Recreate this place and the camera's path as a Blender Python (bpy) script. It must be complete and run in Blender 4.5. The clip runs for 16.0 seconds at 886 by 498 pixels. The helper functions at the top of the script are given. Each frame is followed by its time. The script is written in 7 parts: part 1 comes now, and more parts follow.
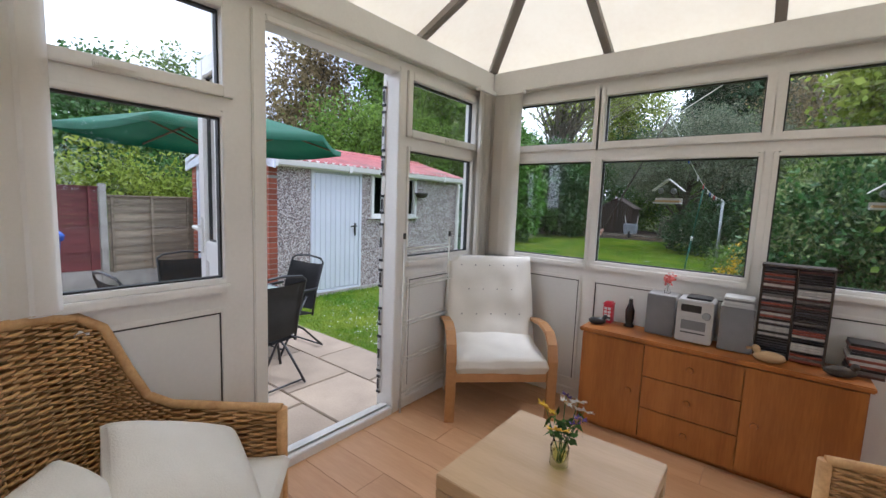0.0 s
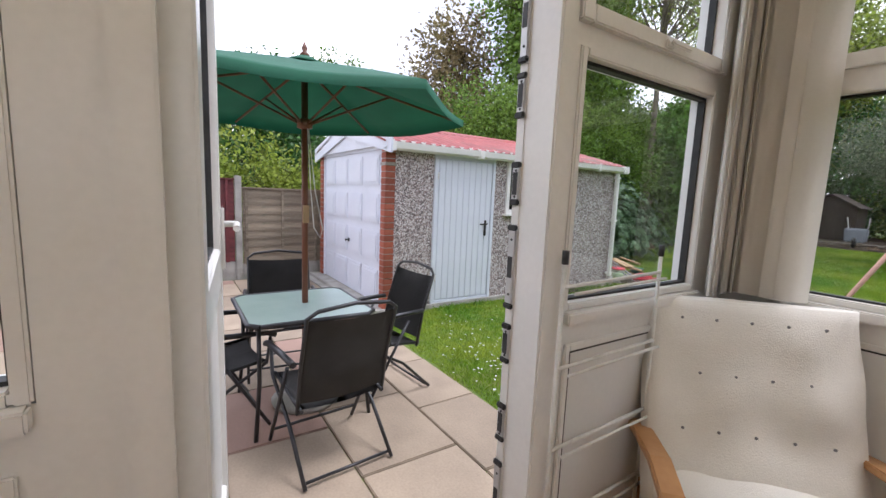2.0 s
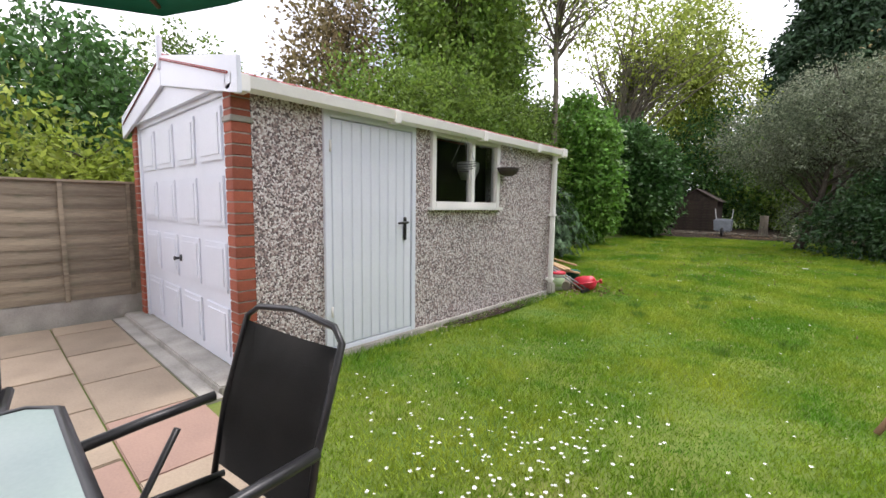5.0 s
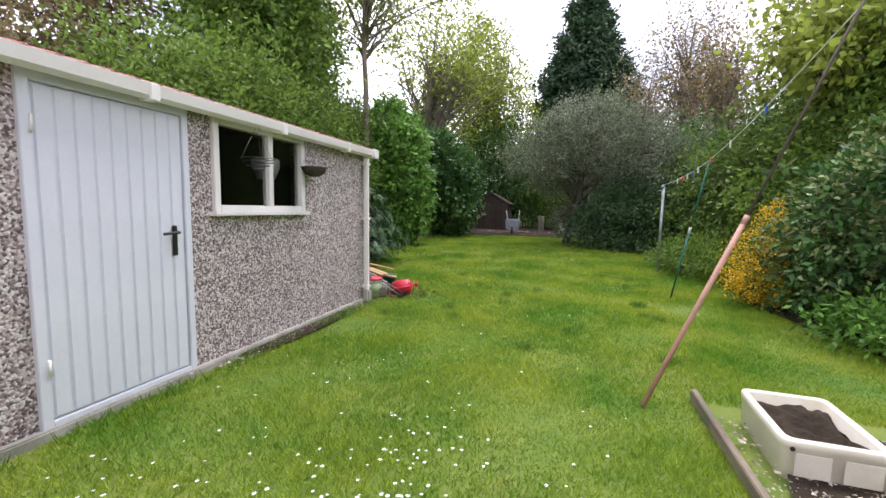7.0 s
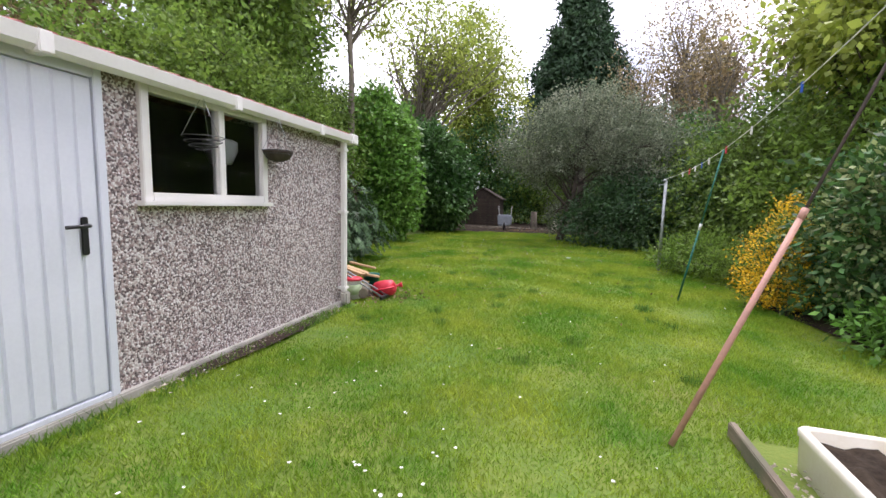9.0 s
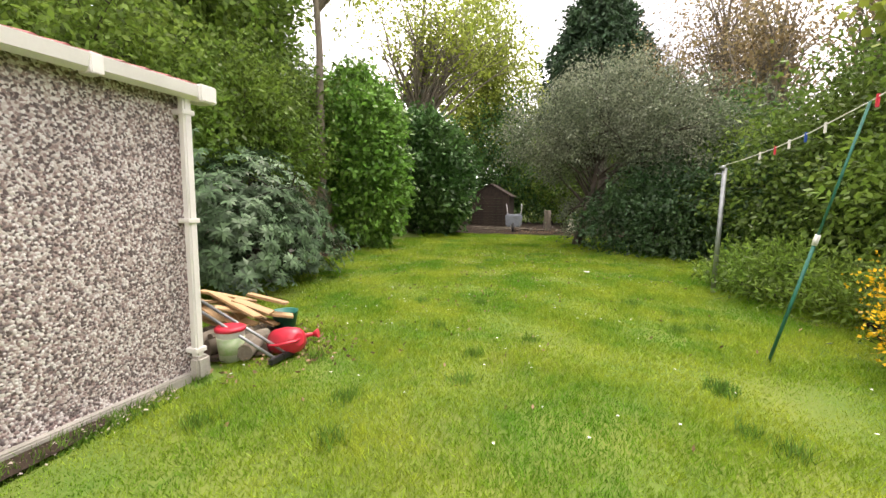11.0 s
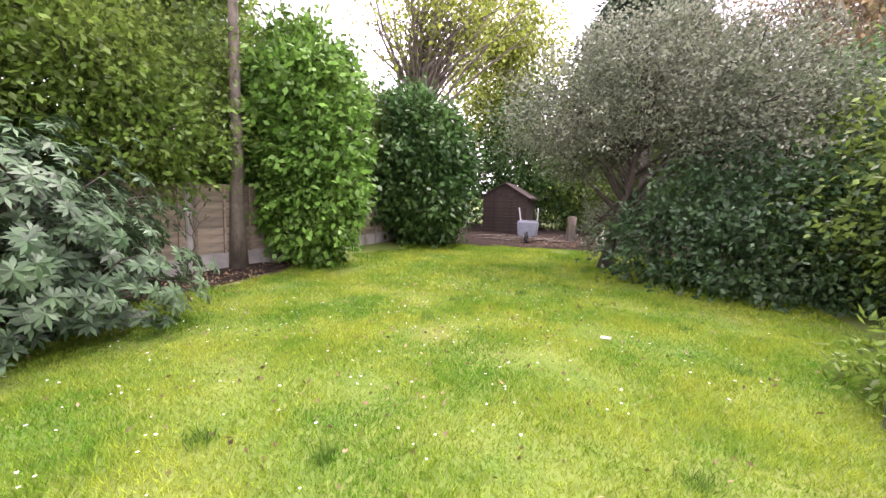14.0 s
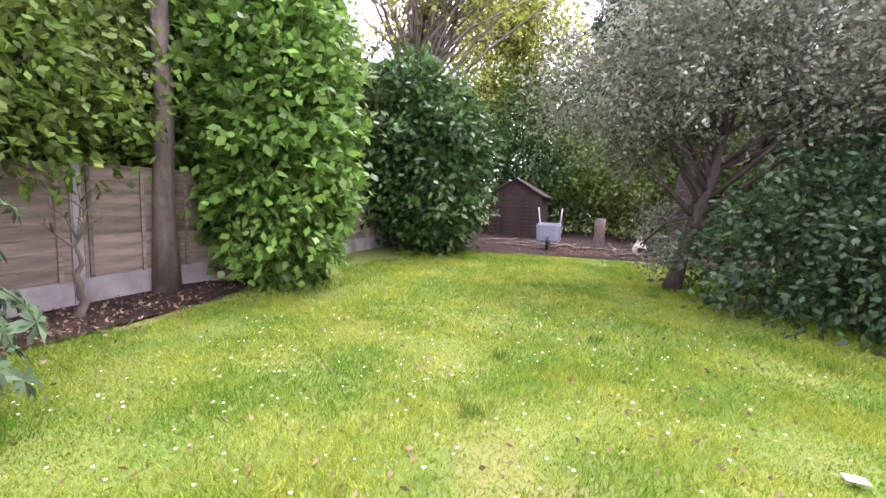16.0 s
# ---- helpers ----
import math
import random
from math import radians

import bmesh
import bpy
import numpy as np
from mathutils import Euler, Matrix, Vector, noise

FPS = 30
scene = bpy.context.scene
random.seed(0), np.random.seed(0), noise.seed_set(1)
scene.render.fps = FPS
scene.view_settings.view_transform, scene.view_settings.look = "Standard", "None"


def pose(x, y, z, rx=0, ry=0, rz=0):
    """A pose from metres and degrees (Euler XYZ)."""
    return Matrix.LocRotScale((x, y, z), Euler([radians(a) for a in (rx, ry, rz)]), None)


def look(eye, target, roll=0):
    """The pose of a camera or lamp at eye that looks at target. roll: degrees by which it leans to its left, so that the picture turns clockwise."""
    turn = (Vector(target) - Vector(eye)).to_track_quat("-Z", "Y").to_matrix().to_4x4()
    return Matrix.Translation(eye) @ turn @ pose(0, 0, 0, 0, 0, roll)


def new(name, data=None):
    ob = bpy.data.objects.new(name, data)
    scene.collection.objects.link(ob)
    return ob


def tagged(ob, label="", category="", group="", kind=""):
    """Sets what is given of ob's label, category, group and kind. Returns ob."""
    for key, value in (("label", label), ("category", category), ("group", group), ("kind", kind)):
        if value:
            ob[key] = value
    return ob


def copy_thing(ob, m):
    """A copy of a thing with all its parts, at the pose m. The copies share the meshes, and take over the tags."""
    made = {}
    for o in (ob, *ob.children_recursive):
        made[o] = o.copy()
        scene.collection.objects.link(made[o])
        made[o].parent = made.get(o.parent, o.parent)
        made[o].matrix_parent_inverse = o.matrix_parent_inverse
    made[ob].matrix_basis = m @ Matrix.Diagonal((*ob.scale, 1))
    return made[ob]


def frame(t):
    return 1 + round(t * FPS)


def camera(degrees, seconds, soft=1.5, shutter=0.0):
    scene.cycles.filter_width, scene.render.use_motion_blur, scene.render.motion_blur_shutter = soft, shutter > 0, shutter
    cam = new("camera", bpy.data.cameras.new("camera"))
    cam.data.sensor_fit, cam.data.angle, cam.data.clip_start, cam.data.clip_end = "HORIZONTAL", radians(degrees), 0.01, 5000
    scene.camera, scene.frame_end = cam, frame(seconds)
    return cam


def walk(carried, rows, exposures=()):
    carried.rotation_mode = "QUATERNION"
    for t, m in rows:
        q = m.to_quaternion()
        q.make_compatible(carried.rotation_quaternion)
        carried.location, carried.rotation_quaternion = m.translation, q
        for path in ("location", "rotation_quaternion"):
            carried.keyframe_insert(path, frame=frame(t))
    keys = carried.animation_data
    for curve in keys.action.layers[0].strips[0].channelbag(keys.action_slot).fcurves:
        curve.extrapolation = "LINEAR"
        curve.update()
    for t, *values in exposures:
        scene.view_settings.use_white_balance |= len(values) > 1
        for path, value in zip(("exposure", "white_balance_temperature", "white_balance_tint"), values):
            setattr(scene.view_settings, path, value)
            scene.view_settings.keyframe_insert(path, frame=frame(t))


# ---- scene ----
cam = camera(93.4, 16.0)
PATH = [
    (0, (5.673, -3.877, 1.575), (4.445, -2.314, 1.354), 2.2),
    (0.5, (5.479, -3.63, 1.623), (4.137, -2.166, 1.389), 2.3),
    (1, (5.255, -3.367, 1.667), (3.764, -2.058, 1.416), 2.3),
    (1.5, (5.001, -3.196, 1.624), (3.405, -2.019, 1.366), 2.5),
    (2, (4.667, -2.906, 1.514), (3.008, -1.819, 1.253), 2.4),
    (2.5, (4.351, -2.731, 1.431), (2.681, -1.661, 1.171), 2.1),
    (3, (4.033, -2.585, 1.41), (2.38, -1.487, 1.157), 2.3),
    (3.2, (3.933, -2.527, 1.404), (2.286, -1.419, 1.162), 2.0),
    (5.3, (2.875, -1.76, 1.273), (1.666, -0.181, 1.064), 0.8),
    (5.5, (2.838, -1.67, 1.267), (1.721, -0.024, 1.059), 0.8),
    (6, (2.78, -1.522, 1.293), (1.895, 0.26, 1.09), 0.7),
    (6.5, (2.786, -1.503, 1.322), (2.09, 0.362, 1.127), 0.8),
    (7, (2.807, -1.499, 1.324), (2.217, 0.402, 1.131), 0.9),
    (7.5, (2.809, -1.494, 1.324), (2.258, 0.419, 1.131), 1.1),
    (8, (2.778, -1.458, 1.313), (2.233, 0.456, 1.118), 1.2),
    (8.5, (2.705, -1.299, 1.295), (2.162, 0.615, 1.095), 1.3),
    (8.7, (2.682, -1.167, 1.287), (2.137, 0.747, 1.081), 1.3),
    (10.8, (2.709, 1.25, 1.301), (2.094, 3.14, 1.077), 0.7),
    (11, (2.724, 1.472, 1.321), (2.094, 3.358, 1.098), 0.7),
    (11.5, (2.81, 2.054, 1.345), (2.125, 3.919, 1.116), 0.9),
    (12, (2.924, 2.639, 1.341), (2.179, 4.481, 1.111), 0.9),
    (12.5, (3.016, 3.216, 1.316), (2.237, 5.044, 1.088), 1.3),
    (13, (3.077, 3.834, 1.367), (2.282, 5.655, 1.139), 1.4),
    (13.5, (3.095, 4.439, 1.414), (2.3, 6.26, 1.188), 1.3),
    (14, (2.932, 5.016, 1.44), (2.141, 6.839, 1.211), 1.6),
    (14.5, (2.669, 5.537, 1.451), (1.884, 7.363, 1.223), 1.9),
    (15, (2.32, 6.079, 1.424), (1.54, 7.907, 1.194), 2.0),
    (15.5, (1.925, 6.508, 1.405), (1.161, 8.342, 1.174), 2.3),
    (16, (1.587, 6.968, 1.384), (0.851, 8.813, 1.151), 2.3),
]
walk(cam, [(t, look(eye, target, roll)) for t, eye, target, roll in PATH], exposures=[(0, 0.92, 5350, 16), (2.0, 0.82, 5800, 18), (3.2, 0.66, 6300, 17), (5.3, 0.93, 6250, 17), (8.5, 1.02, 6050, 23), (11, 1.42, 7000, 18), (12.5, 1.75, 7400, 26), (14, 2.02, 6400, 40), (16, 2.15, 6000, 48)])

# ---- world, sun, exposure ----
SUN_EL, SUN_AZ = radians(66), radians(24)   # azimuth from +y towards +x
world = bpy.data.worlds.new("overcast_sky")
scene.world = world
world.use_nodes = True
wn, wl = world.node_tree.nodes, world.node_tree.links
wn.clear()
w_out = wn.new("ShaderNodeOutputWorld")
w_bg = wn.new("ShaderNodeBackground")
w_sky = wn.new("ShaderNodeTexSky")
w_sky.sky_type, w_sky.sun_disc = "NISHITA", False
w_sky.sun_elevation, w_sky.sun_rotation = SUN_EL, SUN_AZ
w_tc, w_noise, w_ramp = wn.new("ShaderNodeTexCoord"), wn.new("ShaderNodeTexNoise"), wn.new("ShaderNodeValToRGB")
w_noise.inputs["Scale"].default_value, w_noise.inputs["Detail"].default_value = 2.6, 6
w_noise.inputs["Distortion"].default_value = 0.6
w_ramp.color_ramp.elements[0].position, w_ramp.color_ramp.elements[1].position = 0.36, 0.62
w_ramp.color_ramp.elements[0].color = (3.6, 3.75, 4.1, 1)
w_ramp.color_ramp.elements[1].color = (12.5, 12.2, 11.9, 1)
w_mix = wn.new("ShaderNodeMixRGB")
w_mix.inputs[0].default_value = 0.88
wl.new(w_tc.outputs["Generated"], w_noise.inputs["Vector"])
wl.new(w_noise.outputs["Fac"], w_ramp.inputs["Fac"])
wl.new(w_sky.outputs["Color"], w_mix.inputs[1])
wl.new(w_ramp.outputs["Color"], w_mix.inputs[2])
wl.new(w_mix.outputs["Color"], w_bg.inputs["Color"])
w_bg.inputs["Strength"].default_value = 0.15
wl.new(w_bg.outputs["Background"], w_out.inputs["Surface"])
sun = new("sun", bpy.data.lights.new("sun", "SUN"))
sun.data.energy, sun.data.angle, sun.data.color = 1.5, radians(20), (1.0, 0.95, 0.87)
sun.matrix_world = look((math.sin(SUN_AZ) * 30, math.cos(SUN_AZ) * 30, 30 * math.tan(SUN_EL)), (0, 0, 0))


# ---- materials ----
def mat(name, a, b=None, scale=8.0, rough=0.6, bump=0.0, fine=60.0, metal=0.0, pieces=0.0, islands=0.0, spec=0.5, stretch=(1, 1, 1), wear=None, translucent=0.0):
    """Two colours mixed by coarse and fine noise, with fine relief."""
    m = bpy.data.materials.new(name)
    m.use_nodes = True
    n, l = m.node_tree.nodes, m.node_tree.links
    p = n["Principled BSDF"]
    p.inputs["Roughness"].default_value, p.inputs["Metallic"].default_value = rough, metal
    p.inputs["Specular IOR Level"].default_value = spec
    b = b or tuple(c * 0.8 for c in a)
    tc, mp = n.new("ShaderNodeTexCoord"), n.new("ShaderNodeMapping")
    mp.inputs["Scale"].default_value = stretch
    l.new(tc.outputs["Object"], mp.inputs["Vector"])
    big, small = n.new("ShaderNodeTexNoise"), n.new("ShaderNodeTexNoise")
    big.inputs["Scale"].default_value, big.inputs["Detail"].default_value = scale, 5
    small.inputs["Scale"].default_value, small.inputs["Detail"].default_value = fine, 4
    for t in (big, small):
        l.new(mp.outputs["Vector"], t.inputs["Vector"])
    add = n.new("ShaderNodeMath")
    add.operation = "MULTIPLY_ADD"
    add.inputs[1].default_value = 0.45
    l.new(small.outputs["Fac"], add.inputs[0])
    l.new(big.outputs["Fac"], add.inputs[2])
    ramp = n.new("ShaderNodeValToRGB")
    ramp.color_ramp.elements[0].position, ramp.color_ramp.elements[1].position = 0.55, 0.9
    ramp.color_ramp.elements[0].color, ramp.color_ramp.elements[1].color = (*a, 1), (*b, 1)
    l.new(add.outputs[0], ramp.inputs["Fac"])
    col = ramp.outputs["Color"]
    if wear:
        w, wr, wm = n.new("ShaderNodeTexNoise"), n.new("ShaderNodeValToRGB"), n.new("ShaderNodeMixRGB")
        w.inputs["Scale"].default_value, w.inputs["Detail"].default_value = scale * 0.45, 8
        l.new(tc.outputs["Object"], w.inputs["Vector"])
        wr.color_ramp.elements[0].position, wr.color_ramp.elements[1].position = 0.56, 0.74
        l.new(w.outputs["Fac"], wr.inputs["Fac"])
        l.new(wr.outputs["Color"], wm.inputs[0])
        l.new(col, wm.inputs[1])
        wm.inputs[2].default_value = (*wear, 1)
        col = wm.outputs["Color"]
    if pieces or islands:
        hs = n.new("ShaderNodeHueSaturation")
        src = n.new("ShaderNodeObjectInfo").outputs["Random"] if pieces else n.new("ShaderNodeNewGeometry").outputs["Random Per Island"]
        mr = n.new("ShaderNodeMapRange")
        amount = pieces or islands
        mr.inputs["To Min"].default_value, mr.inputs["To Max"].default_value = 1 - amount, 1 + amount
        l.new(src, mr.inputs["Value"])
        l.new(mr.outputs["Result"], hs.inputs["Value"])
        l.new(col, hs.inputs["Color"])
        col = hs.outputs["Color"]
    l.new(col, p.inputs["Base Color"])
    if bump:
        bp = n.new("ShaderNodeBump")
        bp.inputs["Strength"].default_value, bp.inputs["Distance"].default_value = bump, 0.01
        l.new(add.outputs[0], bp.inputs["Height"])
        l.new(bp.outputs["Normal"], p.inputs["Normal"])
    if translucent:
        tr, mx = n.new("ShaderNodeBsdfTranslucent"), n.new("ShaderNodeMixShader")
        l.new(col, tr.inputs["Color"])
        mx.inputs[0].default_value = translucent
        l.new(p.outputs["BSDF"], mx.inputs[1])
        l.new(tr.outputs["BSDF"], mx.inputs[2])
        l.new(mx.outputs["Shader"], n["Material Output"].inputs["Surface"])
    return m


def glass_mat(name, tint=(1, 1, 1), rough=0.0, gloss=0.9, ior=1.6):
    """A thin pane: clear, with a sheen that grows at a slant."""
    m = bpy.data.materials.new(name)
    m.use_nodes = True
    n, l = m.node_tree.nodes, m.node_tree.links
    n.remove(n["Principled BSDF"])
    tr, gl, mx, fr = n.new("ShaderNodeBsdfTransparent"), n.new("ShaderNodeBsdfGlossy"), n.new("ShaderNodeMixShader"), n.new("ShaderNodeFresnel")
    tr.inputs["Color"].default_value = (*tint, 1)
    gl.inputs["Roughness"].default_value, gl.inputs["Color"].default_value = rough, (gloss, gloss, gloss, 1)
    fr.inputs["IOR"].default_value = ior
    l.new(fr.outputs["Fac"], mx.inputs[0])
    l.new(tr.outputs["BSDF"], mx.inputs[1])
    l.new(gl.outputs["BSDF"], mx.inputs[2])
    l.new(mx.outputs["Shader"], n["Material Output"].inputs["Surface"])
    return m


def dash_mat():
    """Pebble dash: pale, pink, brown and dark chippings in mortar."""
    m = mat("pebble_dash", (0.4, 0.36, 0.33), rough=0.85)
    n, l = m.node_tree.nodes, m.node_tree.links
    p = n["Principled BSDF"]
    v, r, bp, tc = n.new("ShaderNodeTexVoronoi"), n.new("ShaderNodeValToRGB"), n.new("ShaderNodeBump"), n.new("ShaderNodeTexCoord")
    sep, nz, big = n.new("ShaderNodeSeparateColor"), n.new("ShaderNodeTexNoise"), n.new("ShaderNodeMixRGB")
    v.inputs["Scale"].default_value = 76
    l.new(tc.outputs["Object"], v.inputs["Vector"])
    l.new(v.outputs["Color"], sep.inputs["Color"])
    r.color_ramp.interpolation = "CONSTANT"
    e = r.color_ramp.elements
    e[0].color, e[1].position, e[1].color = (0.13, 0.1, 0.1, 1), 0.18, (0.31, 0.23, 0.22, 1)
    for pos, c in ((0.38, (0.46, 0.38, 0.36)), (0.55, (0.6, 0.55, 0.53)), (0.72, (0.74, 0.71, 0.7)), (0.9, (0.21, 0.18, 0.18))):
        x = e.new(pos)
        x.color = (*c, 1)
    l.new(sep.outputs["Red"], r.inputs["Fac"])
    nz.inputs["Scale"].default_value = 1.3
    l.new(tc.outputs["Object"], nz.inputs["Vector"])
    big.blend_type = "MULTIPLY"
    big.inputs[0].default_value = 0.12
    l.new(r.outputs["Color"], big.inputs[1])
    l.new(nz.outputs["Fac"], big.inputs[2])
    l.new(big.outputs["Color"], p.inputs["Base Color"])
    bp.inputs["Strength"].default_value, bp.inputs["Distance"].default_value = 0.8, 0.008
    bp.invert = True
    l.new(v.outputs["Distance"], bp.inputs["Height"])
    l.new(bp.outputs["Normal"], p.inputs["Normal"])
    return m


UPVC = mat("white_upvc", (0.8, 0.79, 0.76), (0.74, 0.73, 0.7), 3, 0.32, 0.02)
UPVC_OUT = mat("white_painted_panel", (0.72, 0.75, 0.82), (0.66, 0.69, 0.76), 2, 0.4, 0.03)
PANEL = mat("upvc_panel", (0.74, 0.74, 0.72), (0.7, 0.7, 0.68), 2, 0.4, 0.02)
GASKET = mat("black_gasket", (0.02, 0.02, 0.02), (0.035, 0.035, 0.035), 20, 0.6)
GLASS = glass_mat("window_glass", (0.93, 0.96, 0.94))
DASH = dash_mat()
BRICK = mat("orange_red_brick", (0.36, 0.1, 0.055), (0.26, 0.07, 0.04), 9, 0.8, 0.5, 90, pieces=0.22)
MORTAR = mat("mortar", (0.4, 0.37, 0.33), (0.28, 0.26, 0.23), 20, 0.9, 0.4)
CONCRETE = mat("concrete", (0.42, 0.4, 0.36), (0.27, 0.26, 0.23), 4, 0.9, 0.5, 80, wear=(0.17, 0.18, 0.13))
SLAB = mat("buff_paving_slab", (0.36, 0.285, 0.205), (0.26, 0.205, 0.15), 2.2, 0.8, 0.4, 70, pieces=0.16, wear=(0.26, 0.24, 0.2))
SLAB_PINK = mat("pink_paving_slab", (0.36, 0.235, 0.18), (0.29, 0.19, 0.15), 2.2, 0.8, 0.4, 70, pieces=0.1, wear=(0.28, 0.22, 0.18))
SOIL = mat("dark_soil", (0.02, 0.015, 0.011), (0.05, 0.038, 0.027), 6, 0.95, 0.9, 50, spec=0.1)
LAWN = mat("lawn_earth_and_moss", (0.08, 0.15, 0.016), (0.15, 0.19, 0.03), 1.4, 0.95, 0.8, 45, wear=(0.17, 0.17, 0.045))
BLADE = mat("grass_blades", (0.1, 0.25, 0.012), (0.32, 0.4, 0.035), 0.9, 0.6, 0, 7, islands=0.35, translucent=0.35, spec=0.25)
RED_SHEET = mat("red_corrugated_sheet", (0.4, 0.11, 0.1), (0.27, 0.07, 0.07), 3, 0.55, 0.2, 60, wear=(0.16, 0.1, 0.08))
FENCE_RED = mat("maroon_painted_timber", (0.17, 0.035, 0.035), (0.1, 0.022, 0.024), 5, 0.65, 0.4, 60, pieces=0.18, stretch=(1, 0.3, 4))
FENCE_GREY = mat("weathered_timber", (0.29, 0.24, 0.17), (0.15, 0.12, 0.085), 5, 0.85, 0.5, 60, pieces=0.22, stretch=(1, 0.3, 4), wear=(0.12, 0.13, 0.08))
GREEN_CLOTH = mat("green_canvas", (0.01, 0.125, 0.065), (0.008, 0.095, 0.05), 2.5, 0.75, 0.15, 150, translucent=0.12)
DARK_WOOD = mat("dark_varnished_wood", (0.2, 0.075, 0.035), (0.13, 0.045, 0.022), 6, 0.45, 0.1, 60, stretch=(1, 1, 0.15))
BLACK_METAL = mat("black_painted_steel", (0.018, 0.018, 0.02), (0.03, 0.03, 0.032), 12, 0.35, 0.05)
MESH_CLOTH = mat("charcoal_sling_fabric", (0.045, 0.043, 0.042), (0.065, 0.062, 0.06), 5, 0.75, 0.5, 260)
BLUE_PLASTIC = mat("blue_bin_plastic", (0.02, 0.09, 0.42), (0.018, 0.07, 0.33), 6, 0.45, 0.1, 80, wear=(0.05, 0.12, 0.35))
GREEN_PLASTIC = mat("dark_green_bin_plastic", (0.03, 0.075, 0.045), (0.022, 0.055, 0.035), 6, 0.5, 0.1, 80)
BROWN_PLASTIC = mat("brown_bin_plastic", (0.085, 0.035, 0.025), (0.06, 0.025, 0.02), 6, 0.5, 0.1, 80)
PAPER = mat("paper_label", (0.7, 0.7, 0.68), (0.55, 0.56, 0.55), 20, 0.7)
BARK = mat("grey_bark", (0.2, 0.17, 0.13), (0.1, 0.085, 0.065), 7, 0.9, 0.9, 40, stretch=(1, 1, 0.3), wear=(0.24, 0.24, 0.19))
BARK_DARK = mat("dark_bark", (0.07, 0.055, 0.042), (0.04, 0.032, 0.025), 8, 0.9, 0.9, 40, stretch=(1, 1, 0.3))
PINE_FLOOR = mat("laminate_oak_floor", (0.62, 0.37, 0.2), (0.52, 0.29, 0.145), 3, 0.35, 0.05, 40, pieces=0.08, stretch=(0.25, 3, 1))
HONEY = mat("honey_pine_veneer", (0.4, 0.15, 0.032), (0.27, 0.09, 0.018), 3, 0.4, 0.05, 45, stretch=(3, 3, 0.25))
BIRCH = mat("pale_birch_veneer", (0.6, 0.43, 0.26), (0.52, 0.36, 0.2), 3, 0.38, 0.04, 45, stretch=(0.4, 4, 4))
BENTWOOD = mat("bent_beech", (0.5, 0.27, 0.11), (0.4, 0.2, 0.075), 4, 0.35, 0.04, 45)
CANVAS = mat("off_white_cotton", (0.78, 0.76, 0.71), (0.7, 0.68, 0.63), 4, 0.9, 0.35, 220)
WICKER = mat("honey_wicker", (0.6, 0.37, 0.16), (0.42, 0.235, 0.09), 12, 0.55, 0.3, 90, islands=0.3)
RUG = mat("cream_rug", (0.62, 0.56, 0.48), (0.5, 0.45, 0.38), 5, 0.95, 0.8, 150)
BLIND = mat("cream_blind_fabric", (0.84, 0.81, 0.76), (0.8, 0.77, 0.71), 4, 0.85, 0.1, 120, translucent=0.5)
ROOF_SHEET = mat("cream_polycarbonate", (0.88, 0.83, 0.72), (0.84, 0.78, 0.66), 2, 0.4, 0.02, 30, translucent=0.66)
RAFTER = mat("grey_brown_rafter_cap", (0.3, 0.27, 0.24), (0.26, 0.235, 0.21), 5, 0.45)
STEEL = mat("galvanised_steel", (0.36, 0.38, 0.39), (0.26, 0.28, 0.29), 10, 0.5, 0.1, 60, metal=0.8)
SILVER = mat("silver_plastic", (0.55, 0.55, 0.55), (0.5, 0.5, 0.5), 10, 0.35, 0.02, metal=0.3)
SPEAKER = mat("grey_speaker_cloth", (0.2, 0.2, 0.205), (0.16, 0.16, 0.165), 10, 0.85, 0.3, 300)
LINE_WHITE = mat("white_cord", (0.75, 0.75, 0.72), (0.6, 0.6, 0.57), 10, 0.7)
GREEN_POLE = mat("green_coated_pole", (0.02, 0.16, 0.11), (0.015, 0.11, 0.08), 10, 0.4)
PROP_POLE = mat("faded_pinkish_pole", (0.5, 0.27, 0.2), (0.36, 0.2, 0.15), 7, 0.6, 0.2)
CERAMIC = mat("cream_glazed_ceramic", (0.8, 0.76, 0.66), (0.74, 0.69, 0.56), 5, 0.25, 0.05, wear=(0.62, 0.54, 0.4))
RED_PLASTIC = mat("red_plastic", (0.6, 0.03, 0.06), (0.5, 0.025, 0.045), 6, 0.4, 0.05)
SAWN = mat("fresh_sawn_timber", (0.55, 0.38, 0.2), (0.43, 0.28, 0.14), 5, 0.75, 0.2, 60, pieces=0.2, stretch=(0.3, 3, 3))
SHED_WOOD = mat("dark_shed_timber", (0.06, 0.042, 0.03), (0.03, 0.022, 0.017), 6, 0.85, 0.4, 50, pieces=0.2)
GREY_TUB = mat("grey_barrow_tray", (0.3, 0.33, 0.38), (0.22, 0.24, 0.28), 6, 0.5, 0.1)
FROST = mat("frosted_table_glass", (0.5, 0.62, 0.57), (0.44, 0.56, 0.52), 4, 0.12, 0.05, 90)
# near black: the shade of unlit rooms, put into the colour
ROOM_SHADE = mat("painted_room_shade", (0.03, 0.03, 0.032), (0.045, 0.045, 0.045), 4, 0.8)
TILE_RED = mat("red_brown_roof_tile", (0.17, 0.085, 0.065), (0.1, 0.055, 0.045), 4, 0.8, 0.4, 40)
HOUSE_BRICK = mat("far_house_brick", (0.3, 0.14, 0.1), (0.22, 0.1, 0.075), 6, 0.85, 0.4, 40)
ORANGE_TILE = mat("orange_clay_tile", (0.36, 0.21, 0.15), (0.26, 0.15, 0.11), 5, 0.8, 0.4, 40)
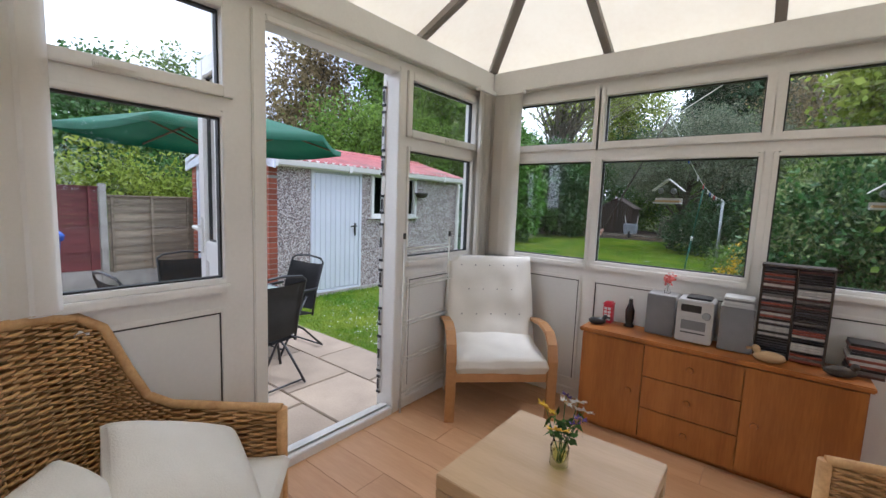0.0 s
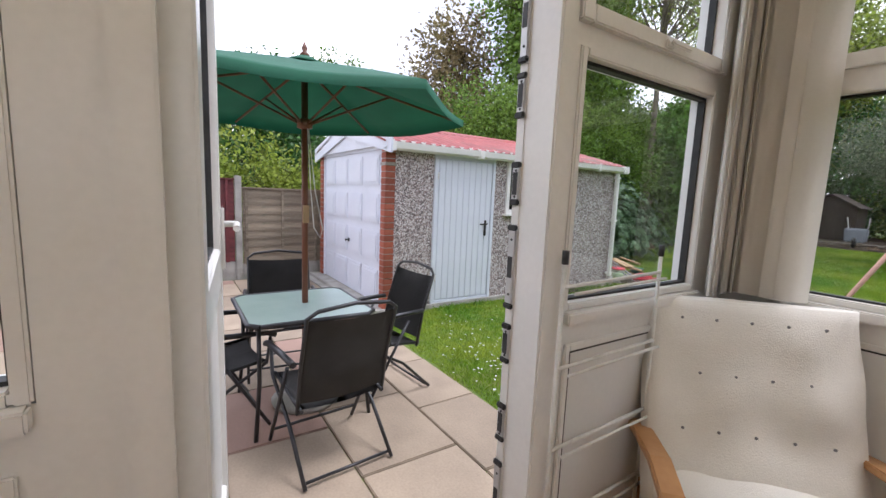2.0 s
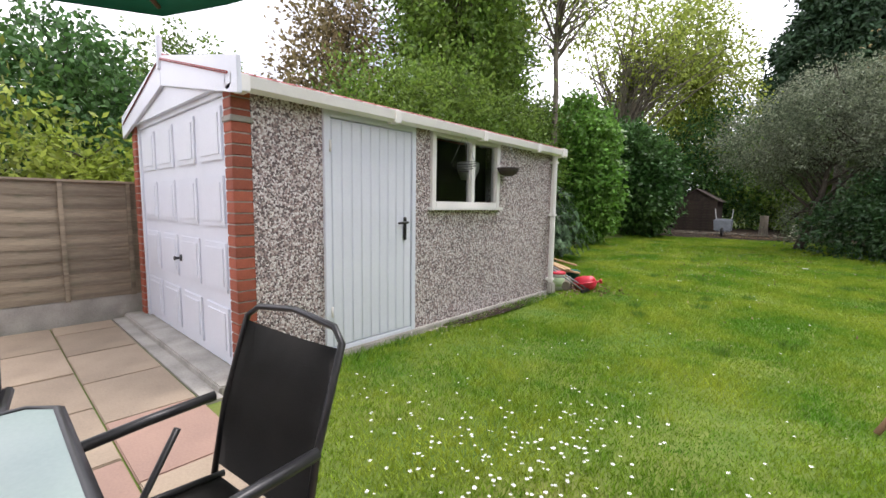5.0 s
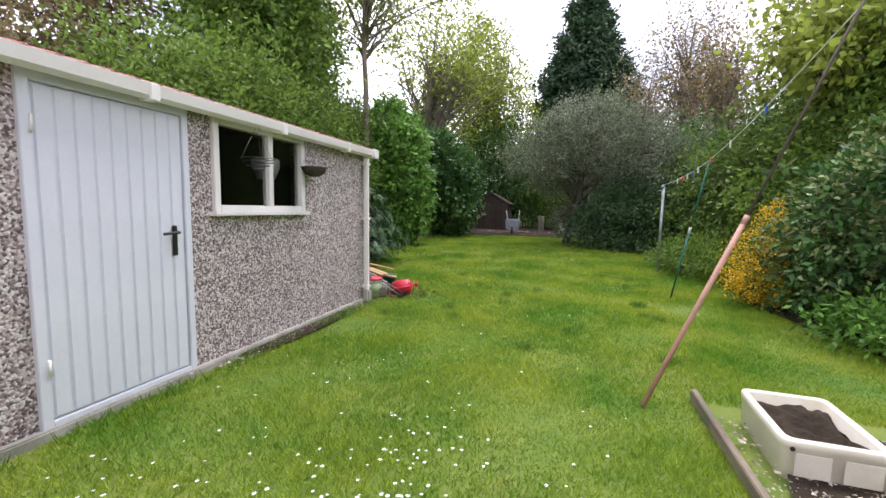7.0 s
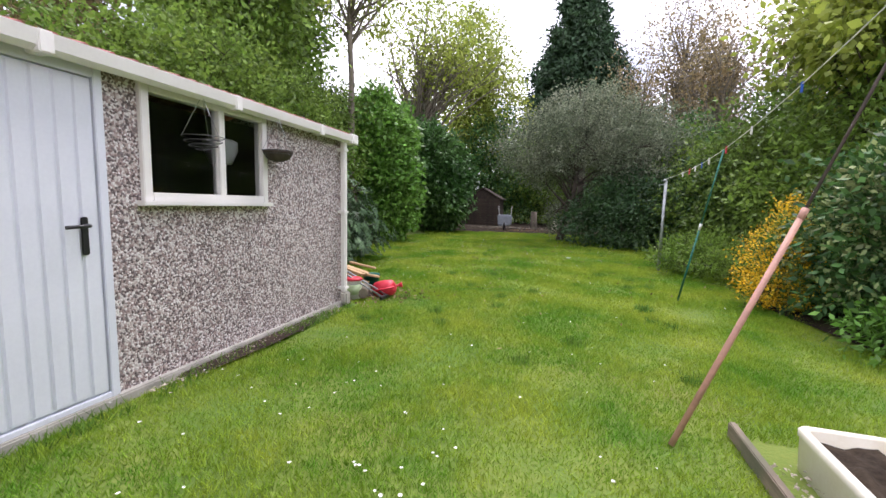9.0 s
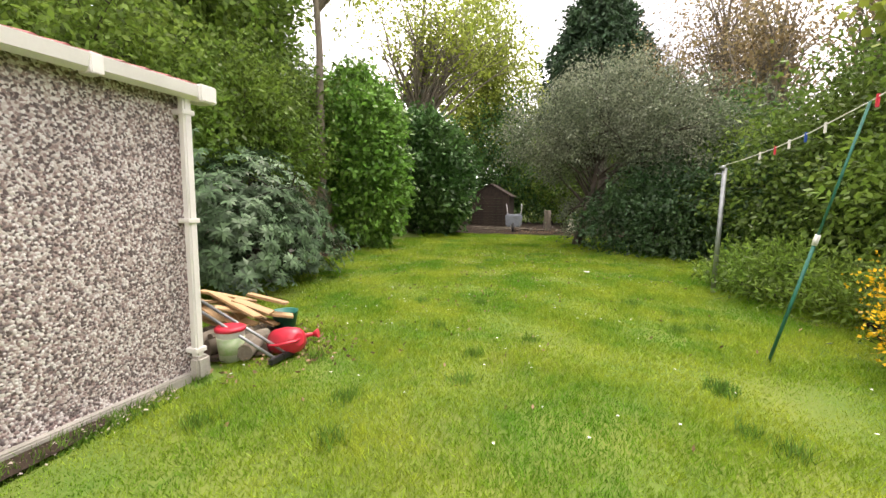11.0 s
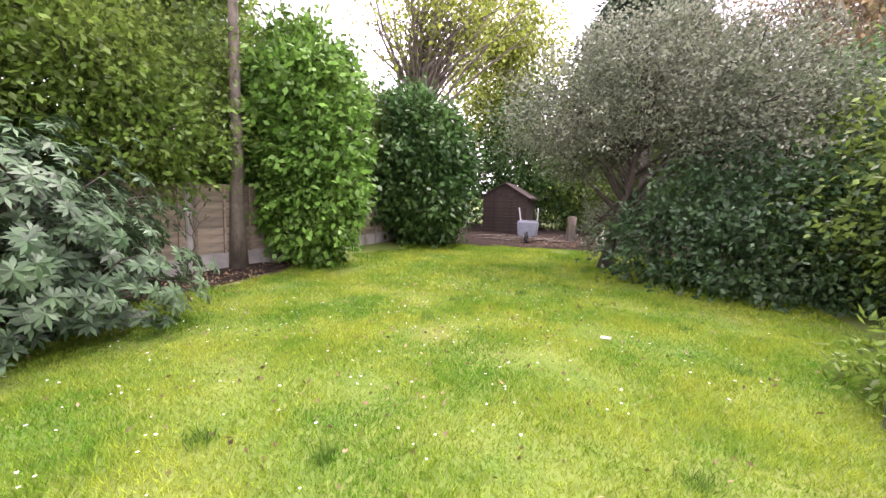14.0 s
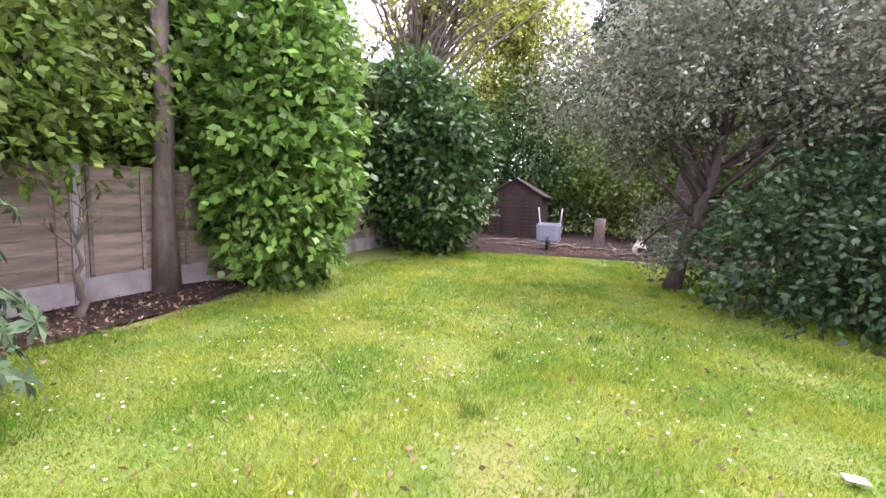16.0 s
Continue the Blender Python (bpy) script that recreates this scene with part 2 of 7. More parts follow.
DARK_GREEN_PAINT = mat("dark_green_boards", (0.05, 0.075, 0.05), (0.035, 0.05, 0.035), 5, 0.7)


def leaf(name, a, b, tr=0.35, gloss=0.45):
    return mat(name, a, b, 0.7, gloss, 0, 6, islands=0.55, translucent=tr, spec=0.28)


L_RHODO = leaf("rhododendron_leaf", (0.045, 0.095, 0.04), (0.1, 0.17, 0.08), 0.15, 0.45)
L_LAUREL = leaf("fresh_green_leaf", (0.09, 0.215, 0.03), (0.16, 0.31, 0.055), 0.3, 0.4)
L_DARK = leaf("deep_green_leaf", (0.04, 0.11, 0.028), (0.085, 0.175, 0.045), 0.3, 0.45)
L_OLIVE = leaf("grey_green_leaf", (0.115, 0.15, 0.085), (0.24, 0.265, 0.185), 0.3, 0.6)
L_YELLOW = leaf("yellow_green_leaf", (0.2, 0.27, 0.035), (0.29, 0.34, 0.06), 0.45)
L_MID = leaf("mid_green_leaf", (0.1, 0.19, 0.026), (0.19, 0.28, 0.05), 0.45)
L_CONIFER = leaf("conifer_needle", (0.025, 0.055, 0.028), (0.045, 0.085, 0.04), 0.1, 0.7)
L_BRONZE = leaf("bronze_bud_leaf", (0.2, 0.145, 0.08), (0.24, 0.2, 0.09), 0.4)
L_BLOOM = leaf("yellow_broom_flower", (0.75, 0.48, 0.02), (0.6, 0.42, 0.03), 0.3)
L_CAMELLIA = leaf("variegated_leaf", (0.13, 0.19, 0.06), (0.3, 0.34, 0.15), 0.3)
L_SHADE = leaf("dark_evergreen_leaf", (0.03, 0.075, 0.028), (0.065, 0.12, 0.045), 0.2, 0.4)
L_HEDGE = leaf("hedge_leaf", (0.08, 0.15, 0.028), (0.15, 0.22, 0.045), 0.4)
PETAL = mat("daisy_petal", (0.85, 0.85, 0.82), (0.8, 0.8, 0.78), 10, 0.6)


# ---- mesh helpers ----
def part(name, bm, material, parent=None, label="", at=None):
    """One mesh object out of a bmesh (or a ready mesh), under a thing or a part."""
    if isinstance(bm, bmesh.types.BMesh):
        me = bpy.data.meshes.new(name)
        bm.to_mesh(me)
        bm.free()
    else:
        me = bm
    if not me.materials:
        me.materials.append(material)
    ob = new(name, me)
    if parent:
        ob.parent = parent
    if at is not None:
        ob.matrix_basis = at
    if label:
        ob["label"] = label
    return ob


def thing(name, label, category, m=None, group="", kind=""):
    ob = tagged(new(name), label, category, group, kind)
    if m is not None:
        ob.matrix_basis = m
    return ob


def structure(name, bm, material, label, category):
    return tagged(part(name, bm, material), label, category, "", "structure")


def boxes(rows, bevel=0.0):
    """Boxes from (x0, y0, z0, x1, y1, z1), with rounded edges."""
    bm = bmesh.new()
    for x0, y0, z0, x1, y1, z1 in rows:
        bmesh.ops.create_cube(bm, size=1, matrix=Matrix.Translation(((x0 + x1) / 2, (y0 + y1) / 2, (z0 + z1) / 2)) @ Matrix.Diagonal((abs(x1 - x0), abs(y1 - y0), abs(z1 - z0), 1)))
    if bevel:
        bmesh.ops.bevel(bm, geom=bm.edges[:], offset=bevel, segments=2, affect="EDGES", clamp_overlap=True)
    return bm


def tube(points, radius, seg=8, bm=None, radii=None):
    """A round bar along points, tapering if radii are given."""
    bm = bm or bmesh.new()
    pts = [Vector(p) for p in points]
    rings = []
    side = None
    for i, p in enumerate(pts):
        d = (pts[min(i + 1, len(pts) - 1)] - pts[max(i - 1, 0)]).normalized()
        if side is None:
            side = d.orthogonal().normalized()
        side = (side - d * side.dot(d)).normalized()
        up = d.cross(side)
        r = radii[i] if radii else radius
        rings.append([bm.verts.new(p + (side * math.cos(a) + up * math.sin(a)) * r) for a in [2 * math.pi * k / seg for k in range(seg)]])
    for a, b in zip(rings, rings[1:]):
        for k in range(seg):
            bm.faces.new((a[k], a[(k + 1) % seg], b[(k + 1) % seg], b[k])).smooth = True
    bm.faces.new(rings[0][::-1])
    bm.faces.new(rings[-1])
    return bm


def lathe(profile, seg=20, m=None):
    """A turned shape from (radius, z) pairs."""
    bm = bmesh.new()
    rings = [[bm.verts.new((r * math.cos(2 * math.pi * k / seg), r * math.sin(2 * math.pi * k / seg), z)) for k in range(seg)] for r, z in profile]
    for a, b in zip(rings, rings[1:]):
        for k in range(seg):
            bm.faces.new((a[k], a[(k + 1) % seg], b[(k + 1) % seg], b[k])).smooth = True
    bm.faces.new(rings[0][::-1])
    bm.faces.new(rings[-1])
    if m is not None:
        bm.transform(m)
    return bm


def prism(outline, axis, lo, hi, bevel=0.0):
    """An outline in a plane, pushed along an axis ('x', 'y' or 'z')."""
    bm = bmesh.new()
    def place(u, v, w):
        return {"x": (w, u, v), "y": (u, w, v), "z": (u, v, w)}[axis]
    a = [bm.verts.new(place(u, v, lo)) for u, v in outline]
    b = [bm.verts.new(place(u, v, hi)) for u, v in outline]
    bm.faces.new(a)
    bm.faces.new(b[::-1])
    for k in range(len(a)):
        j = (k + 1) % len(a)
        bm.faces.new((a[j], a[k], b[k], b[j]))
    bmesh.ops.recalc_face_normals(bm, faces=bm.faces[:])
    if bevel:
        bmesh.ops.bevel(bm, geom=bm.edges[:], offset=bevel, segments=2, affect="EDGES", clamp_overlap=True)
    return bm


def cushion(w, d, h, bulge=0.5, cuts=10, crease=0.006, seed=0):
    """A soft pad, w by d by h, its base at z = 0."""
    bm = bmesh.new()
    bmesh.ops.create_cube(bm, size=1)
    bmesh.ops.subdivide_edges(bm, edges=bm.edges[:], cuts=cuts, use_grid_fill=True)
    for v in bm.verts:
        x, y, z = v.co * 2
        edge = max(abs(x), abs(y))
        f = 1 - bulge * edge ** 4
        n = noise.noise(Vector((x * 2.4 + seed, y * 2.4, z + seed))) * crease
        v.co = Vector((x * w / 2 * (1 - 0.05 * abs(z)), y * d / 2 * (1 - 0.05 * abs(z)), h / 2 + z * h / 2 * f + n))
    for f in bm.faces:
        f.smooth = True
    return bm


def raw_mesh(name, verts, faces_n, material):
    """A mesh from an array of vertices in runs of faces_n per face."""
    me = bpy.data.meshes.new(name)
    nv = len(verts)
    nf = nv // faces_n
    me.vertices.add(nv)
    me.vertices.foreach_set("co", np.asarray(verts, np.float32).ravel())
    me.loops.add(nv)
    me.loops.foreach_set("vertex_index", np.arange(nv, dtype=np.int32))
    me.polygons.add(nf)
    me.polygons.foreach_set("loop_start", np.arange(0, nv, faces_n, dtype=np.int32))
    me.update(calc_edges=True)
    me.materials.append(material)
    return me


RNG = np.random.default_rng(7)


def leaves(centres, length, width, out=None, droop=0.2):
    """Leaf-shaped pointed faces at centres, at random turns, leaning outwards along out."""
    n = len(centres)
    d = RNG.normal(size=(n, 3))
    if out is not None:
        d = d * 0.7 + out
    d[:, 2] -= droop
    d /= np.linalg.norm(d, axis=1, keepdims=True)
    s = np.cross(d, RNG.normal(size=(n, 3)))
    s /= np.linalg.norm(s, axis=1, keepdims=True) + 1e-9
    L = length * RNG.uniform(0.6, 1.25, (n, 1))
    W = width * RNG.uniform(0.7, 1.2, (n, 1))
    v = np.stack([centres, centres + d * L * 0.45 + s * W * 0.5, centres + d * L, centres + d * L * 0.45 - s * W * 0.5], 1)
    return v.reshape(-1, 3)


def gz(x, y):
    """The height of the ground: level by the house, rising gently down the garden."""
    return 0.013 * max(0.0, y - 6.0) + 0.05 * max(0.0, -1.8 - x) * min(1.0, max(0.0, (y - 4.5) / 2))


# ---- ground ----
def ground_sheet():
    xs = [-400, -120, -40, -15] + [-8 + 0.5 * k for k in range(40)] + [15, 40, 120, 400]
    ys = [-400, -120, -40, -15] + [-8 + 0.5 * k for k in range(76)] + [34, 60, 120, 400]
    bm = bmesh.new()
    g = [[bm.verts.new((x, y, (gz(x, y) if -15 < y < 34 else gz(x, 32) if y > 0 else 0) + (0.012 * noise.noise(Vector((x, y, 0))) if y > -1 else 0) - 0.02)) for x in xs] for y in ys]
    for r, s in zip(g, g[1:]):
        for k in range(len(xs) - 1):
            bm.faces.new((r[k], r[k + 1], s[k + 1], s[k])).smooth = True
    return bm


ground = structure("ground", ground_sheet(), LAWN, "mossy green lawn soil of a long back garden", "ground")


def bed_sheet(outline, lift=0.006):
    """A patch of bare soil that follows the ground."""
    bm = bmesh.new()
    vs = [bm.verts.new((x, y, gz(x, y) + lift)) for x, y in outline]
    bm.faces.new(vs)
    bmesh.ops.subdivide_edges(bm, edges=bm.edges[:], cuts=3)
    bmesh.ops.triangulate(bm, faces=bm.faces[:])
    return bm


def blob(cx, cy, rx, ry, n=26, seed=0):
    return [(cx + rx * (1 + 0.18 * noise.noise(Vector((math.cos(a) * 2, math.sin(a) * 2, seed)))) * math.cos(a), cy + ry * (1 + 0.18 * noise.noise(Vector((math.cos(a) * 2, math.sin(a) * 2, seed)))) * math.sin(a)) for a in [2 * math.pi * k / n for k in range(n)]]


for k, (cx, cy, rx, ry) in enumerate(((0.0, 21.5, 7, 4.4), (-3.15, 9.0, 0.52, 2.3), (6.6, 5.2, 1.25, 2.6), (-0.35, 4.5, 0.62, 0.55), (4.5, 0.35, 0.7, 1.2), (0.1, 2.2, 0.14, 0.9))):
    structure("soil_bed", bed_sheet(blob(cx, cy, rx, ry, seed=k), 0.006 + 0.002 * k), SOIL, "bare dark soil bed beside the lawn", "soil")

# ---- garage ----
GX0, GY0, GY1, EAVE = -2.62, -0.72, 3.8, 2.06
garage = thing("garage", "pebble-dashed concrete garage with white doors and red corrugated roof", "garage")
part("base_slab", boxes([(GX0 - 0.08, GY0 - 0.16, -0.1, 0.05, GY1 + 0.06, 0.045)], 0.01), CONCRETE, garage)
for row in ((-0.1, GY0 + 0.13, 0.045, 0, -0.035, EAVE), (-0.1, 0.975, 0.045, 0, 1.2, EAVE), (-0.1, 1.2, 0.045, 0, 2.395, 1.27), (-0.1, 2.395, 0.045, 0, GY1, EAVE), (-0.1, -0.035, 2.03, 0, 2.395, EAVE)):
    part("wall_panel", boxes([row]), DASH, garage)
part("far_wall", boxes([(GX0, GY0 + 0.1, 0.045, GX0 + 0.1, GY1, EAVE)]), DASH, garage)
part("back_wall", prism([(GX0 + 0.1, 0.045), (-0.1, 0.045), (-0.1, EAVE), (-1.31, EAVE + 0.34), (GX0 + 0.1, EAVE)], "y", GY1 - 0.1, GY1), DASH, garage)
for x0 in (-0.125, GX0):
    pil = part("brick_pillar", boxes([(x0 + 0.004, GY0 + 0.004, 0.045, x0 + 0.121, GY0 + 0.126, EAVE + 0.03)]), MORTAR, garage)
    me = None
    for c in range(26):
        z = 0.047 + c * 0.078
        bm = boxes([(0, 0, 0, 0.129, 0.134, 0.068)], 0.004) if me is None else me
        ob = part("brick", bm, BRICK, pil, at=pose(x0 - 0.002 + 0.002 * math.sin(c * 3.1), GY0 - 0.002, z))
        me = ob.data
part("pillar_cap_band", boxes([(-0.135, GY0 - 0.01, 1.83, 0.012, GY0 + 0.14, 1.87)], 0.004), CONCRETE, garage, "grey metal strap round the brick pillar")


def garage_door():
    d = part("garage_door", boxes([(GX0 + 0.19, GY0 + 0.04, 0.05, -0.19, GY0 + 0.07, 2.03)], 0.004), UPVC_OUT, garage, "white up-and-over door with raised panels")
    fr = [(GX0 + 0.13, GY0 + 0.02, 0.045, GX0 + 0.19, GY0 + 0.1, 2.09), (-0.19, GY0 + 0.02, 0.045, -0.127, GY0 + 0.1, 2.09), (GX0 + 0.19, GY0 + 0.02, 2.03, -0.19, GY0 + 0.1, 2.09)]
    part("door_frame", boxes(fr, 0.004), UPVC_OUT, garage)
    w = (-0.19 - GX0 - 0.19) / 4
    me = None
    for r in range(4):
        for c in range(4):
            if me is None:
                bm = boxes([(0.06, -0.014, 0.05, w - 0.06, 0.004, 0.43), (0.1, -0.022, 0.09, w - 0.1, 0.0, 0.39)], 0.007)
            else:
                bm = me
            me = part("raised_panel", bm, UPVC_OUT, d, at=pose(GX0 + 0.19 + c * w, GY0 + 0.04, 0.07 + r * 0.49)).data
    part("handle", lathe([(0.03, 0), (0.03, 0.012), (0.012, 0.016), (0.012, 0.045), (0.02, 0.05), (0.02, 0.06)], 12, pose(-1.31, GY0 + 0.04, 0.78, 90)), BLACK_METAL, d, "black locking handle")


garage_door()
# gable boards above the door
part("gable_panel", prism([(GX0 + 0.02, EAVE + 0.01), (-0.02, EAVE + 0.01), (-1.31, EAVE + 0.34)], "y", GY0 - 0.02, GY0 + 0.03), UPVC_OUT, garage)
for sx in (0, 1):
    a, b = ((0.24, EAVE - 0.1), (-1.31, EAVE + 0.21)) if sx else ((GX0 - 0.16, EAVE - 0.1), (-1.31, EAVE + 0.21))
    part("bargeboard", prism([a, b, (b[0], b[1] + 0.25), (a[0], a[1] + 0.23)], "y", GY0 - 0.05, GY0 - 0.022, 0.004), UPVC_OUT, garage)
part("finial", boxes([(-1.34, GY0 - 0.07, EAVE + 0.34, -1.28, GY0 - 0.03, EAVE + 0.62)], 0.008), UPVC_OUT, garage)


def corrugated(x_eave, x_ridge, z_eave, z_ridge):
    """A sheet of rounded ribs that runs from the eave up to the ridge."""
    bm = bmesh.new()
    steps = 330
    rows = []
    y0, y1 = GY0 - 0.06, GY1 + 0.1
    for lift in (0, 0.012):
        for k in range(steps + 1):
            y = y0 + (y1 - y0) * k / steps
            h = 0.024 * math.sin(2 * math.pi * (y - y0) / 0.145) + lift
            rows.append((bm.verts.new((x_eave, y, z_eave + h)), bm.verts.new((x_ridge, y, z_ridge + h))))
    n = steps + 1
    for k in range(steps):
        bm.faces.new((rows[k][0], rows[k + 1][0], rows[k + 1][1], rows[k][1])).smooth = True
        bm.faces.new((rows[n + k][0], rows[n + k][1], rows[n + k + 1][1], rows[n + k + 1][0])).smooth = True
        bm.faces.new((rows[k][0], rows[n + k][0], rows[n + k + 1][0], rows[k + 1][0]))
    return bm


part("roof_sheet", corrugated(0.1, -1.31, EAVE + 0.035, EAVE + 0.42), RED_SHEET, garage)
part("roof_sheet", corrugated(GX0 - 0.1, -1.31, EAVE + 0.035, EAVE + 0.42), RED_SHEET, garage)
part("ridge_cap", tube([(-1.31, GY0 - 0.04, EAVE + 0.42), (-1.31, GY1 + 0.08, EAVE + 0.42)], 0.06, 10), RED_SHEET, garage)
part("fascia", boxes([(0.003, GY0 + 0.02, EAVE - 0.03, 0.04, GY1 + 0.08, EAVE + 0.08)], 0.004), UPVC, garage)
gut = prism([(0.045, EAVE - 0.01), (0.06, EAVE - 0.045), (0.1, EAVE - 0.055), (0.14, EAVE - 0.03), (0.15, EAVE + 0.045), (0.14, EAVE + 0.045), (0.13, EAVE - 0.02), (0.06, EAVE - 0.03), (0.055, EAVE + 0.045), (0.045, EAVE + 0.045)], "y", GY0 - 0.05, GY1 + 0.1)
gutter = part("gutter", gut, UPVC, garage, "white plastic gutter")
for y in (-0.72, 0.6, 1.9, 3.1):
    part("gutter_joint", boxes([(0.042, y, EAVE - 0.062, 0.156, y + 0.07, EAVE + 0.05)], 0.006), UPVC, gutter)
part("gutter_stop", boxes([(0.0, GY1 - 0.02, EAVE - 0.06, 0.165, GY1 + 0.12, EAVE + 0.06)], 0.01), UPVC, gutter)
pipe = part("downpipe", boxes([(0.03, GY1 - 0.1, 0.16, 0.095, GY1 - 0.035, EAVE - 0.03)], 0.012), UPVC, garage, "white square downpipe")
for z in (0.2, 1.15, 1.9):
    part("pipe_clip", boxes([(0.0, GY1 - 0.115, z, 0.103, GY1 - 0.02, z + 0.035)], 0.004), UPVC, pipe)
part("drain_foot", boxes([(0.03, GY1 - 0.12, 0.0, 0.12, GY1 + 0.0, 0.17)], 0.02), CONCRETE, garage)


def sheet(axis, v, a0, z0, a1, z1):
    """One flat sheet of glass across axis at v."""
    bm = bmesh.new()
    q = ((a0, z0), (a1, z0), (a1, z1), (a0, z1))
    bm.faces.new([bm.verts.new((v, a, z) if axis == "x" else (a, v, z)) for a, z in q])
    return bm


def side_door():
    d = part("side_door", boxes([(-0.03, 0.06, 0.085, 0.012, 0.955, 1.965)], 0.003), UPVC_OUT, garage, "white ribbed steel side door", pose(0, -0.035, 0))
    part("door_frame", boxes([(-0.06, 0.0, 0.045, 0.03, 0.055, 2.03), (-0.06, 0.96, 0.045, 0.03, 1.01, 2.03), (-0.06, 0.055, 1.97, 0.03, 0.96, 2.03), (-0.06, 0.055, 0.045, 0.028, 0.96, 0.08)], 0.004), UPVC_OUT, garage, at=pose(0, -0.035, 0))
    me = None
    for k in range(9):
        bm = prism([(0.004, 0.0), (0.012, 0.012), (0.084, 0.012), (0.092, 0.0)], "z", 0.1, 1.95) if me is None else me
        if me is None:
            bm.transform(Matrix.Rotation(radians(90), 4, "Z") @ Matrix.Scale(-1, 4, (0, 1, 0)))
            bmesh.ops.recalc_face_normals(bm, faces=bm.faces[:])
        me = part("rib", bm, UPVC_OUT, d, at=pose(0.012, 0.064 + k * 0.0985, 0)).data
    h = part("handle_plate", boxes([(0.024, 0.845, 0.95, 0.034, 0.885, 1.17)], 0.008), BLACK_METAL, d, "black lever handle on a long plate")
    part("lever", tube([(0.03, 0.865, 1.12), (0.075, 0.865, 1.12), (0.08, 0.855, 1.12), (0.08, 0.74, 1.115)], 0.011, 8), BLACK_METAL, h)
    for z in (0.35, 1.7):
        part("hinge", tube([(0.036, 0.05, z), (0.036, 0.05, z + 0.09)], 0.009, 8), UPVC, d)


side_door()


def garage_window():
    y0, y1, z0, z1 = 1.235, 2.43, 1.27, 2.03
    w = part("window", boxes([(-0.06, y0, z0, 0.035, y0 + 0.06, z1), (-0.06, y1 - 0.06, z0, 0.035, y1, z1), (-0.06, y0 + 0.06, z1 - 0.05, 0.035, y1 - 0.06, z1), (-0.06, y0 + 0.06, z0, 0.035, y1 - 0.06, z0 + 0.055), (-0.05, 1.88, z0 + 0.055, 0.03, 1.94, z1 - 0.05)], 0.005), UPVC, garage, at=pose(0, -0.035, 0))
    for a, b in ((y0 + 0.06, 1.88), (1.94, y1 - 0.06)):
        p = part("pane", sheet("x", -0.016, a, z0 + 0.055, b, z1 - 0.05), GLASS, w)
        p.visible_shadow = False
    part("sill", boxes([(-0.02, y0 - 0.03, z0 - 0.035, 0.07, y1 + 0.03, z0)], 0.005), UPVC, w)


garage_window()
# garage floor takes the painted indoor shade, not a concrete colour
structure("floor_garage", boxes([(GX0 + 0.1, GY0 + 0.1, 0.045, -0.1, GY1 - 0.1, 0.055)]), ROOM_SHADE, "garage floor coloured near black as indoor shade", "floor")
# partition added behind the window, near black to stand for the dim interior
structure("partition_garage", boxes([(-1.2, 0.0, 0.06, -1.15, GY1 - 0.1, 2.2)]), ROOM_SHADE, "added near-black partition that darkens the view through the garage window", "wall")


def hanging_basket(y, x, filled):
    b = thing("hanging_basket", "wire hanging basket hung from the gutter by chains" if not filled else "dark lined hanging basket under the gutter", "basket", pose(x, y, 1.74), "hanging baskets")
    for k in range(4):
        r = (0.14, 0.125, 0.095, 0.05)[k]
        part("ring", tube([(r * math.cos(a), r * math.sin(a), -0.03 * k) for a in [2 * math.pi * j / 18 for j in range(19)]], 0.003, 5), BLACK_METAL, b)
    for j in range(3):
        a = 2 * math.pi * j / 3
        part("chain", tube([(0.14 * math.cos(a), 0.14 * math.sin(a), 0), (0, 0, 0.3)], 0.002, 5), STEEL, b)
    if filled:
        part("liner", lathe([(0.04, -0.095), (0.1, -0.07), (0.13, -0.02), (0.135, 0.0), (0.12, -0.005)], 16), BARK_DARK, b)


hanging_basket(1.62, 0.1, False)
hanging_basket(2.42, 0.13, True)
lp = thing("table_lamp", "white shaded lamp standing inside the garage window", "lamp", pose(-0.35, 2.25, 1.31))
part("shade", lathe([(0.09, 0.3), (0.14, 0.42), (0.14, 0.5), (0.1, 0.52)], 16), PAPER, lp)
part("stem", tube([(0, 0, 0), (0, 0, 0.31)], 0.012, 8), PAPER, lp)
# shelf under the lamp, its colour painted as indoor shade
structure("shelf_garage", boxes([(-0.6, 1.3, 1.26, -0.11, 2.45, 1.29)]), ROOM_SHADE, "shelf inside the garage coloured near black as indoor shade", "shelf")


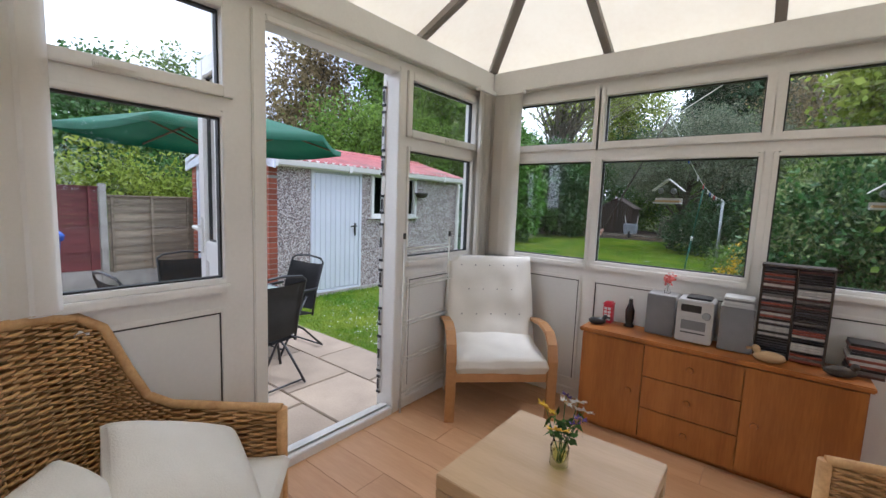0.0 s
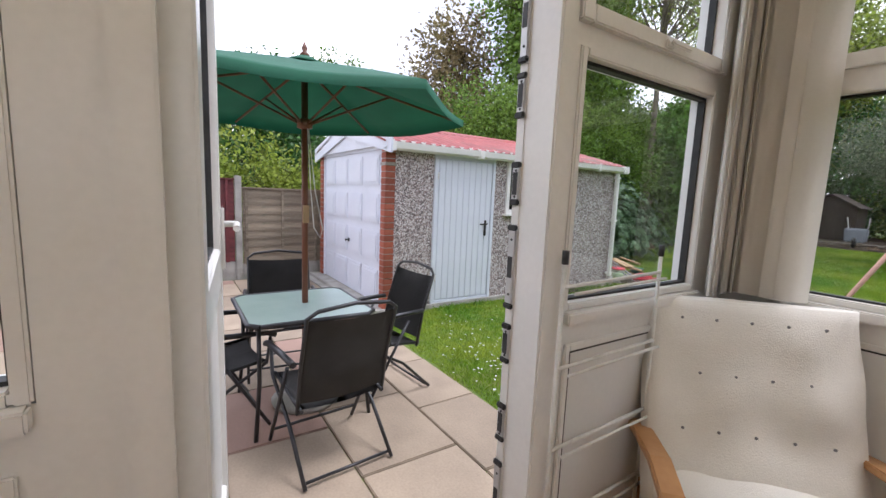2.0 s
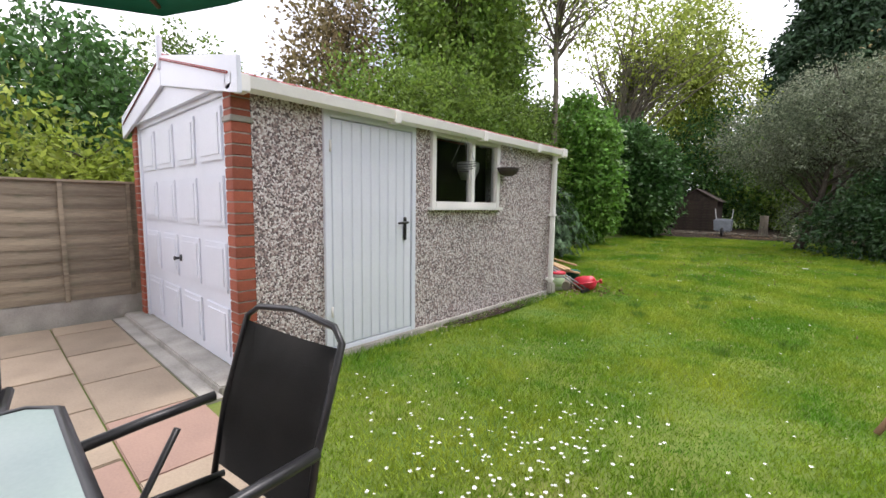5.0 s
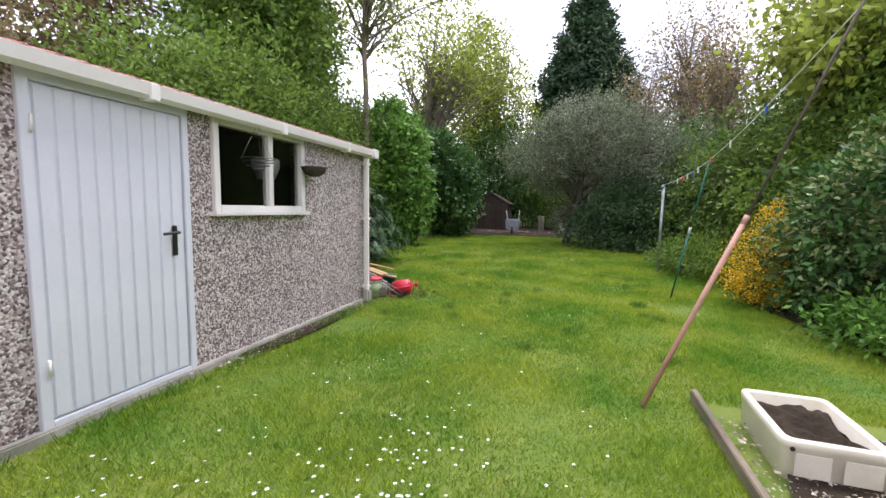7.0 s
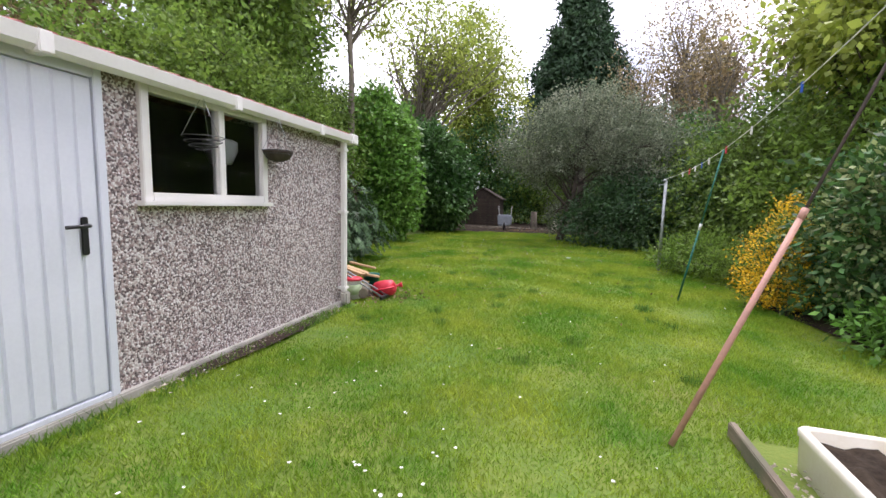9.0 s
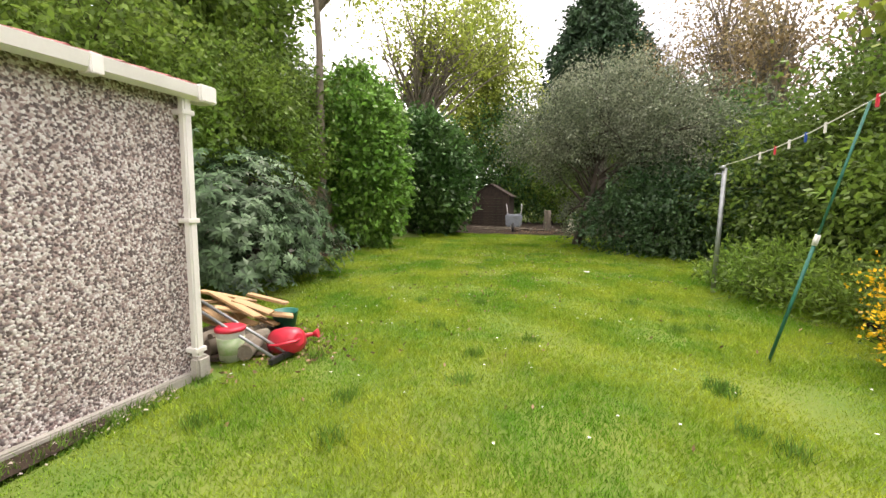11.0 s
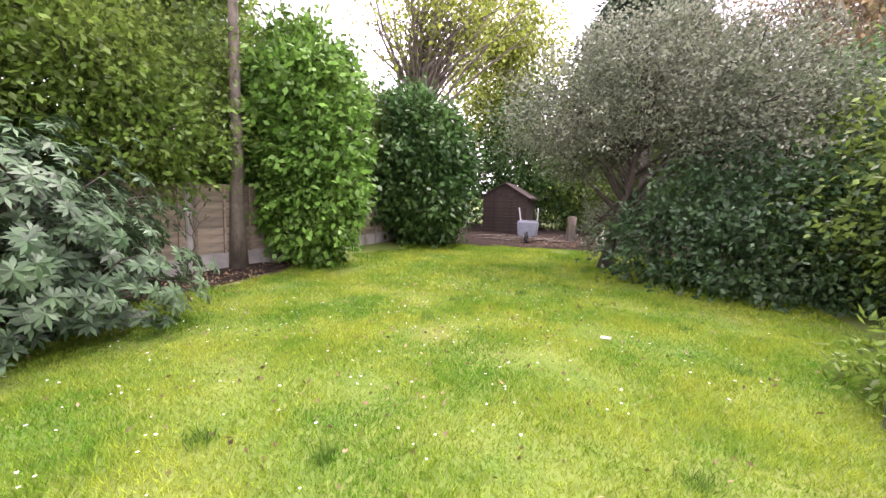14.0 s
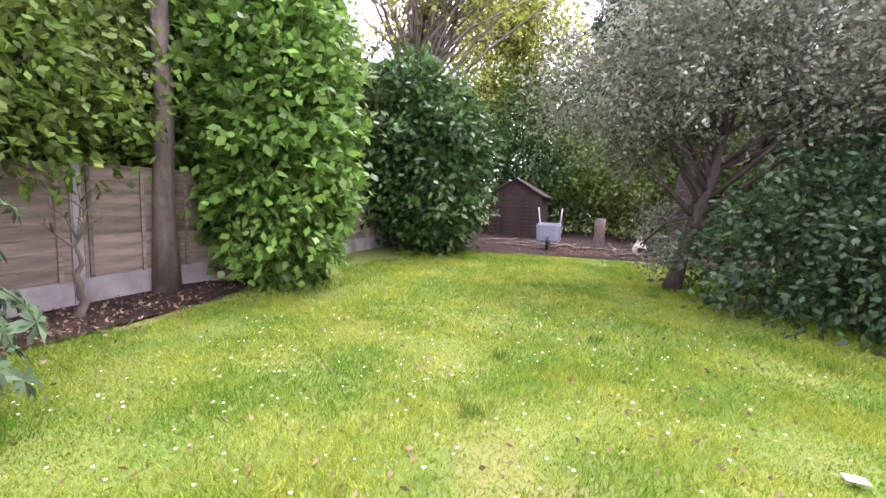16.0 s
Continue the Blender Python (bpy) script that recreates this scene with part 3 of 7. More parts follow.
# ---- fences ----
def fence_run(name, label, x, ys, z0, top, material, board=0.3, face=1):
    """A run of overlapped timber panels over concrete boards, between concrete posts."""
    f = thing(name, label, "fence")
    shapes = {}
    for y0, y1 in zip(ys, ys[1:]):
        zb = gz(x, (y0 + y1) / 2)
        part("post", boxes([(x - 0.05, y1 - 0.05, zb - 0.1, x + 0.05, y1 + 0.05, zb + top + 0.07)], 0.012), CONCRETE, f)
        part("gravel_board", boxes([(x - 0.025, y0 + 0.05, zb - 0.1, x + 0.025, y1 - 0.05, zb + board)], 0.008), CONCRETE, f)
        n = round((top - board) / 0.14)
        h = (top - board) / n
        key = round(y1 - y0, 3)
        for k in range(n):
            if key not in shapes:
                w = y1 - y0 - 0.12
                bm = prism([(0.0, 0.0), (0.016, 0.0), (0.008, h + 0.015), (0.0, h + 0.015)], "y", 0, w)
                bmesh.ops.subdivide_edges(bm, edges=[e for e in bm.edges if abs(e.verts[0].co.y - e.verts[1].co.y) > 0.1], cuts=7)
                for v in bm.verts:
                    v.co.z += 0.012 * noise.noise(Vector((v.co.y * 2.2, 0, 1 if v.co.z > 0.05 else 5)))
                shapes[key] = bm
            ob = part("board", shapes[key], material, f, at=pose(x + 0.012 * face, y0 + 0.06, zb + board + k * h))
            shapes[key] = ob.data
        for fy in (0.02, 0.34, 0.66, 0.95):
            yy = y0 + 0.06 + (y1 - y0 - 0.16) * fy
            part("batten", boxes([(x + 0.028 * face, yy, zb + board - 0.01, x + 0.05 * face, yy + 0.04, zb + top)], 0.003), material, f)
        part("capping", boxes([(x - 0.03, y0 + 0.05, zb + top, x + 0.055, y1 - 0.05, zb + top + 0.025)], 0.004), material, f)
    return f


fence_run("fence", "maroon painted timber fence panels on concrete boards", -2.75, [-9.5, -7.65, -5.75, -3.85, -2.0], 0, 1.6, FENCE_RED)
fence_run("fence", "weathered grey timber fence panel beside the garage", -2.75, [-2.0, -0.1], 0, 1.47, FENCE_GREY, 0.25)
fence_run("fence", "weathered brown timber fence along the lawn border", -3.55, [4.0, 5.85, 7.7, 9.55, 11.4, 13.25, 15.1, 16.95, 18.8, 20.65, 22.5], 0, 1.45, FENCE_GREY, 0.28)


# ---- conservatory ----
XA, YB, FZ = 3.885, -1.075, 0.26       # inner pane lines of the two glazed walls, floor height
XC, YD = 7.3, -5.2
RING0, RING1 = 2.375, 2.54
P0, P1, Q0, Q1 = 1.23, 1.878, 2.0, 2.285
E_ = 0.024
A_WIN = [(-2.0, -1.34), (-3.86, -3.095), (-4.7, -3.95)]
B_WIN = [(4.13, 4.7), (4.77, 5.578), (5.663, 6.47), (6.555, 7.2)]


def wall_grid(spans, lo, hi, gaps, wide=0.035):
    """Bars of a glazed wall, in (s0, z0, s1, z1), with holes for windows and the door."""
    out = []
    s = lo
    holes = sorted([(a - E_, b + E_, False) for a, b in spans] + [(a, b, True) for a, b in gaps])
    for a, b, door in holes:
        out.append((s, FZ, a, RING0))
        if door:
            out.append((a, 2.335, b, RING0))
        else:
            out += [(a, FZ, b, P0 - E_), (a, P1 + E_, b, Q0 - E_), (a, Q1 + E_, b, RING0)]
        s = b
    out.append((s, FZ, hi, RING0))
    return out


DOOR = (-2.92, -2.105)
ga = wall_grid(A_WIN, YD, YB + 0.03, [DOOR])
structure("wall_west", boxes([(XA - 0.035, a, z0, XA + 0.03, b, z1) for a, z0, b, z1 in ga]), UPVC, "white plastic framed conservatory side wall", "wall")
gb = wall_grid(B_WIN, XA + 0.03, XC, [])
structure("wall_north", boxes([(a, YB - 0.03, z0, b, YB + 0.035, z1) for a, z0, b, z1 in gb]), UPVC, "white plastic framed conservatory end wall", "wall")
structure("wall_east", boxes([(XC, YD, FZ, XC + 0.07, YB + 0.035, 1.2), (XC, YD, 2.3, XC + 0.07, YB + 0.035, RING0), (XC, YD, 1.2, XC + 0.07, YD + 0.1, 2.3), (XC, YB - 0.06, 1.2, XC + 0.07, YB + 0.035, 2.3), (XC, -3.2, 1.2, XC + 0.07, -3.1, 2.3)]), UPVC, "plain white conservatory wall", "wall")
structure("wall_south", boxes([(XA - 0.035, YD - 0.2, -0.05, XC + 0.07, YD, 4.2)]), mat("cream_plaster", (0.7, 0.66, 0.58), (0.64, 0.6, 0.52), 2, 0.8, 0.1), "plain cream house wall inside the conservatory", "wall")
structure("ring_beam", boxes([(XA - 0.06, YD, RING0, XA + 0.05, YB + 0.06, RING1), (XA + 0.05, YB - 0.05, RING0, XC + 0.07, YB + 0.06, RING1), (XC, YD, RING0, XC + 0.09, YB - 0.05, RING1)], 0.006), UPVC, "white eaves beam round the conservatory", "trim")
structure("trim_track", boxes([(XA + 0.05, YD, RING0 + 0.005, XA + 0.085, YB - 0.06, RING0 + 0.03), (XA + 0.085, YB - 0.09, RING0 + 0.005, XC, YB - 0.055, RING0 + 0.03)], 0.004), UPVC, "white blind track under the eaves beam", "trim")
structure("dwarf_base", boxes([(XA - 0.06, YD, -0.1, XA - 0.0, YB + 0.06, FZ - 0.002), (XA, YB, -0.1, XC + 0.09, YB + 0.06, FZ - 0.002)]), HOUSE_BRICK, "low brick base under the conservatory", "wall")
structure("baseboard", boxes([(XA + 0.032, DOOR[1] + 0.06, FZ + 0.004, XA + 0.05, YB - 0.06, FZ + 0.07), (XA + 0.05, YB - 0.05, FZ + 0.004, XC, YB - 0.032, FZ + 0.07)], 0.005), UPVC, "white skirting along the conservatory floor", "baseboard")


def conservatory_window(k, along, s0, s1, hung):
    """Lower fixed light and upper opening light in one bay; along is 'x' or 'y'."""
    def b(rows, bevel=0.004):
        if along == "x":
            return boxes([(a, YB + d0, z0, c, YB + d1, z1) for a, d0, z0, c, d1, z1 in rows], bevel)
        return boxes([(XA - d1, a, z0, XA - d0, c, z1) for a, d0, z0, c, d1, z1 in rows], bevel)
    w = thing("window_%d" % k, "white plastic framed conservatory window with top opening light", "window", kind="structure")
    def ring(z0, z1, e, d0, d1):
        return [(s0 - e, d0, z0 - e, s0, d1, z1 + e), (s1, d0, z0 - e, s1 + e, d1, z1 + e), (s0, d0, z0 - e, s1, d1, z0), (s0, d0, z1, s1, d1, z1 + e)]
    part("window_frame", b(ring(P0, P1, E_ - 0.001, -0.038, 0.042)), UPVC, w)
    part("opening_light", b(ring(Q0, Q1, 0.045, -0.05, 0.045)), UPVC, w)
    for z0, z1 in ((P0, P1), (Q0, Q1)):
        part("gasket", b([(s0, -0.012, z0, s0 + 0.007, 0.012, z1), (s1 - 0.007, -0.012, z0, s1, 0.012, z1), (s0 + 0.007, -0.012, z0, s1 - 0.007, 0.012, z0 + 0.007), (s0 + 0.007, -0.012, z1 - 0.009, s1 - 0.007, 0.012, z1)], 0), GASKET, w)
        p = part("pane", sheet("y" if along == "x" else "x", YB if along == "x" else XA, s0 + 0.007, z0 + 0.007, s1 - 0.007, z1 - 0.009), GLASS, w)
        p.visible_shadow = False
    m = (s0 + s1) / 2
    part("window_sill", b([(s0 - 0.02, -0.062, P0 - 0.055, s1 + 0.02, -0.031, P0 - 0.022)]), UPVC, w)
    part("window_handle", b([(m - 0.02, -0.062, Q0 - 0.04, m + 0.02, -0.05, Q0 - 0.015), (m - 0.012, -0.075, Q0 - 0.035, m + 0.09, -0.063, Q0 - 0.02)], 0.004), UPVC, w, "white latch handle")
    # solid panel below the glass
    z0, z1 = FZ + 0.14, P0 - 0.14
    part("lower_panel", b([(s0 + 0.02, -0.036, z0, s1 - 0.02, -0.0315, z1)], 0), PANEL, w)
    part("panel_bead", b([(s0 - 0.0, -0.042, z0 - 0.02, s0 + 0.02, -0.031, z1 + 0.02), (s1 - 0.02, -0.042, z0 - 0.02, s1, -0.031, z1 + 0.02), (s0 + 0.02, -0.042, z0 - 0.02, s1 - 0.02, -0.031, z0), (s0 + 0.02, -0.042, z1, s1 - 0.02, -0.031, z1 + 0.02)], 0.003), UPVC, w)
    part("panel_gasket", b([(s0 + 0.02, -0.0385, z0, s0 + 0.026, -0.036, z1), (s1 - 0.026, -0.0385, z0, s1 - 0.02, -0.036, z1), (s0 + 0.026, -0.0385, z1 - 0.006, s1 - 0.026, -0.036, z1)], 0), GASKET, w)
    return w


k = 1
for s0, s1 in A_WIN:
    conservatory_window(k, "y", s0, s1, True)
    k += 1
for s0, s1 in B_WIN:
    conservatory_window(k, "x", s0, s1, True)
    k += 1

# doorway with its threshold and the open door leaf
structure("door_frame", boxes([(XA - 0.095, DOOR[1] - 0.006, FZ - 0.02, XA + 0.045, DOOR[1] + 0.055, 2.335), (XA - 0.07, DOOR[0] - 0.055, FZ - 0.02, XA + 0.045, DOOR[0] + 0.006, 2.335), (XA - 0.05, DOOR[0] + 0.007, FZ - 0.01, XA + 0.05, DOOR[1] - 0.007, FZ + 0.045), (XA - 0.06, DOOR[0] + 0.007, 2.3, XA + 0.045, DOOR[1] - 0.007, 2.33)], 0.005), UPVC, "white plastic frame round the open doorway", "door frame")
structure("threshold", boxes([(XA - 0.12, DOOR[0], FZ - 0.06, XA - 0.05, DOOR[1], FZ + 0.0), (XA - 0.02, DOOR[0] + 0.01, FZ + 0.045, XA + 0.02, DOOR[1] - 0.01, FZ + 0.055)], 0.005), UPVC, "white door threshold", "threshold")
ds = thing("strike_plate", "steel lock strips screwed to the door frame", "door lock")
SY = DOOR[1] - 0.006
part("strip", boxes([(XA - 0.088, SY - 0.003, FZ + 0.1, XA - 0.06, SY, 2.27)], 0), UPVC, ds)
for z in (0.42, 0.62, 0.86, 1.1, 1.32, 1.55, 1.78, 1.98, 2.18):
    hh = 0.11 if z in (0.62, 1.32, 1.98) else 0.05
    kp = part("keep", boxes([(XA - 0.089, SY - 0.01, z - hh, XA - 0.06, SY - 0.003, z + hh)], 0.003), SILVER, ds)
    for e in (-1, 1):
        part("keep_cap", boxes([(XA - 0.091, SY - 0.014, z + e * hh - 0.008, XA - 0.058, SY - 0.002, z + e * hh + 0.008)], 0.003), GASKET, kp)
        part("screw", lathe([(0.004, 0), (0.003, 0.002)], 8, pose(XA - 0.073, SY - 0.01, z + e * hh * 0.7, 90)), GASKET, kp)
    part("slot", boxes([(XA - 0.083, SY - 0.0115, z - 0.03, XA - 0.066, SY - 0.0095, z + 0.03)]), GASKET, kp)


def door_leaf():
    """The leaf lies along local +x from its hinge; outside is local -y when shut."""
    W, z0, z1 = 0.84, 0.0, 2.0
    d = thing("door_1", "white half-glazed plastic door standing wide open", "door", pose(XA - 0.06, DOOR[0] + 0.03, FZ + 0.06, 0, 0, 173), kind="structure")
    part("stile", boxes([(0, -0.03, z0, 0.1, 0.03, z1)], 0.006), UPVC, d)
    part("stile", boxes([(W - 0.1, -0.03, z0, W, 0.03, z1)], 0.006), UPVC, d)
    for a, b in ((0, 0.12), (0.86, 0.98), (z1 - 0.1, z1)):
        part("rail", boxes([(0.1, -0.029, a, W - 0.1, 0.029, b)], 0.005), UPVC, d)
    part("lower_panel", boxes([(0.1, -0.014, 0.12, W - 0.1, 0.014, 0.86)]), PANEL, d)
    part("gasket", boxes([(0.1, -0.009, 0.98, 0.108, 0.009, z1 - 0.1), (W - 0.108, -0.009, 0.98, W - 0.1, 0.009, z1 - 0.1), (0.108, -0.009, 0.98, W - 0.108, 0.009, 0.988), (0.108, -0.009, z1 - 0.108, W - 0.108, 0.009, z1 - 0.1), (0.1, -0.009, 0.12, 0.106, 0.009, 0.86), (W - 0.106, -0.009, 0.12, W - 0.1, 0.009, 0.86)]), GASKET, d)
    p = part("pane", sheet("y", 0, 0.108, 0.988, W - 0.108, z1 - 0.108), GLASS, d)
    p.visible_shadow = False
    for s in (-1, 1):
        h = part("handle_plate", boxes([(W - 0.065, s * 0.03, 0.9, W - 0.035, s * 0.042, 1.12)], 0.005), UPVC, d)
        part("lever", tube([(W - 0.05, s * 0.04, 1.06), (W - 0.05, s * 0.075, 1.06), (W - 0.06, s * 0.08, 1.06), (W - 0.17, s * 0.08, 1.055)], 0.011, 8), UPVC, h)


door_leaf()

# floor boards and rug
structure("floor", boxes([(XA - 0.0, YD, FZ - 0.08, XC, YB, FZ - 0.014)]), PINE_FLOOR, "warm oak laminate floor of the conservatory", "floor")


# hipped translucent roof
AP = Vector((5.6, -2.8, 3.45))
RB = Vector((5.6, YD, 3.45))
c1, c2 = Vector((XA - 0.05, YB + 0.05, RING1)), Vector((XC + 0.08, YB + 0.05, RING1))
c0, c3 = Vector((XA - 0.05, YD, RING1)), Vector((XC + 0.08, YD, RING1))


def facet(points, thick=0.02):
    bm = bmesh.new()
    n = (points[1] - points[0]).cross(points[2] - points[0]).normalized() * thick
    a = [bm.verts.new(p + Vector((0, 0, 0.03))) for p in points]
    b = [bm.verts.new(p + Vector((0, 0, 0.03 + thick))) for p in points]
    bm.faces.new(a)
    bm.faces.new(b[::-1])
    for i in range(len(a)):
        j = (i + 1) % len(a)
        bm.faces.new((a[j], a[i], b[i], b[j]))
    bmesh.ops.recalc_face_normals(bm, faces=bm.faces[:])
    return bm


roof_bm = facet([c1, c2, AP])
for pts in ([c0, c1, AP, RB], [c2, c3, RB, AP]):
    extra = facet(pts)
    tmp = bpy.data.meshes.new("tmp")
    extra.to_mesh(tmp)
    extra.free()
    roof_bm.from_mesh(tmp)
    bpy.data.meshes.remove(tmp)
structure("ceiling", roof_bm, ROOF_SHEET, "cream translucent hipped conservatory roof", "ceiling")


def bar(a, b, w=0.045, h=0.05):
    d = (b - a)
    q = d.to_track_quat("Y", "Z").to_matrix().to_4x4()
    bm = boxes([(-w / 2, 0, -h, w / 2, d.length, 0.0)], 0.006)
    bm.transform(Matrix.Translation(a + Vector((0, 0, 0.02))) @ q)
    return bm


rafters = thing("roof_rafters", "grey-brown roof glazing bars under cream panels", "rafter", kind="structure")
ends = [(c1, AP), (c2, AP), (AP, RB)]
for x in (4.75, 5.6, 6.45):
    t = min(1, min(x - c1.x, c2.x - x) / (AP.x - c1.x))
    ends.append((Vector((x, c1.y, RING1)), Vector((x, c1.y + (AP.y - c1.y) * t, RING1 + (AP.z - RING1) * t))))
for y in (-1.9, -2.8, -3.7, -4.6):
    t = min(1, (c1.y - y) / (c1.y - AP.y))
    for xs, xr in ((c1.x, AP.x), (c2.x, AP.x)):
        ends.append((Vector((xs, y, RING1)), Vector((xs + (xr - xs) * t, y, RING1 + (AP.z - RING1) * t))))
for a, b in ends:
    part("rafter", bar(a, b, 0.06 if a in (c1, c2) else 0.05), RAFTER, rafters)


def blinds(m, n, gap, h, label):
    """Vertical blind slats drawn together in a bunch."""
    v = thing("vertical_blind", label, "blind", m, "vertical blinds")
    me = None
    for k in range(n):
        if me is None:
            bm = bmesh.new()
            cols = []
            for j in range(6):
                u = -0.045 + 0.018 * j
                cols.append([bm.verts.new((u, 0.006 * math.cos(j * 1.1), -z)) for z in (0, h * 0.5, h)])
            for a, b in zip(cols, cols[1:]):
                for i in range(2):
                    bm.faces.new((a[i], a[i + 1], b[i + 1], b[i])).smooth = True
        else:
            bm = me
        me = part("slat", bm, BLIND, v, at=pose(k * gap, 0, 0, 0, 0, 28 + 16 * math.sin(k * 2.3))).data
    part("headrail", boxes([(-0.04, -0.02, 0, n * gap + 0.04, 0.02, 0.03)], 0.004), UPVC, v)
    part("chain", tube([(k * gap, 0.004 * (-1) ** k, -h - 0.005) for k in range(n)], 0.002, 5), LINE_WHITE, v)
    return v


blinds(pose(XA + 0.1, -1.36, RING0 - 0.02, 0, 0, 90), 9, 0.026, 1.15, "cream vertical blind drawn back beside the corner post")
blinds(pose(XA + 0.1, YB - 0.1, RING0 - 0.02), 9, 0.022, 1.15, "cream vertical blind drawn into the corner")
blinds(pose(XA + 0.1, -4.0, RING0 - 0.02, 0, 0, 90), 15, 0.026, 1.16, "cream vertical blind drawn open beside the side window")


# ---- trees and shrubs ----
def clusters(crown, n, rough=0.25, shell=0.55):
    """Places for tufts of leaves over the crown's ellipsoids, more of them near the outside."""
    vol = np.array([rx * ry * rz for _, _, _, rx, ry, rz in crown]) ** 0.7
    pick = RNG.choice(len(crown), n, p=vol / vol.sum())
    c = np.array(crown)[pick]
    d = RNG.normal(size=(n, 3))
    d /= np.linalg.norm(d, axis=1, keepdims=True)
    r = RNG.uniform(shell, 1.0 + rough * 0.4, (n, 1)) ** 0.8
    s = RNG.uniform(0, 50)
    lump = np.array([noise.noise(Vector(v) * 2.9 + Vector((s, k * 3.0, 0))) for v, k in zip(d, pick)])
    r = r * (1 + 0.55 * lump[:, None])
    return c[:, :3] + d * c[:, 3:] * r, d


def foliage(crown, n, per, length, width, tuft, droop=0.2, shell=0.55, floor=None, flat=1.0):
    """Leaves in tufts; the tufts leave gaps between them."""
    cen, d = clusters(crown, n, shell=shell)
    spread = RNG.normal(size=(n, per, 3)) * tuft * RNG.uniform(0.6, 1.3, (n, 1, 1))
    spread[:, :, 2] *= flat
    p = (cen[:, None] + spread).reshape(-1, 3)
    out = np.repeat(d, per, 0) * 0.7
    if floor is not None:
        keep = p[:, 2] > floor
        p, out = p[keep], out[keep]
    return leaves(p, length, width, out, droop), cen


def branchwork(base, top, r, targets, wiggle=0.12, r_end=0.008, low=0.12):
    """A tapered trunk with limbs that reach out to the targets."""
    base, top = Vector(base), Vector(top)
    n = 9
    pts = [base.lerp(top, i / n) + Vector((noise.noise(Vector((base.x, i * 0.7, 1))), noise.noise(Vector((base.y, i * 0.7, 9))), 0)) * wiggle * (i > 0) for i in range(n + 1)]
    radii = [r * (1.35 if i == 0 else 1 - 0.8 * i / n) for i in range(n + 1)]
    bm = tube(pts, r, 9, radii=radii)
    for k, t in enumerate(targets):
        t = Vector(t)
        f = min(0.95, max(low, (t.z - base.z) / max(0.1, top.z - base.z) - 0.22 - 0.1 * (k % 3)))
        if f <= low:
            f = low + random.random() * (0.85 - low) * 0.8
        i = int(f * n)
        a = pts[i].lerp(pts[min(i + 1, n)], f * n - i)
        mid = a.lerp(t, 0.5) + Vector((random.uniform(-1, 1), random.uniform(-1, 1), 0.6)) * (t - a).length * 0.1
        r0 = max(r_end * 1.6, radii[i] * 0.5)
        ctrl = [a, a.lerp(mid, 0.5), mid, mid.lerp(t, 0.55), t]
        tube(ctrl, r0, 6, bm=bm, radii=[r0, r0 * 0.8, r0 * 0.55, r0 * 0.36, r_end])
        for q in range(2):
            s = ctrl[2 + q]
            e = s + Vector((random.uniform(-1, 1), random.uniform(-1, 1), random.uniform(0, 0.9))) * (t - a).length * 0.3
            tube([s, s.lerp(e, 0.5) + Vector((0, 0, 0.03)), e], r_end, 5, bm=bm, radii=[r_end * 1.6, r_end * 1.1, r_end * 0.5])
    return bm


def tree(name, label, category, base, top, r, crown, n, per, length, width, tuft, leaf_mat, bark=None, limbs=16, droop=0.2, shell=0.55, extra=None, flat=1.0, group="", low=0.12, twig=0.008):
    bx, by = base
    z0 = gz(bx, by)
    t = thing(name, label, category, pose(bx, by, z0), group)
    local = [(x, y, z, rx, ry, rz) for x, y, z, rx, ry, rz in crown]
    v, cen = foliage(local, n, per, length * 1.3, width * 1.45, tuft, droop, shell, 0.02, flat)
    part("crown", raw_mesh("crown", v, 4, leaf_mat), leaf_mat, t)
    step = max(1, len(cen) // max(1, limbs))
    part("trunk", branchwork((0, 0, -0.1), top, r, cen[::step][:limbs], 0.12, twig, low), bark or BARK, t)
    if extra:
        m2, n2, per2, l2, w2, tf2, which = extra
        v2, _ = foliage([local[i] for i in which], n2, per2, l2, w2, tf2, droop, 0.85, 0.02)
        part("blossom", raw_mesh("blossom", v2, 4, m2), m2, t)
    return t


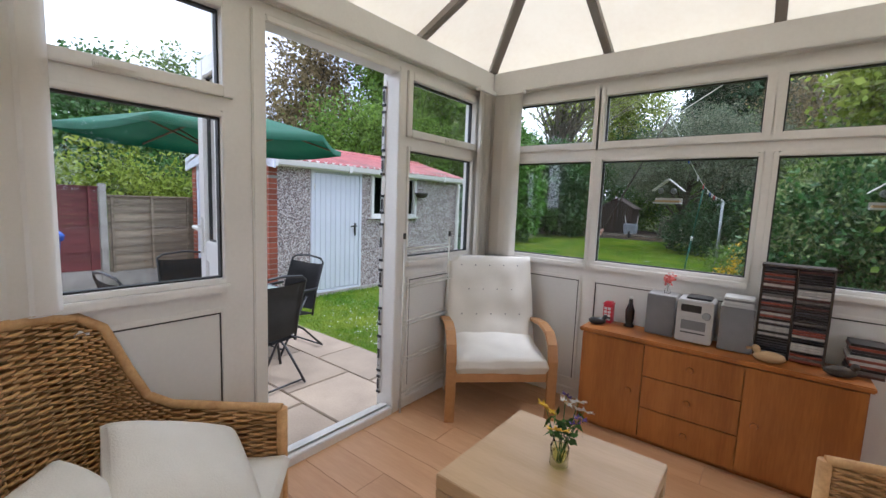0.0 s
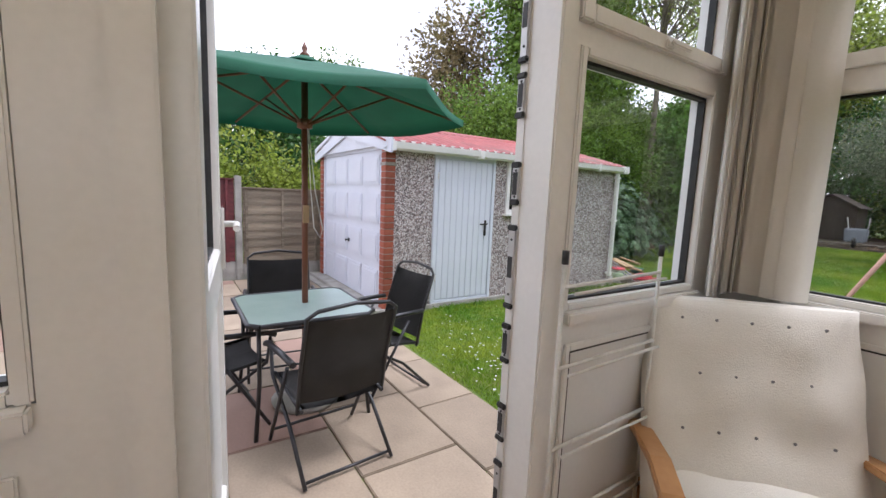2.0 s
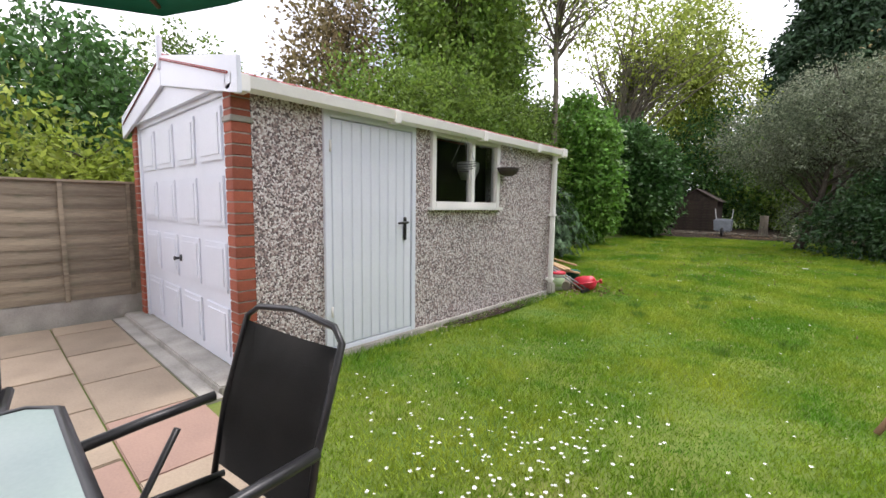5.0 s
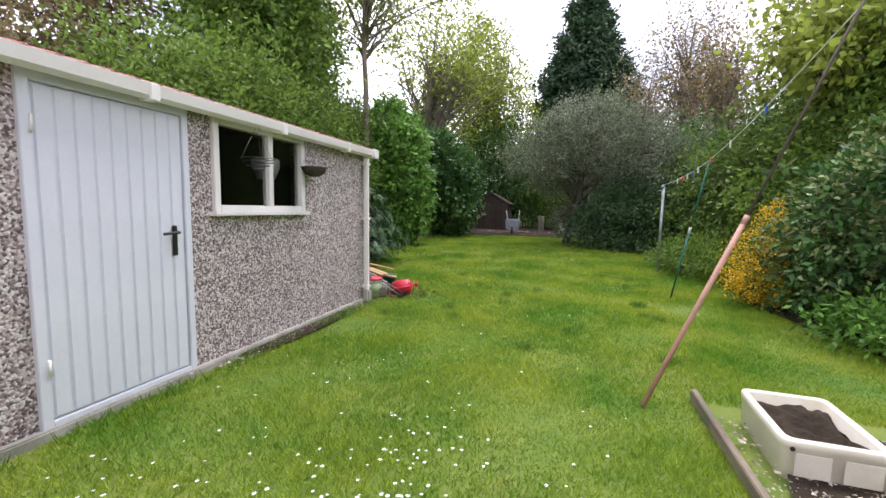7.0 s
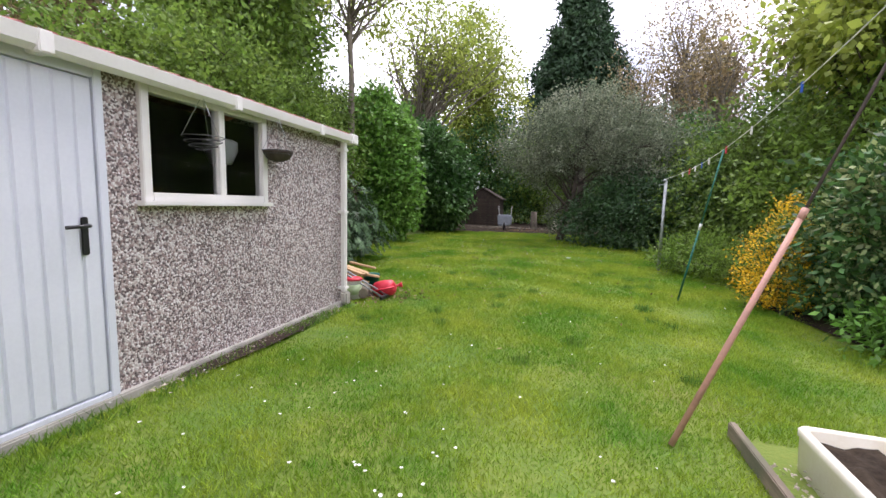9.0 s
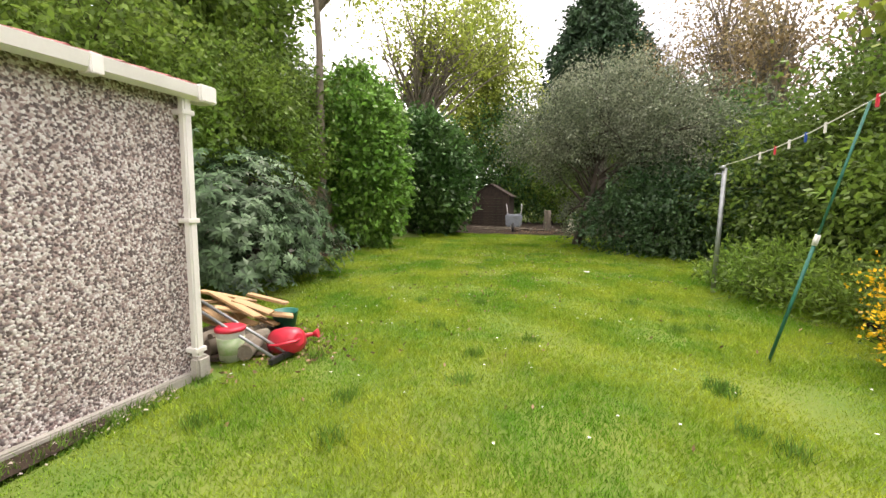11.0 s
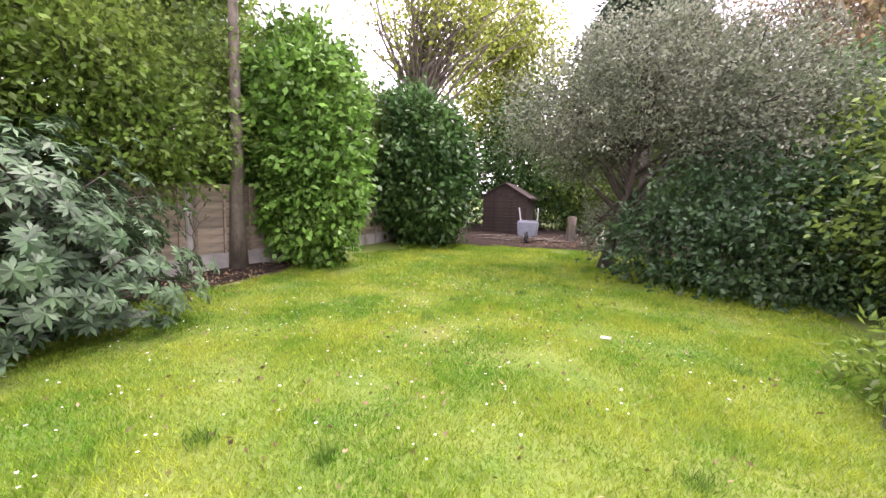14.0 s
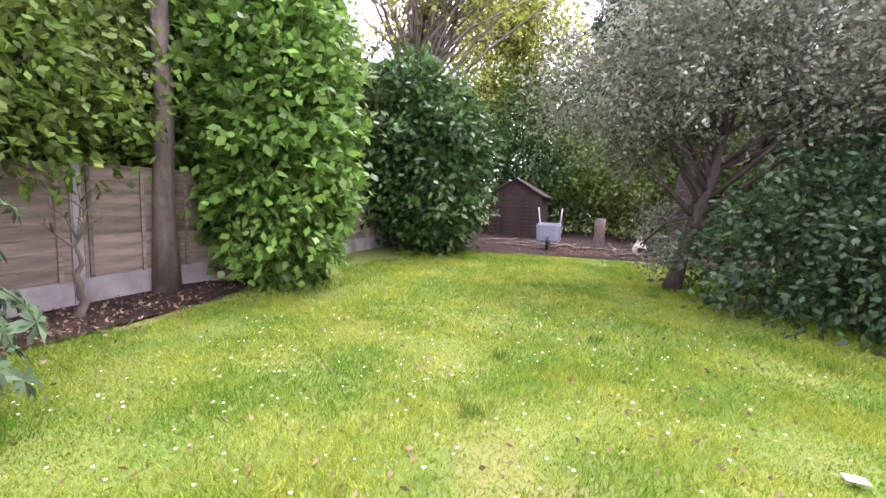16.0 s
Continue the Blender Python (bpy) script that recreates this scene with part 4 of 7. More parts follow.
# rhododendron: rosettes of long leaves
def rhododendron():
    t = thing("rhododendron_bush", "large rhododendron bush with rosettes of grey-green leaves", "bush", pose(-2.5, 6.7, gz(-2.5, 6.7)))
    crown = [(0, 0, 0.85, 1.35, 1.45, 1.15), (0.55, -0.7, 0.6, 0.9, 0.9, 0.75), (-0.5, 0.6, 1.1, 1.0, 1.0, 0.95), (0.5, 0.8, 0.55, 0.8, 0.9, 0.65)]
    cen, d = clusters(crown, 1900, shell=0.72)
    d[:, 2] = np.abs(d[:, 2]) * 0.7 + 0.35
    d /= np.linalg.norm(d, axis=1, keepdims=True)
    side = np.cross(d, RNG.normal(size=d.shape))
    side /= np.linalg.norm(side, axis=1, keepdims=True)
    up2 = np.cross(d, side)
    rows = []
    for j in range(10):
        a = 2 * math.pi * j / 10 + RNG.uniform(-0.2, 0.2, (len(cen), 1))
        way = side * np.cos(a) + up2 * np.sin(a) + d * RNG.uniform(-0.25, 0.35, (len(cen), 1))
        across = np.cross(way, d)
        across /= np.linalg.norm(across, axis=1, keepdims=True)
        L, W = RNG.uniform(0.09, 0.14, (len(cen), 1)), 0.038
        mid = cen + way * L * 0.55 - d * 0.004
        rows.append(np.stack([cen, mid + across * W * 0.5, cen + way * L - d * L * 0.25, mid - across * W * 0.5], 1).reshape(-1, 3))
    v = np.concatenate(rows)
    v = v.reshape(-1, 4, 3)
    v = v[v[:, :, 2].min(1) > 0.02].reshape(-1, 3)
    part("crown", raw_mesh("crown", v, 4, L_RHODO), L_RHODO, t)
    part("trunk", branchwork((0, 0, -0.1), (0.1, 0, 1.3), 0.06, cen[::40][:26]), BARK_DARK, t)


rhododendron()
tree("laurel_bush", "tall bright green broad-leaved shrub beside the trunk", "bush", (-3.2, 11.9), (0, 0, 3.2), 0.07,
     [(0, 0, 2.3, 1.05, 1.1, 2.1), (0.4, -0.3, 1.2, 0.9, 0.8, 1.15), (-0.2, 0.3, 3.7, 0.9, 0.9, 1.0), (0.1, -0.4, 2.9, 0.95, 0.8, 1.1), (0.45, -0.1, 2.0, 0.8, 0.8, 0.8)], 1900, 20, 0.13, 0.068, 0.12, L_LAUREL, BARK_DARK, 24, 0.45, 0.75)
tree("laurel_bush", "dark green rounded shrub with broad leaves at the lawn's end", "bush", (-3.1, 16.4), (0, 0, 3.0), 0.08,
     [(0, 0, 2.2, 1.5, 1.4, 1.9), (0.7, -0.4, 1.4, 1.1, 1.0, 1.2), (-0.5, 0.2, 3.2, 1.2, 1.1, 1.1), (0.5, 0, 2.6, 1.1, 1.0, 1.1)], 1600, 20, 0.15, 0.075, 0.16, L_DARK, BARK_DARK, 20, 0.4, 0.75)
tree("ash_tree", "slender tall grey-trunked tree with sparse spring leaves", "tree", (-3.42, 10.4), (-0.2, 0.2, 11.0), 0.125,
     [(0, 0.3, 8.8, 2.6, 2.4, 2.6), (0.8, 0.6, 7.4, 2.4, 2.0, 1.4)], 340, 14, 0.13, 0.05, 0.22, L_YELLOW, BARK, 44, 0.3, 0.3, low=0.5)
tree("cotoneaster_tree", "spreading grey-green small-leaved tree with crooked stems", "tree", (2.55, 14.5), (0.9, 0.0, 4.2), 0.12,
     [(0.5, 0, 3.5, 1.8, 1.5, 1.3), (-1.1, 0, 3.2, 1.25, 1.1, 1.0), (1.9, 0.2, 3.4, 1.5, 1.4, 1.3), (0.7, 0.3, 4.5, 1.5, 1.3, 0.9), (-0.5, 0.2, 2.5, 0.8, 0.8, 0.7), (2.5, -0.8, 3.0, 1.5, 1.2, 1.3), (0.2, 0.6, 0.8, 0.8, 0.6, 0.7)], 2300, 24, 0.066, 0.032, 0.13, L_OLIVE, BARK_DARK, 46, 0.15, 0.5, low=0.28, twig=0.013)
tree("evergreen_bush", "dark dense low evergreen shrub under the grey-green tree", "bush", (4.4, 13.0), (0, 0, 1.2), 0.06,
     [(0, 0, 0.85, 1.3, 1.0, 0.95), (1.4, -0.3, 1.1, 1.3, 1.1, 1.2), (-0.9, 0.5, 0.7, 0.9, 0.7, 0.8), (0.5, -0.3, 0.5, 0.9, 0.7, 0.6), (0.4, 0.5, 1.5, 1.2, 0.9, 0.9), (2.4, -0.8, 1.3, 1.1, 1.1, 1.3)], 1300, 20, 0.085, 0.04, 0.13, L_SHADE, BARK_DARK, 14, 0.3, 0.7)
tree("conifer_tree", "tall dark green conical conifer behind the lawn", "tree", (3.3, 33.5), (0, 0, 17.6), 0.32,
     [(0, 0, 2.4 + 1.05 * k, 4.1 * (1 - (k / 15.2) ** 1.5) + 0.15, 4.1 * (1 - (k / 15.2) ** 1.5) + 0.15, 1.3) for k in range(15)], 5200, 24, 0.34, 0.12, 0.24, L_CONIFER, BARK_DARK, 14, 0.5, 0.78, flat=0.6)
tree("birch_tree", "pale yellow-green birch in the distance", "tree", (-3.2, 26), (0.2, 0, 12), 0.16,
     [(0, 0, 10, 1.9, 1.9, 3.4), (-1.0, 0, 7.6, 1.9, 1.7, 2.6), (1.2, 0, 7.4, 2.0, 1.7, 2.8), (0.4, 0, 5, 1.9, 1.6, 1.9)], 1100, 22, 0.16, 0.085, 0.3, L_YELLOW, BARK, 30, 0.6, 0.4)
# big broad trees beyond the garage and the side fence
for bx, by, h, w, m, n, lab in ((-6.2, 8.6, 14.0, 2.3, L_MID, 1900, "tall leafy tree behind the garage with many upright stems"), (-9.5, 6.6, 8.2, 2.0, L_BRONZE, 520, "sparse bronze-leaved tree behind the garage"), (-7.8, 12.3, 12.0, 2.1, L_MID, 1300, "tall leafy tree beyond the side fence"),
                               (-11, -0.4, 5.6, 2.3, L_DARK, 700, "dark leafy tree beyond the neighbour's fence"), (-8.2, 21, 5.6, 2.6, L_HEDGE, 800, "broad leafy tree far beyond the side fence"), (-16, 3.5, 7.5, 3.0, L_HEDGE, 600, "dark tree in a neighbour's garden")):
    tree("broadleaf_tree", lab, "tree", (bx, by), (0.3, 0.2, h * 0.8), 0.15,
         [(0, 0, h * 0.62, w, w, h * 0.34), (-w * 0.4, w * 0.3, h * 0.5, w * 0.8, w * 0.8, h * 0.26), (w * 0.35, -w * 0.3, h * 0.48, w * 0.85, w * 0.8, h * 0.3), (0.1, 0, h * 0.86, w * 0.55, w * 0.55, h * 0.17)], n, 22, 0.14, 0.075, 0.25, m, BARK_DARK, 46, 0.3, 0.4, group="trees beyond the fence", low=0.05)
# overhanging hedge trees on the left side of the lawn
for bx, by, h, m in ((-4.7, 6.2, 4.6, L_MID), (-4.6, 8.7, 4.2, L_MID), (-5.0, 12.6, 5.0, L_MID), (-4.8, 4.6, 4.4, L_MID), (-5.2, 10.6, 4.6, L_HEDGE), (-5.2, 15.2, 4.6, L_HEDGE), (-5.2, 18.0, 4.6, L_DARK)):
    tree("hedgerow_tree", "leafy overhanging hedge tree behind the timber fence", "tree", (bx, by), (0.3, 0, h * 0.75), 0.09,
         [(0.2, 0, h * 0.62, 1.5, 1.5, h * 0.36), (0.9, 0.3, h * 0.5, 1.2, 1.1, h * 0.2), (0.7, -0.5, h * 0.72, 1.2, 1.2, h * 0.24), (0.1, 0.0, 1.7, 0.9, 1.5, 0.9)], 1000, 22, 0.085, 0.042, 0.2, m, BARK_DARK, 30, 0.3, 0.4, group="trees along the fence")
tree("elder_bush", "yellow-green leafy shrub behind the neighbour's fence", "bush", (-4.0, -1.45), (0, 0, 1.7), 0.05,
     [(0, 0, 1.3, 0.75, 1.1, 1.0), (0.1, 0.6, 1.2, 0.6, 0.7, 0.85), (0, -0.8, 1.2, 0.6, 0.7, 0.8)], 520, 20, 0.085, 0.035, 0.13, L_YELLOW, BARK_DARK, 14, 0.2, 0.5)
# right-hand border
for bx, by, h, w, m, lab in ((7.8, 11.2, 4.0, 1.8, L_HEDGE, "tall mixed hedge shrub along the border"), (6.9, 13.2, 2.9, 1.5, L_MID, "tall mixed hedge shrub along the border"), (8.6, 8.0, 4.6, 2.0, L_MID, "tall mixed hedge shrub along the border"), (9.2, 5.0, 4.4, 1.9, L_HEDGE, "tall mixed hedge shrub along the border"), (9.6, 2.2, 4.2, 1.9, L_MID, "tall mixed hedge shrub along the border"), (6.6, 16.5, 4.2, 2.0, L_DARK, "dark hedge shrub near the garden's end"), (9.8, -0.8, 4.2, 1.9, L_HEDGE, "tall mixed hedge shrub along the border")):
    tree("hedge_shrub", lab, "bush", (bx, by), (0, 0, h * 0.7), 0.08,
         [(0, 0, h * 0.5, w, w, h * 0.5), (-w * 0.45, 0.2, h * 0.34, w * 0.8, w * 0.8, h * 0.33), (0.2, -0.5, h * 0.75, w * 0.7, w * 0.7, h * 0.26)], 1100, 22, 0.1, 0.045, 0.19, m, BARK_DARK, 24, 0.25, 0.6, group="border shrubs")
tree("broom_bush", "yellow flowering broom bush in the border", "bush", (5.75, 5.7), (0, 0, 0.8), 0.03,
     [(0, 0, 0.7, 0.55, 0.6, 0.6), (-0.25, -0.2, 0.42, 0.45, 0.45, 0.4)], 420, 16, 0.06, 0.014, 0.09, L_HEDGE, BARK_DARK, 20, -0.2, 0.5, extra=(L_BLOOM, 800, 14, 0.035, 0.03, 0.06, (0, 1)))
tree("camellia_bush", "glossy dark variegated evergreen bush in the border", "bush", (6.55, 4.6), (0, 0, 1.5), 0.05,
     [(0, 0, 1.15, 1.05, 1.1, 1.1), (0.2, 0.3, 0.7, 1.1, 1.0, 0.75)], 800, 20, 0.085, 0.042, 0.11, L_DARK, BARK_DARK, 20, 0.2, 0.75, extra=(L_CAMELLIA, 800, 14, 0.085, 0.045, 0.1, (0, 1)))
tree("border_plant", "low leafy plants round the washing line post", "plant", (5.3, 8.2), (0, 0, 0.4), 0.02,
     [(0, 0, 0.35, 0.75, 0.9, 0.42), (0.5, -0.9, 0.3, 0.6, 0.7, 0.35), (-0.2, 0.7, 0.25, 0.5, 0.6, 0.3)], 620, 16, 0.075, 0.02, 0.09, L_MID, BARK_DARK, 8, 0.0, 0.3)
tree("border_plant", "low leafy perennials at the lawn edge", "plant", (5.9, 3.6), (0, 0, 0.3), 0.02,
     [(0, 0, 0.22, 0.6, 0.7, 0.28), (0.3, -0.9, 0.2, 0.5, 0.6, 0.25)], 300, 14, 0.08, 0.03, 0.08, L_LAUREL, BARK_DARK, 6, 0.0, 0.3)
tree("maple_tree", "bright lime-green young-leaved tree over the hedge", "tree", (8.3, 8.8), (0, 0, 5.0), 0.12,
     [(0, 0, 4.9, 1.8, 1.8, 1.4), (-0.8, -0.7, 4.3, 1.3, 1.3, 0.9)], 520, 16, 0.13, 0.09, 0.2, L_YELLOW, BARK_DARK, 26, 0.3, 0.3)
for bx, by, h, n in ((7.2, 20, 10.5, 420), (9.0, 22, 10.5, 420), (6.2, 24, 9.5, 300), (11.0, 18, 11, 420), (8.0, 17.5, 8.5, 300)):
    tree("poplar_tree", "thin twiggy tree with few bronze spring leaves", "tree", (bx, by), (0.3, 0, h * 0.9), 0.13,
         [(0, 0, h * 0.66, 1.8, 1.6, h * 0.36)], n, 10, 0.11, 0.06, 0.25, L_BRONZE, BARK, 110, 0.2, 0.1, group="thin trees at the garden's end")
tree("sycamore_tree", "open branching tree with sparse yellow spring leaves", "tree", (-5.0, 19.5), (0.8, 0, 10.5), 0.2,
     [(0.5, 0, 8.4, 3.0, 2.4, 3.2), (2.4, 0, 7.6, 2.4, 1.8, 1.8)], 420, 12, 0.13, 0.09, 0.28, L_YELLOW, BARK, 110, 0.2, 0.15, low=0.3, twig=0.014)
# woods that close the garden's end and sides
for k, (bx, by) in enumerate(((-6.5, 24.5), (-1.8, 25.0), (1.0, 25.5), (4.6, 23.5), (8.4, 25.5), (-9, 18), (11.5, 13.5), (12.5, 7), (12.5, 1))):
    h = 5.6 + 0.9 * math.sin(k * 2.1)
    tree("boundary_bush", "tangled leafy boundary shrubs at the garden's edge", "bush", (bx, by), (0, 0, h * 0.7), 0.1,
         [(0, 0, h * 0.5, 2.3, 1.7, h * 0.5), (1.2, 0, h * 0.32, 1.9, 1.5, h * 0.32), (-1.3, 0, h * 0.36, 1.9, 1.5, h * 0.36)], 800, 20, 0.14, 0.075, 0.26, (L_HEDGE, L_DARK, L_MID)[k % 3], BARK_DARK, 20, 0.25, 0.5, group="boundary shrubs")


# ---- lawn grass ----
def in_lawn(p):
    x, y = p[:, 0], p[:, 1]
    edge = np.where(x < 1.4, -0.8 - 0.17 * np.clip((x - 0.2) / 1.2, 0, 1), -0.975) + 0.02 * np.sin(x * 9)
    left = np.where(y < 4.0, 0.06, np.where(y < 5.2, -1.9, -2.68 + 0.14 * np.sin(y * 2.7) + 0.1 * np.sin(y * 6.1)))
    right = 6.2 + 0.2 * np.sin(y * 0.9) - np.clip((y - 5.0) * 0.25, 0, 0.3) - np.clip((y - 9.5) * 0.5, 0, 0.2)
    ok = (y > edge) & (x > left) & (x < right) & (y < 17.2) & ~((x < 0.2) & (y > 3.6) & (y < 3.88)) & ~((x > 3.74) & (y < 1.75))
    return ok & ~(((x + 0.35) / 0.62) ** 2 + ((y - 4.5) / 0.55) ** 2 < 0.8)


def ground_z(p):
    x, y = p[:, 0], p[:, 1]
    return 0.013 * np.maximum(0, y - 6) + 0.05 * np.maximum(0, -1.8 - x) * np.clip((y - 4.5) / 2, 0, 1) - 0.02


def grass(n, lo, hi, height, width):
    p = np.stack([RNG.uniform(-3, 6.4, n), RNG.uniform(lo, hi, n)], 1)
    p = p[in_lawn(p)]
    lush = np.array([noise.noise(Vector((x * 1.3, y * 1.3, 3))) for x, y in p])
    h = height * RNG.uniform(0.5, 1.3, len(p)) * (1 + 0.95 * np.clip(lush, -0.6, 1))
    ang = RNG.uniform(0, 2 * math.pi, len(p))
    s = np.stack([np.cos(ang), np.sin(ang)], 1) * width / 2
    lean = RNG.normal(size=(len(p), 2)) * h[:, None] * 0.55
    z = ground_z(p)
    a = np.column_stack([p + s, z])
    b = np.column_stack([p - s, z])
    c = np.column_stack([p + lean, z + h])
    return np.stack([a, b, c], 1).reshape(-1, 3)


lawn_v = np.concatenate([grass(460000, -1.1, 5, 0.034, 0.006), grass(360000, 5, 11, 0.036, 0.007), grass(140000, 11, 17.3, 0.046, 0.011)])
tagged(part("lawn_grass", raw_mesh("lawn_grass", lawn_v, 3, BLADE), BLADE), "short green lawn grass scattered with daisies", "grass", "", "stuff")


def tufts():
    rows = []
    for _ in range(30):
        x, y = random.uniform(0.5, 4.2), random.uniform(2, 15)
        n = 130
        p = np.array([[x, y]]) + RNG.normal(size=(n, 2)) * 0.05
        h = RNG.uniform(0.04, 0.1, n)
        ang = RNG.uniform(0, 6.28, n)
        s = np.stack([np.cos(ang), np.sin(ang)], 1) * 0.004
        z = ground_z(p)
        rows.append(np.stack([np.column_stack([p + s, z]), np.column_stack([p - s, z]), np.column_stack([p + RNG.normal(size=(n, 2)) * 0.03, z + h])], 1).reshape(-1, 3))
    for _ in range(46):
        y = random.uniform(-0.6, 3.9)
        p = np.column_stack([RNG.uniform(0.05, 0.22, 22), y + RNG.normal(size=22) * 0.05])
        z = ground_z(p)
        h = RNG.uniform(0.04, 0.09, 22)
        s = np.array([[0.004, 0.003]])
        rows.append(np.stack([np.column_stack([p + s, z]), np.column_stack([p - s, z]), np.column_stack([p + RNG.normal(size=(22, 2)) * 0.03, z + h])], 1).reshape(-1, 3))
    return np.concatenate(rows)


L_TUFT = leaf("lush_grass", (0.1, 0.21, 0.03), (0.15, 0.27, 0.04), 0.4)
tagged(part("grass_tufts", raw_mesh("grass_tufts", tufts(), 3, L_TUFT), L_TUFT), "darker lush tufts of grass in the lawn", "grass", "", "stuff")


def daisies():
    pts = []
    for cx, cy, sx, sy, n in ((1.95, -0.25, 0.28, 0.3, 110), (2.0, 0.25, 0.2, 0.3, 45), (1.1, -0.25, 0.4, 0.3, 40), (2.5, -0.5, 0.35, 0.3, 90), (2.6, 0.3, 0.6, 0.6, 30), (1.6, 1.5, 0.9, 1.0, 34), (1.5, 6, 1.6, 3.0, 110), (1, 11, 1.5, 3, 100), (-1.2, 8.5, 0.6, 1.5, 90), (0.6, 9.5, 2.0, 2.0, 260), (1.0, 12.5, 1.8, 2.0, 200)):
        pts += [(random.gauss(cx, sx), random.gauss(cy, sy), n) for _ in range(n)]
    p = np.array([(x, y) for x, y, _ in pts])
    p = p[in_lawn(p)]
    z = ground_z(p)
    rows = []
    for (x, y), zz in zip(p, z):
        r = random.uniform(0.006, 0.011)
        h = random.uniform(0.045, 0.075)
        tx, ty = random.gauss(0, 0.3), random.gauss(0, 0.3)
        for j in range(7):
            a, b = 2 * math.pi * j / 7, 2 * math.pi * (j + 0.7) / 7
            rows += [(x, y, zz + h), (x + r * math.cos(a), y + r * math.sin(a), zz + h + 0.3 * r * (tx * math.cos(a) + ty * math.sin(a)) + 0.002), (x + r * math.cos(b), y + r * math.sin(b), zz + h + 0.3 * r * (tx * math.cos(b) + ty * math.sin(b)) + 0.002)]
    return np.array(rows)


tagged(part("daisies", raw_mesh("daisies", daisies(), 3, PETAL), PETAL), "small white daisies scattered in the lawn", "flowers", "", "stuff")


# ---- patio ----
def patio():
    p = structure("patio", boxes([(-2.7, -9.6, -0.14, XA - 0.06, -0.985, -0.022)]), MORTAR, "paved patio of buff and pink slabs", "pavement")
    p2 = structure("driveway", boxes([(-2.7, -0.985, -0.14, 0.12, GY0 - 0.16, 0.0)]), CONCRETE, "grimy concrete apron before the garage", "pavement")
    shapes = {}
    rows = [(-1.48, 0.485)] + [(-1.48 - 0.617 * k, 0.607) for k in range(1, 12)]
    for r, (y0, d) in enumerate(rows):
        x = (2.265, 1.985, 2.2, 1.9)[r % 4] - 0.765 * 7
        while x < XA - 0.1:
            a, b = max(x, -2.68), min(x + 0.755, XA - 0.08)
            x += 0.765
            if b - a < 0.05:
                continue
            key = (round(b - a, 2), d)
            if key not in shapes:
                shapes[key] = boxes([(0, 0, -0.05, b - a, d, 0)], 0.006)
            ob = part("slab", shapes[key], SLAB, p, at=pose(a, y0, -0.003 + 0.003 * math.sin(x * 7 + y0 * 5), 0.15 * math.sin(x * 3), 0.15 * math.cos(y0 * 4)))
            shapes[key] = ob.data
            if (r * 5 + int((x + 3) * 1.31)) % 6 == 4:
                me = ob.data.copy()
                me.materials.clear()
                me.materials.append(SLAB_PINK)
                ob.data = me
    # loose edge stones beside the lawn
    return p


patio()


# ---- garden furniture ----
def glass_table():
    t = thing("patio_table", "square patio table with frosted glass top and black frame", "table", pose(1.785, -2.17, 0))
    s = 0.39
    part("tabletop", prism([(s * x + 0.05 * cx, s * y + 0.05 * cy) for x, y, cx, cy in ((-1, -1, 1, 0), (1, -1, -1, 0), (1, -1, 0, 1), (1, 1, 0, -1), (1, 1, -1, 0), (-1, 1, 1, 0), (-1, 1, 0, -1), (-1, -1, 0, 1))], "z", 0.714, 0.722), FROST, t, "frosted pale green glass top")
    rim = [(s, -s + 0.06), (s, s - 0.06), (s - 0.06, s), (-s + 0.06, s), (-s, s - 0.06), (-s, -s + 0.06), (-s + 0.06, -s), (s - 0.06, -s), (s, -s + 0.06)]
    part("rim", tube([(x, y, 0.712) for x, y in rim], 0.016, 8), BLACK_METAL, t)
    for sx in (-1, 1):
        for sy in (-1, 1):
            part("leg", tube([(sx * 0.33, sy * 0.33, 0.7), (sx * 0.33, sy * 0.33, 0.35), (sx * 0.36, sy * 0.36, 0.0)], 0.013, 8), BLACK_METAL, t)
    for sx in (-1, 1):
        part("stretcher", tube([(sx * 0.33, -0.33, 0.66), (sx * 0.33, 0.33, 0.66)], 0.009, 8), BLACK_METAL, t)
        part("stretcher", tube([(-0.33, sx * 0.33, 0.66), (0.33, sx * 0.33, 0.66)], 0.009, 8), BLACK_METAL, t)
    return t


glass_table()


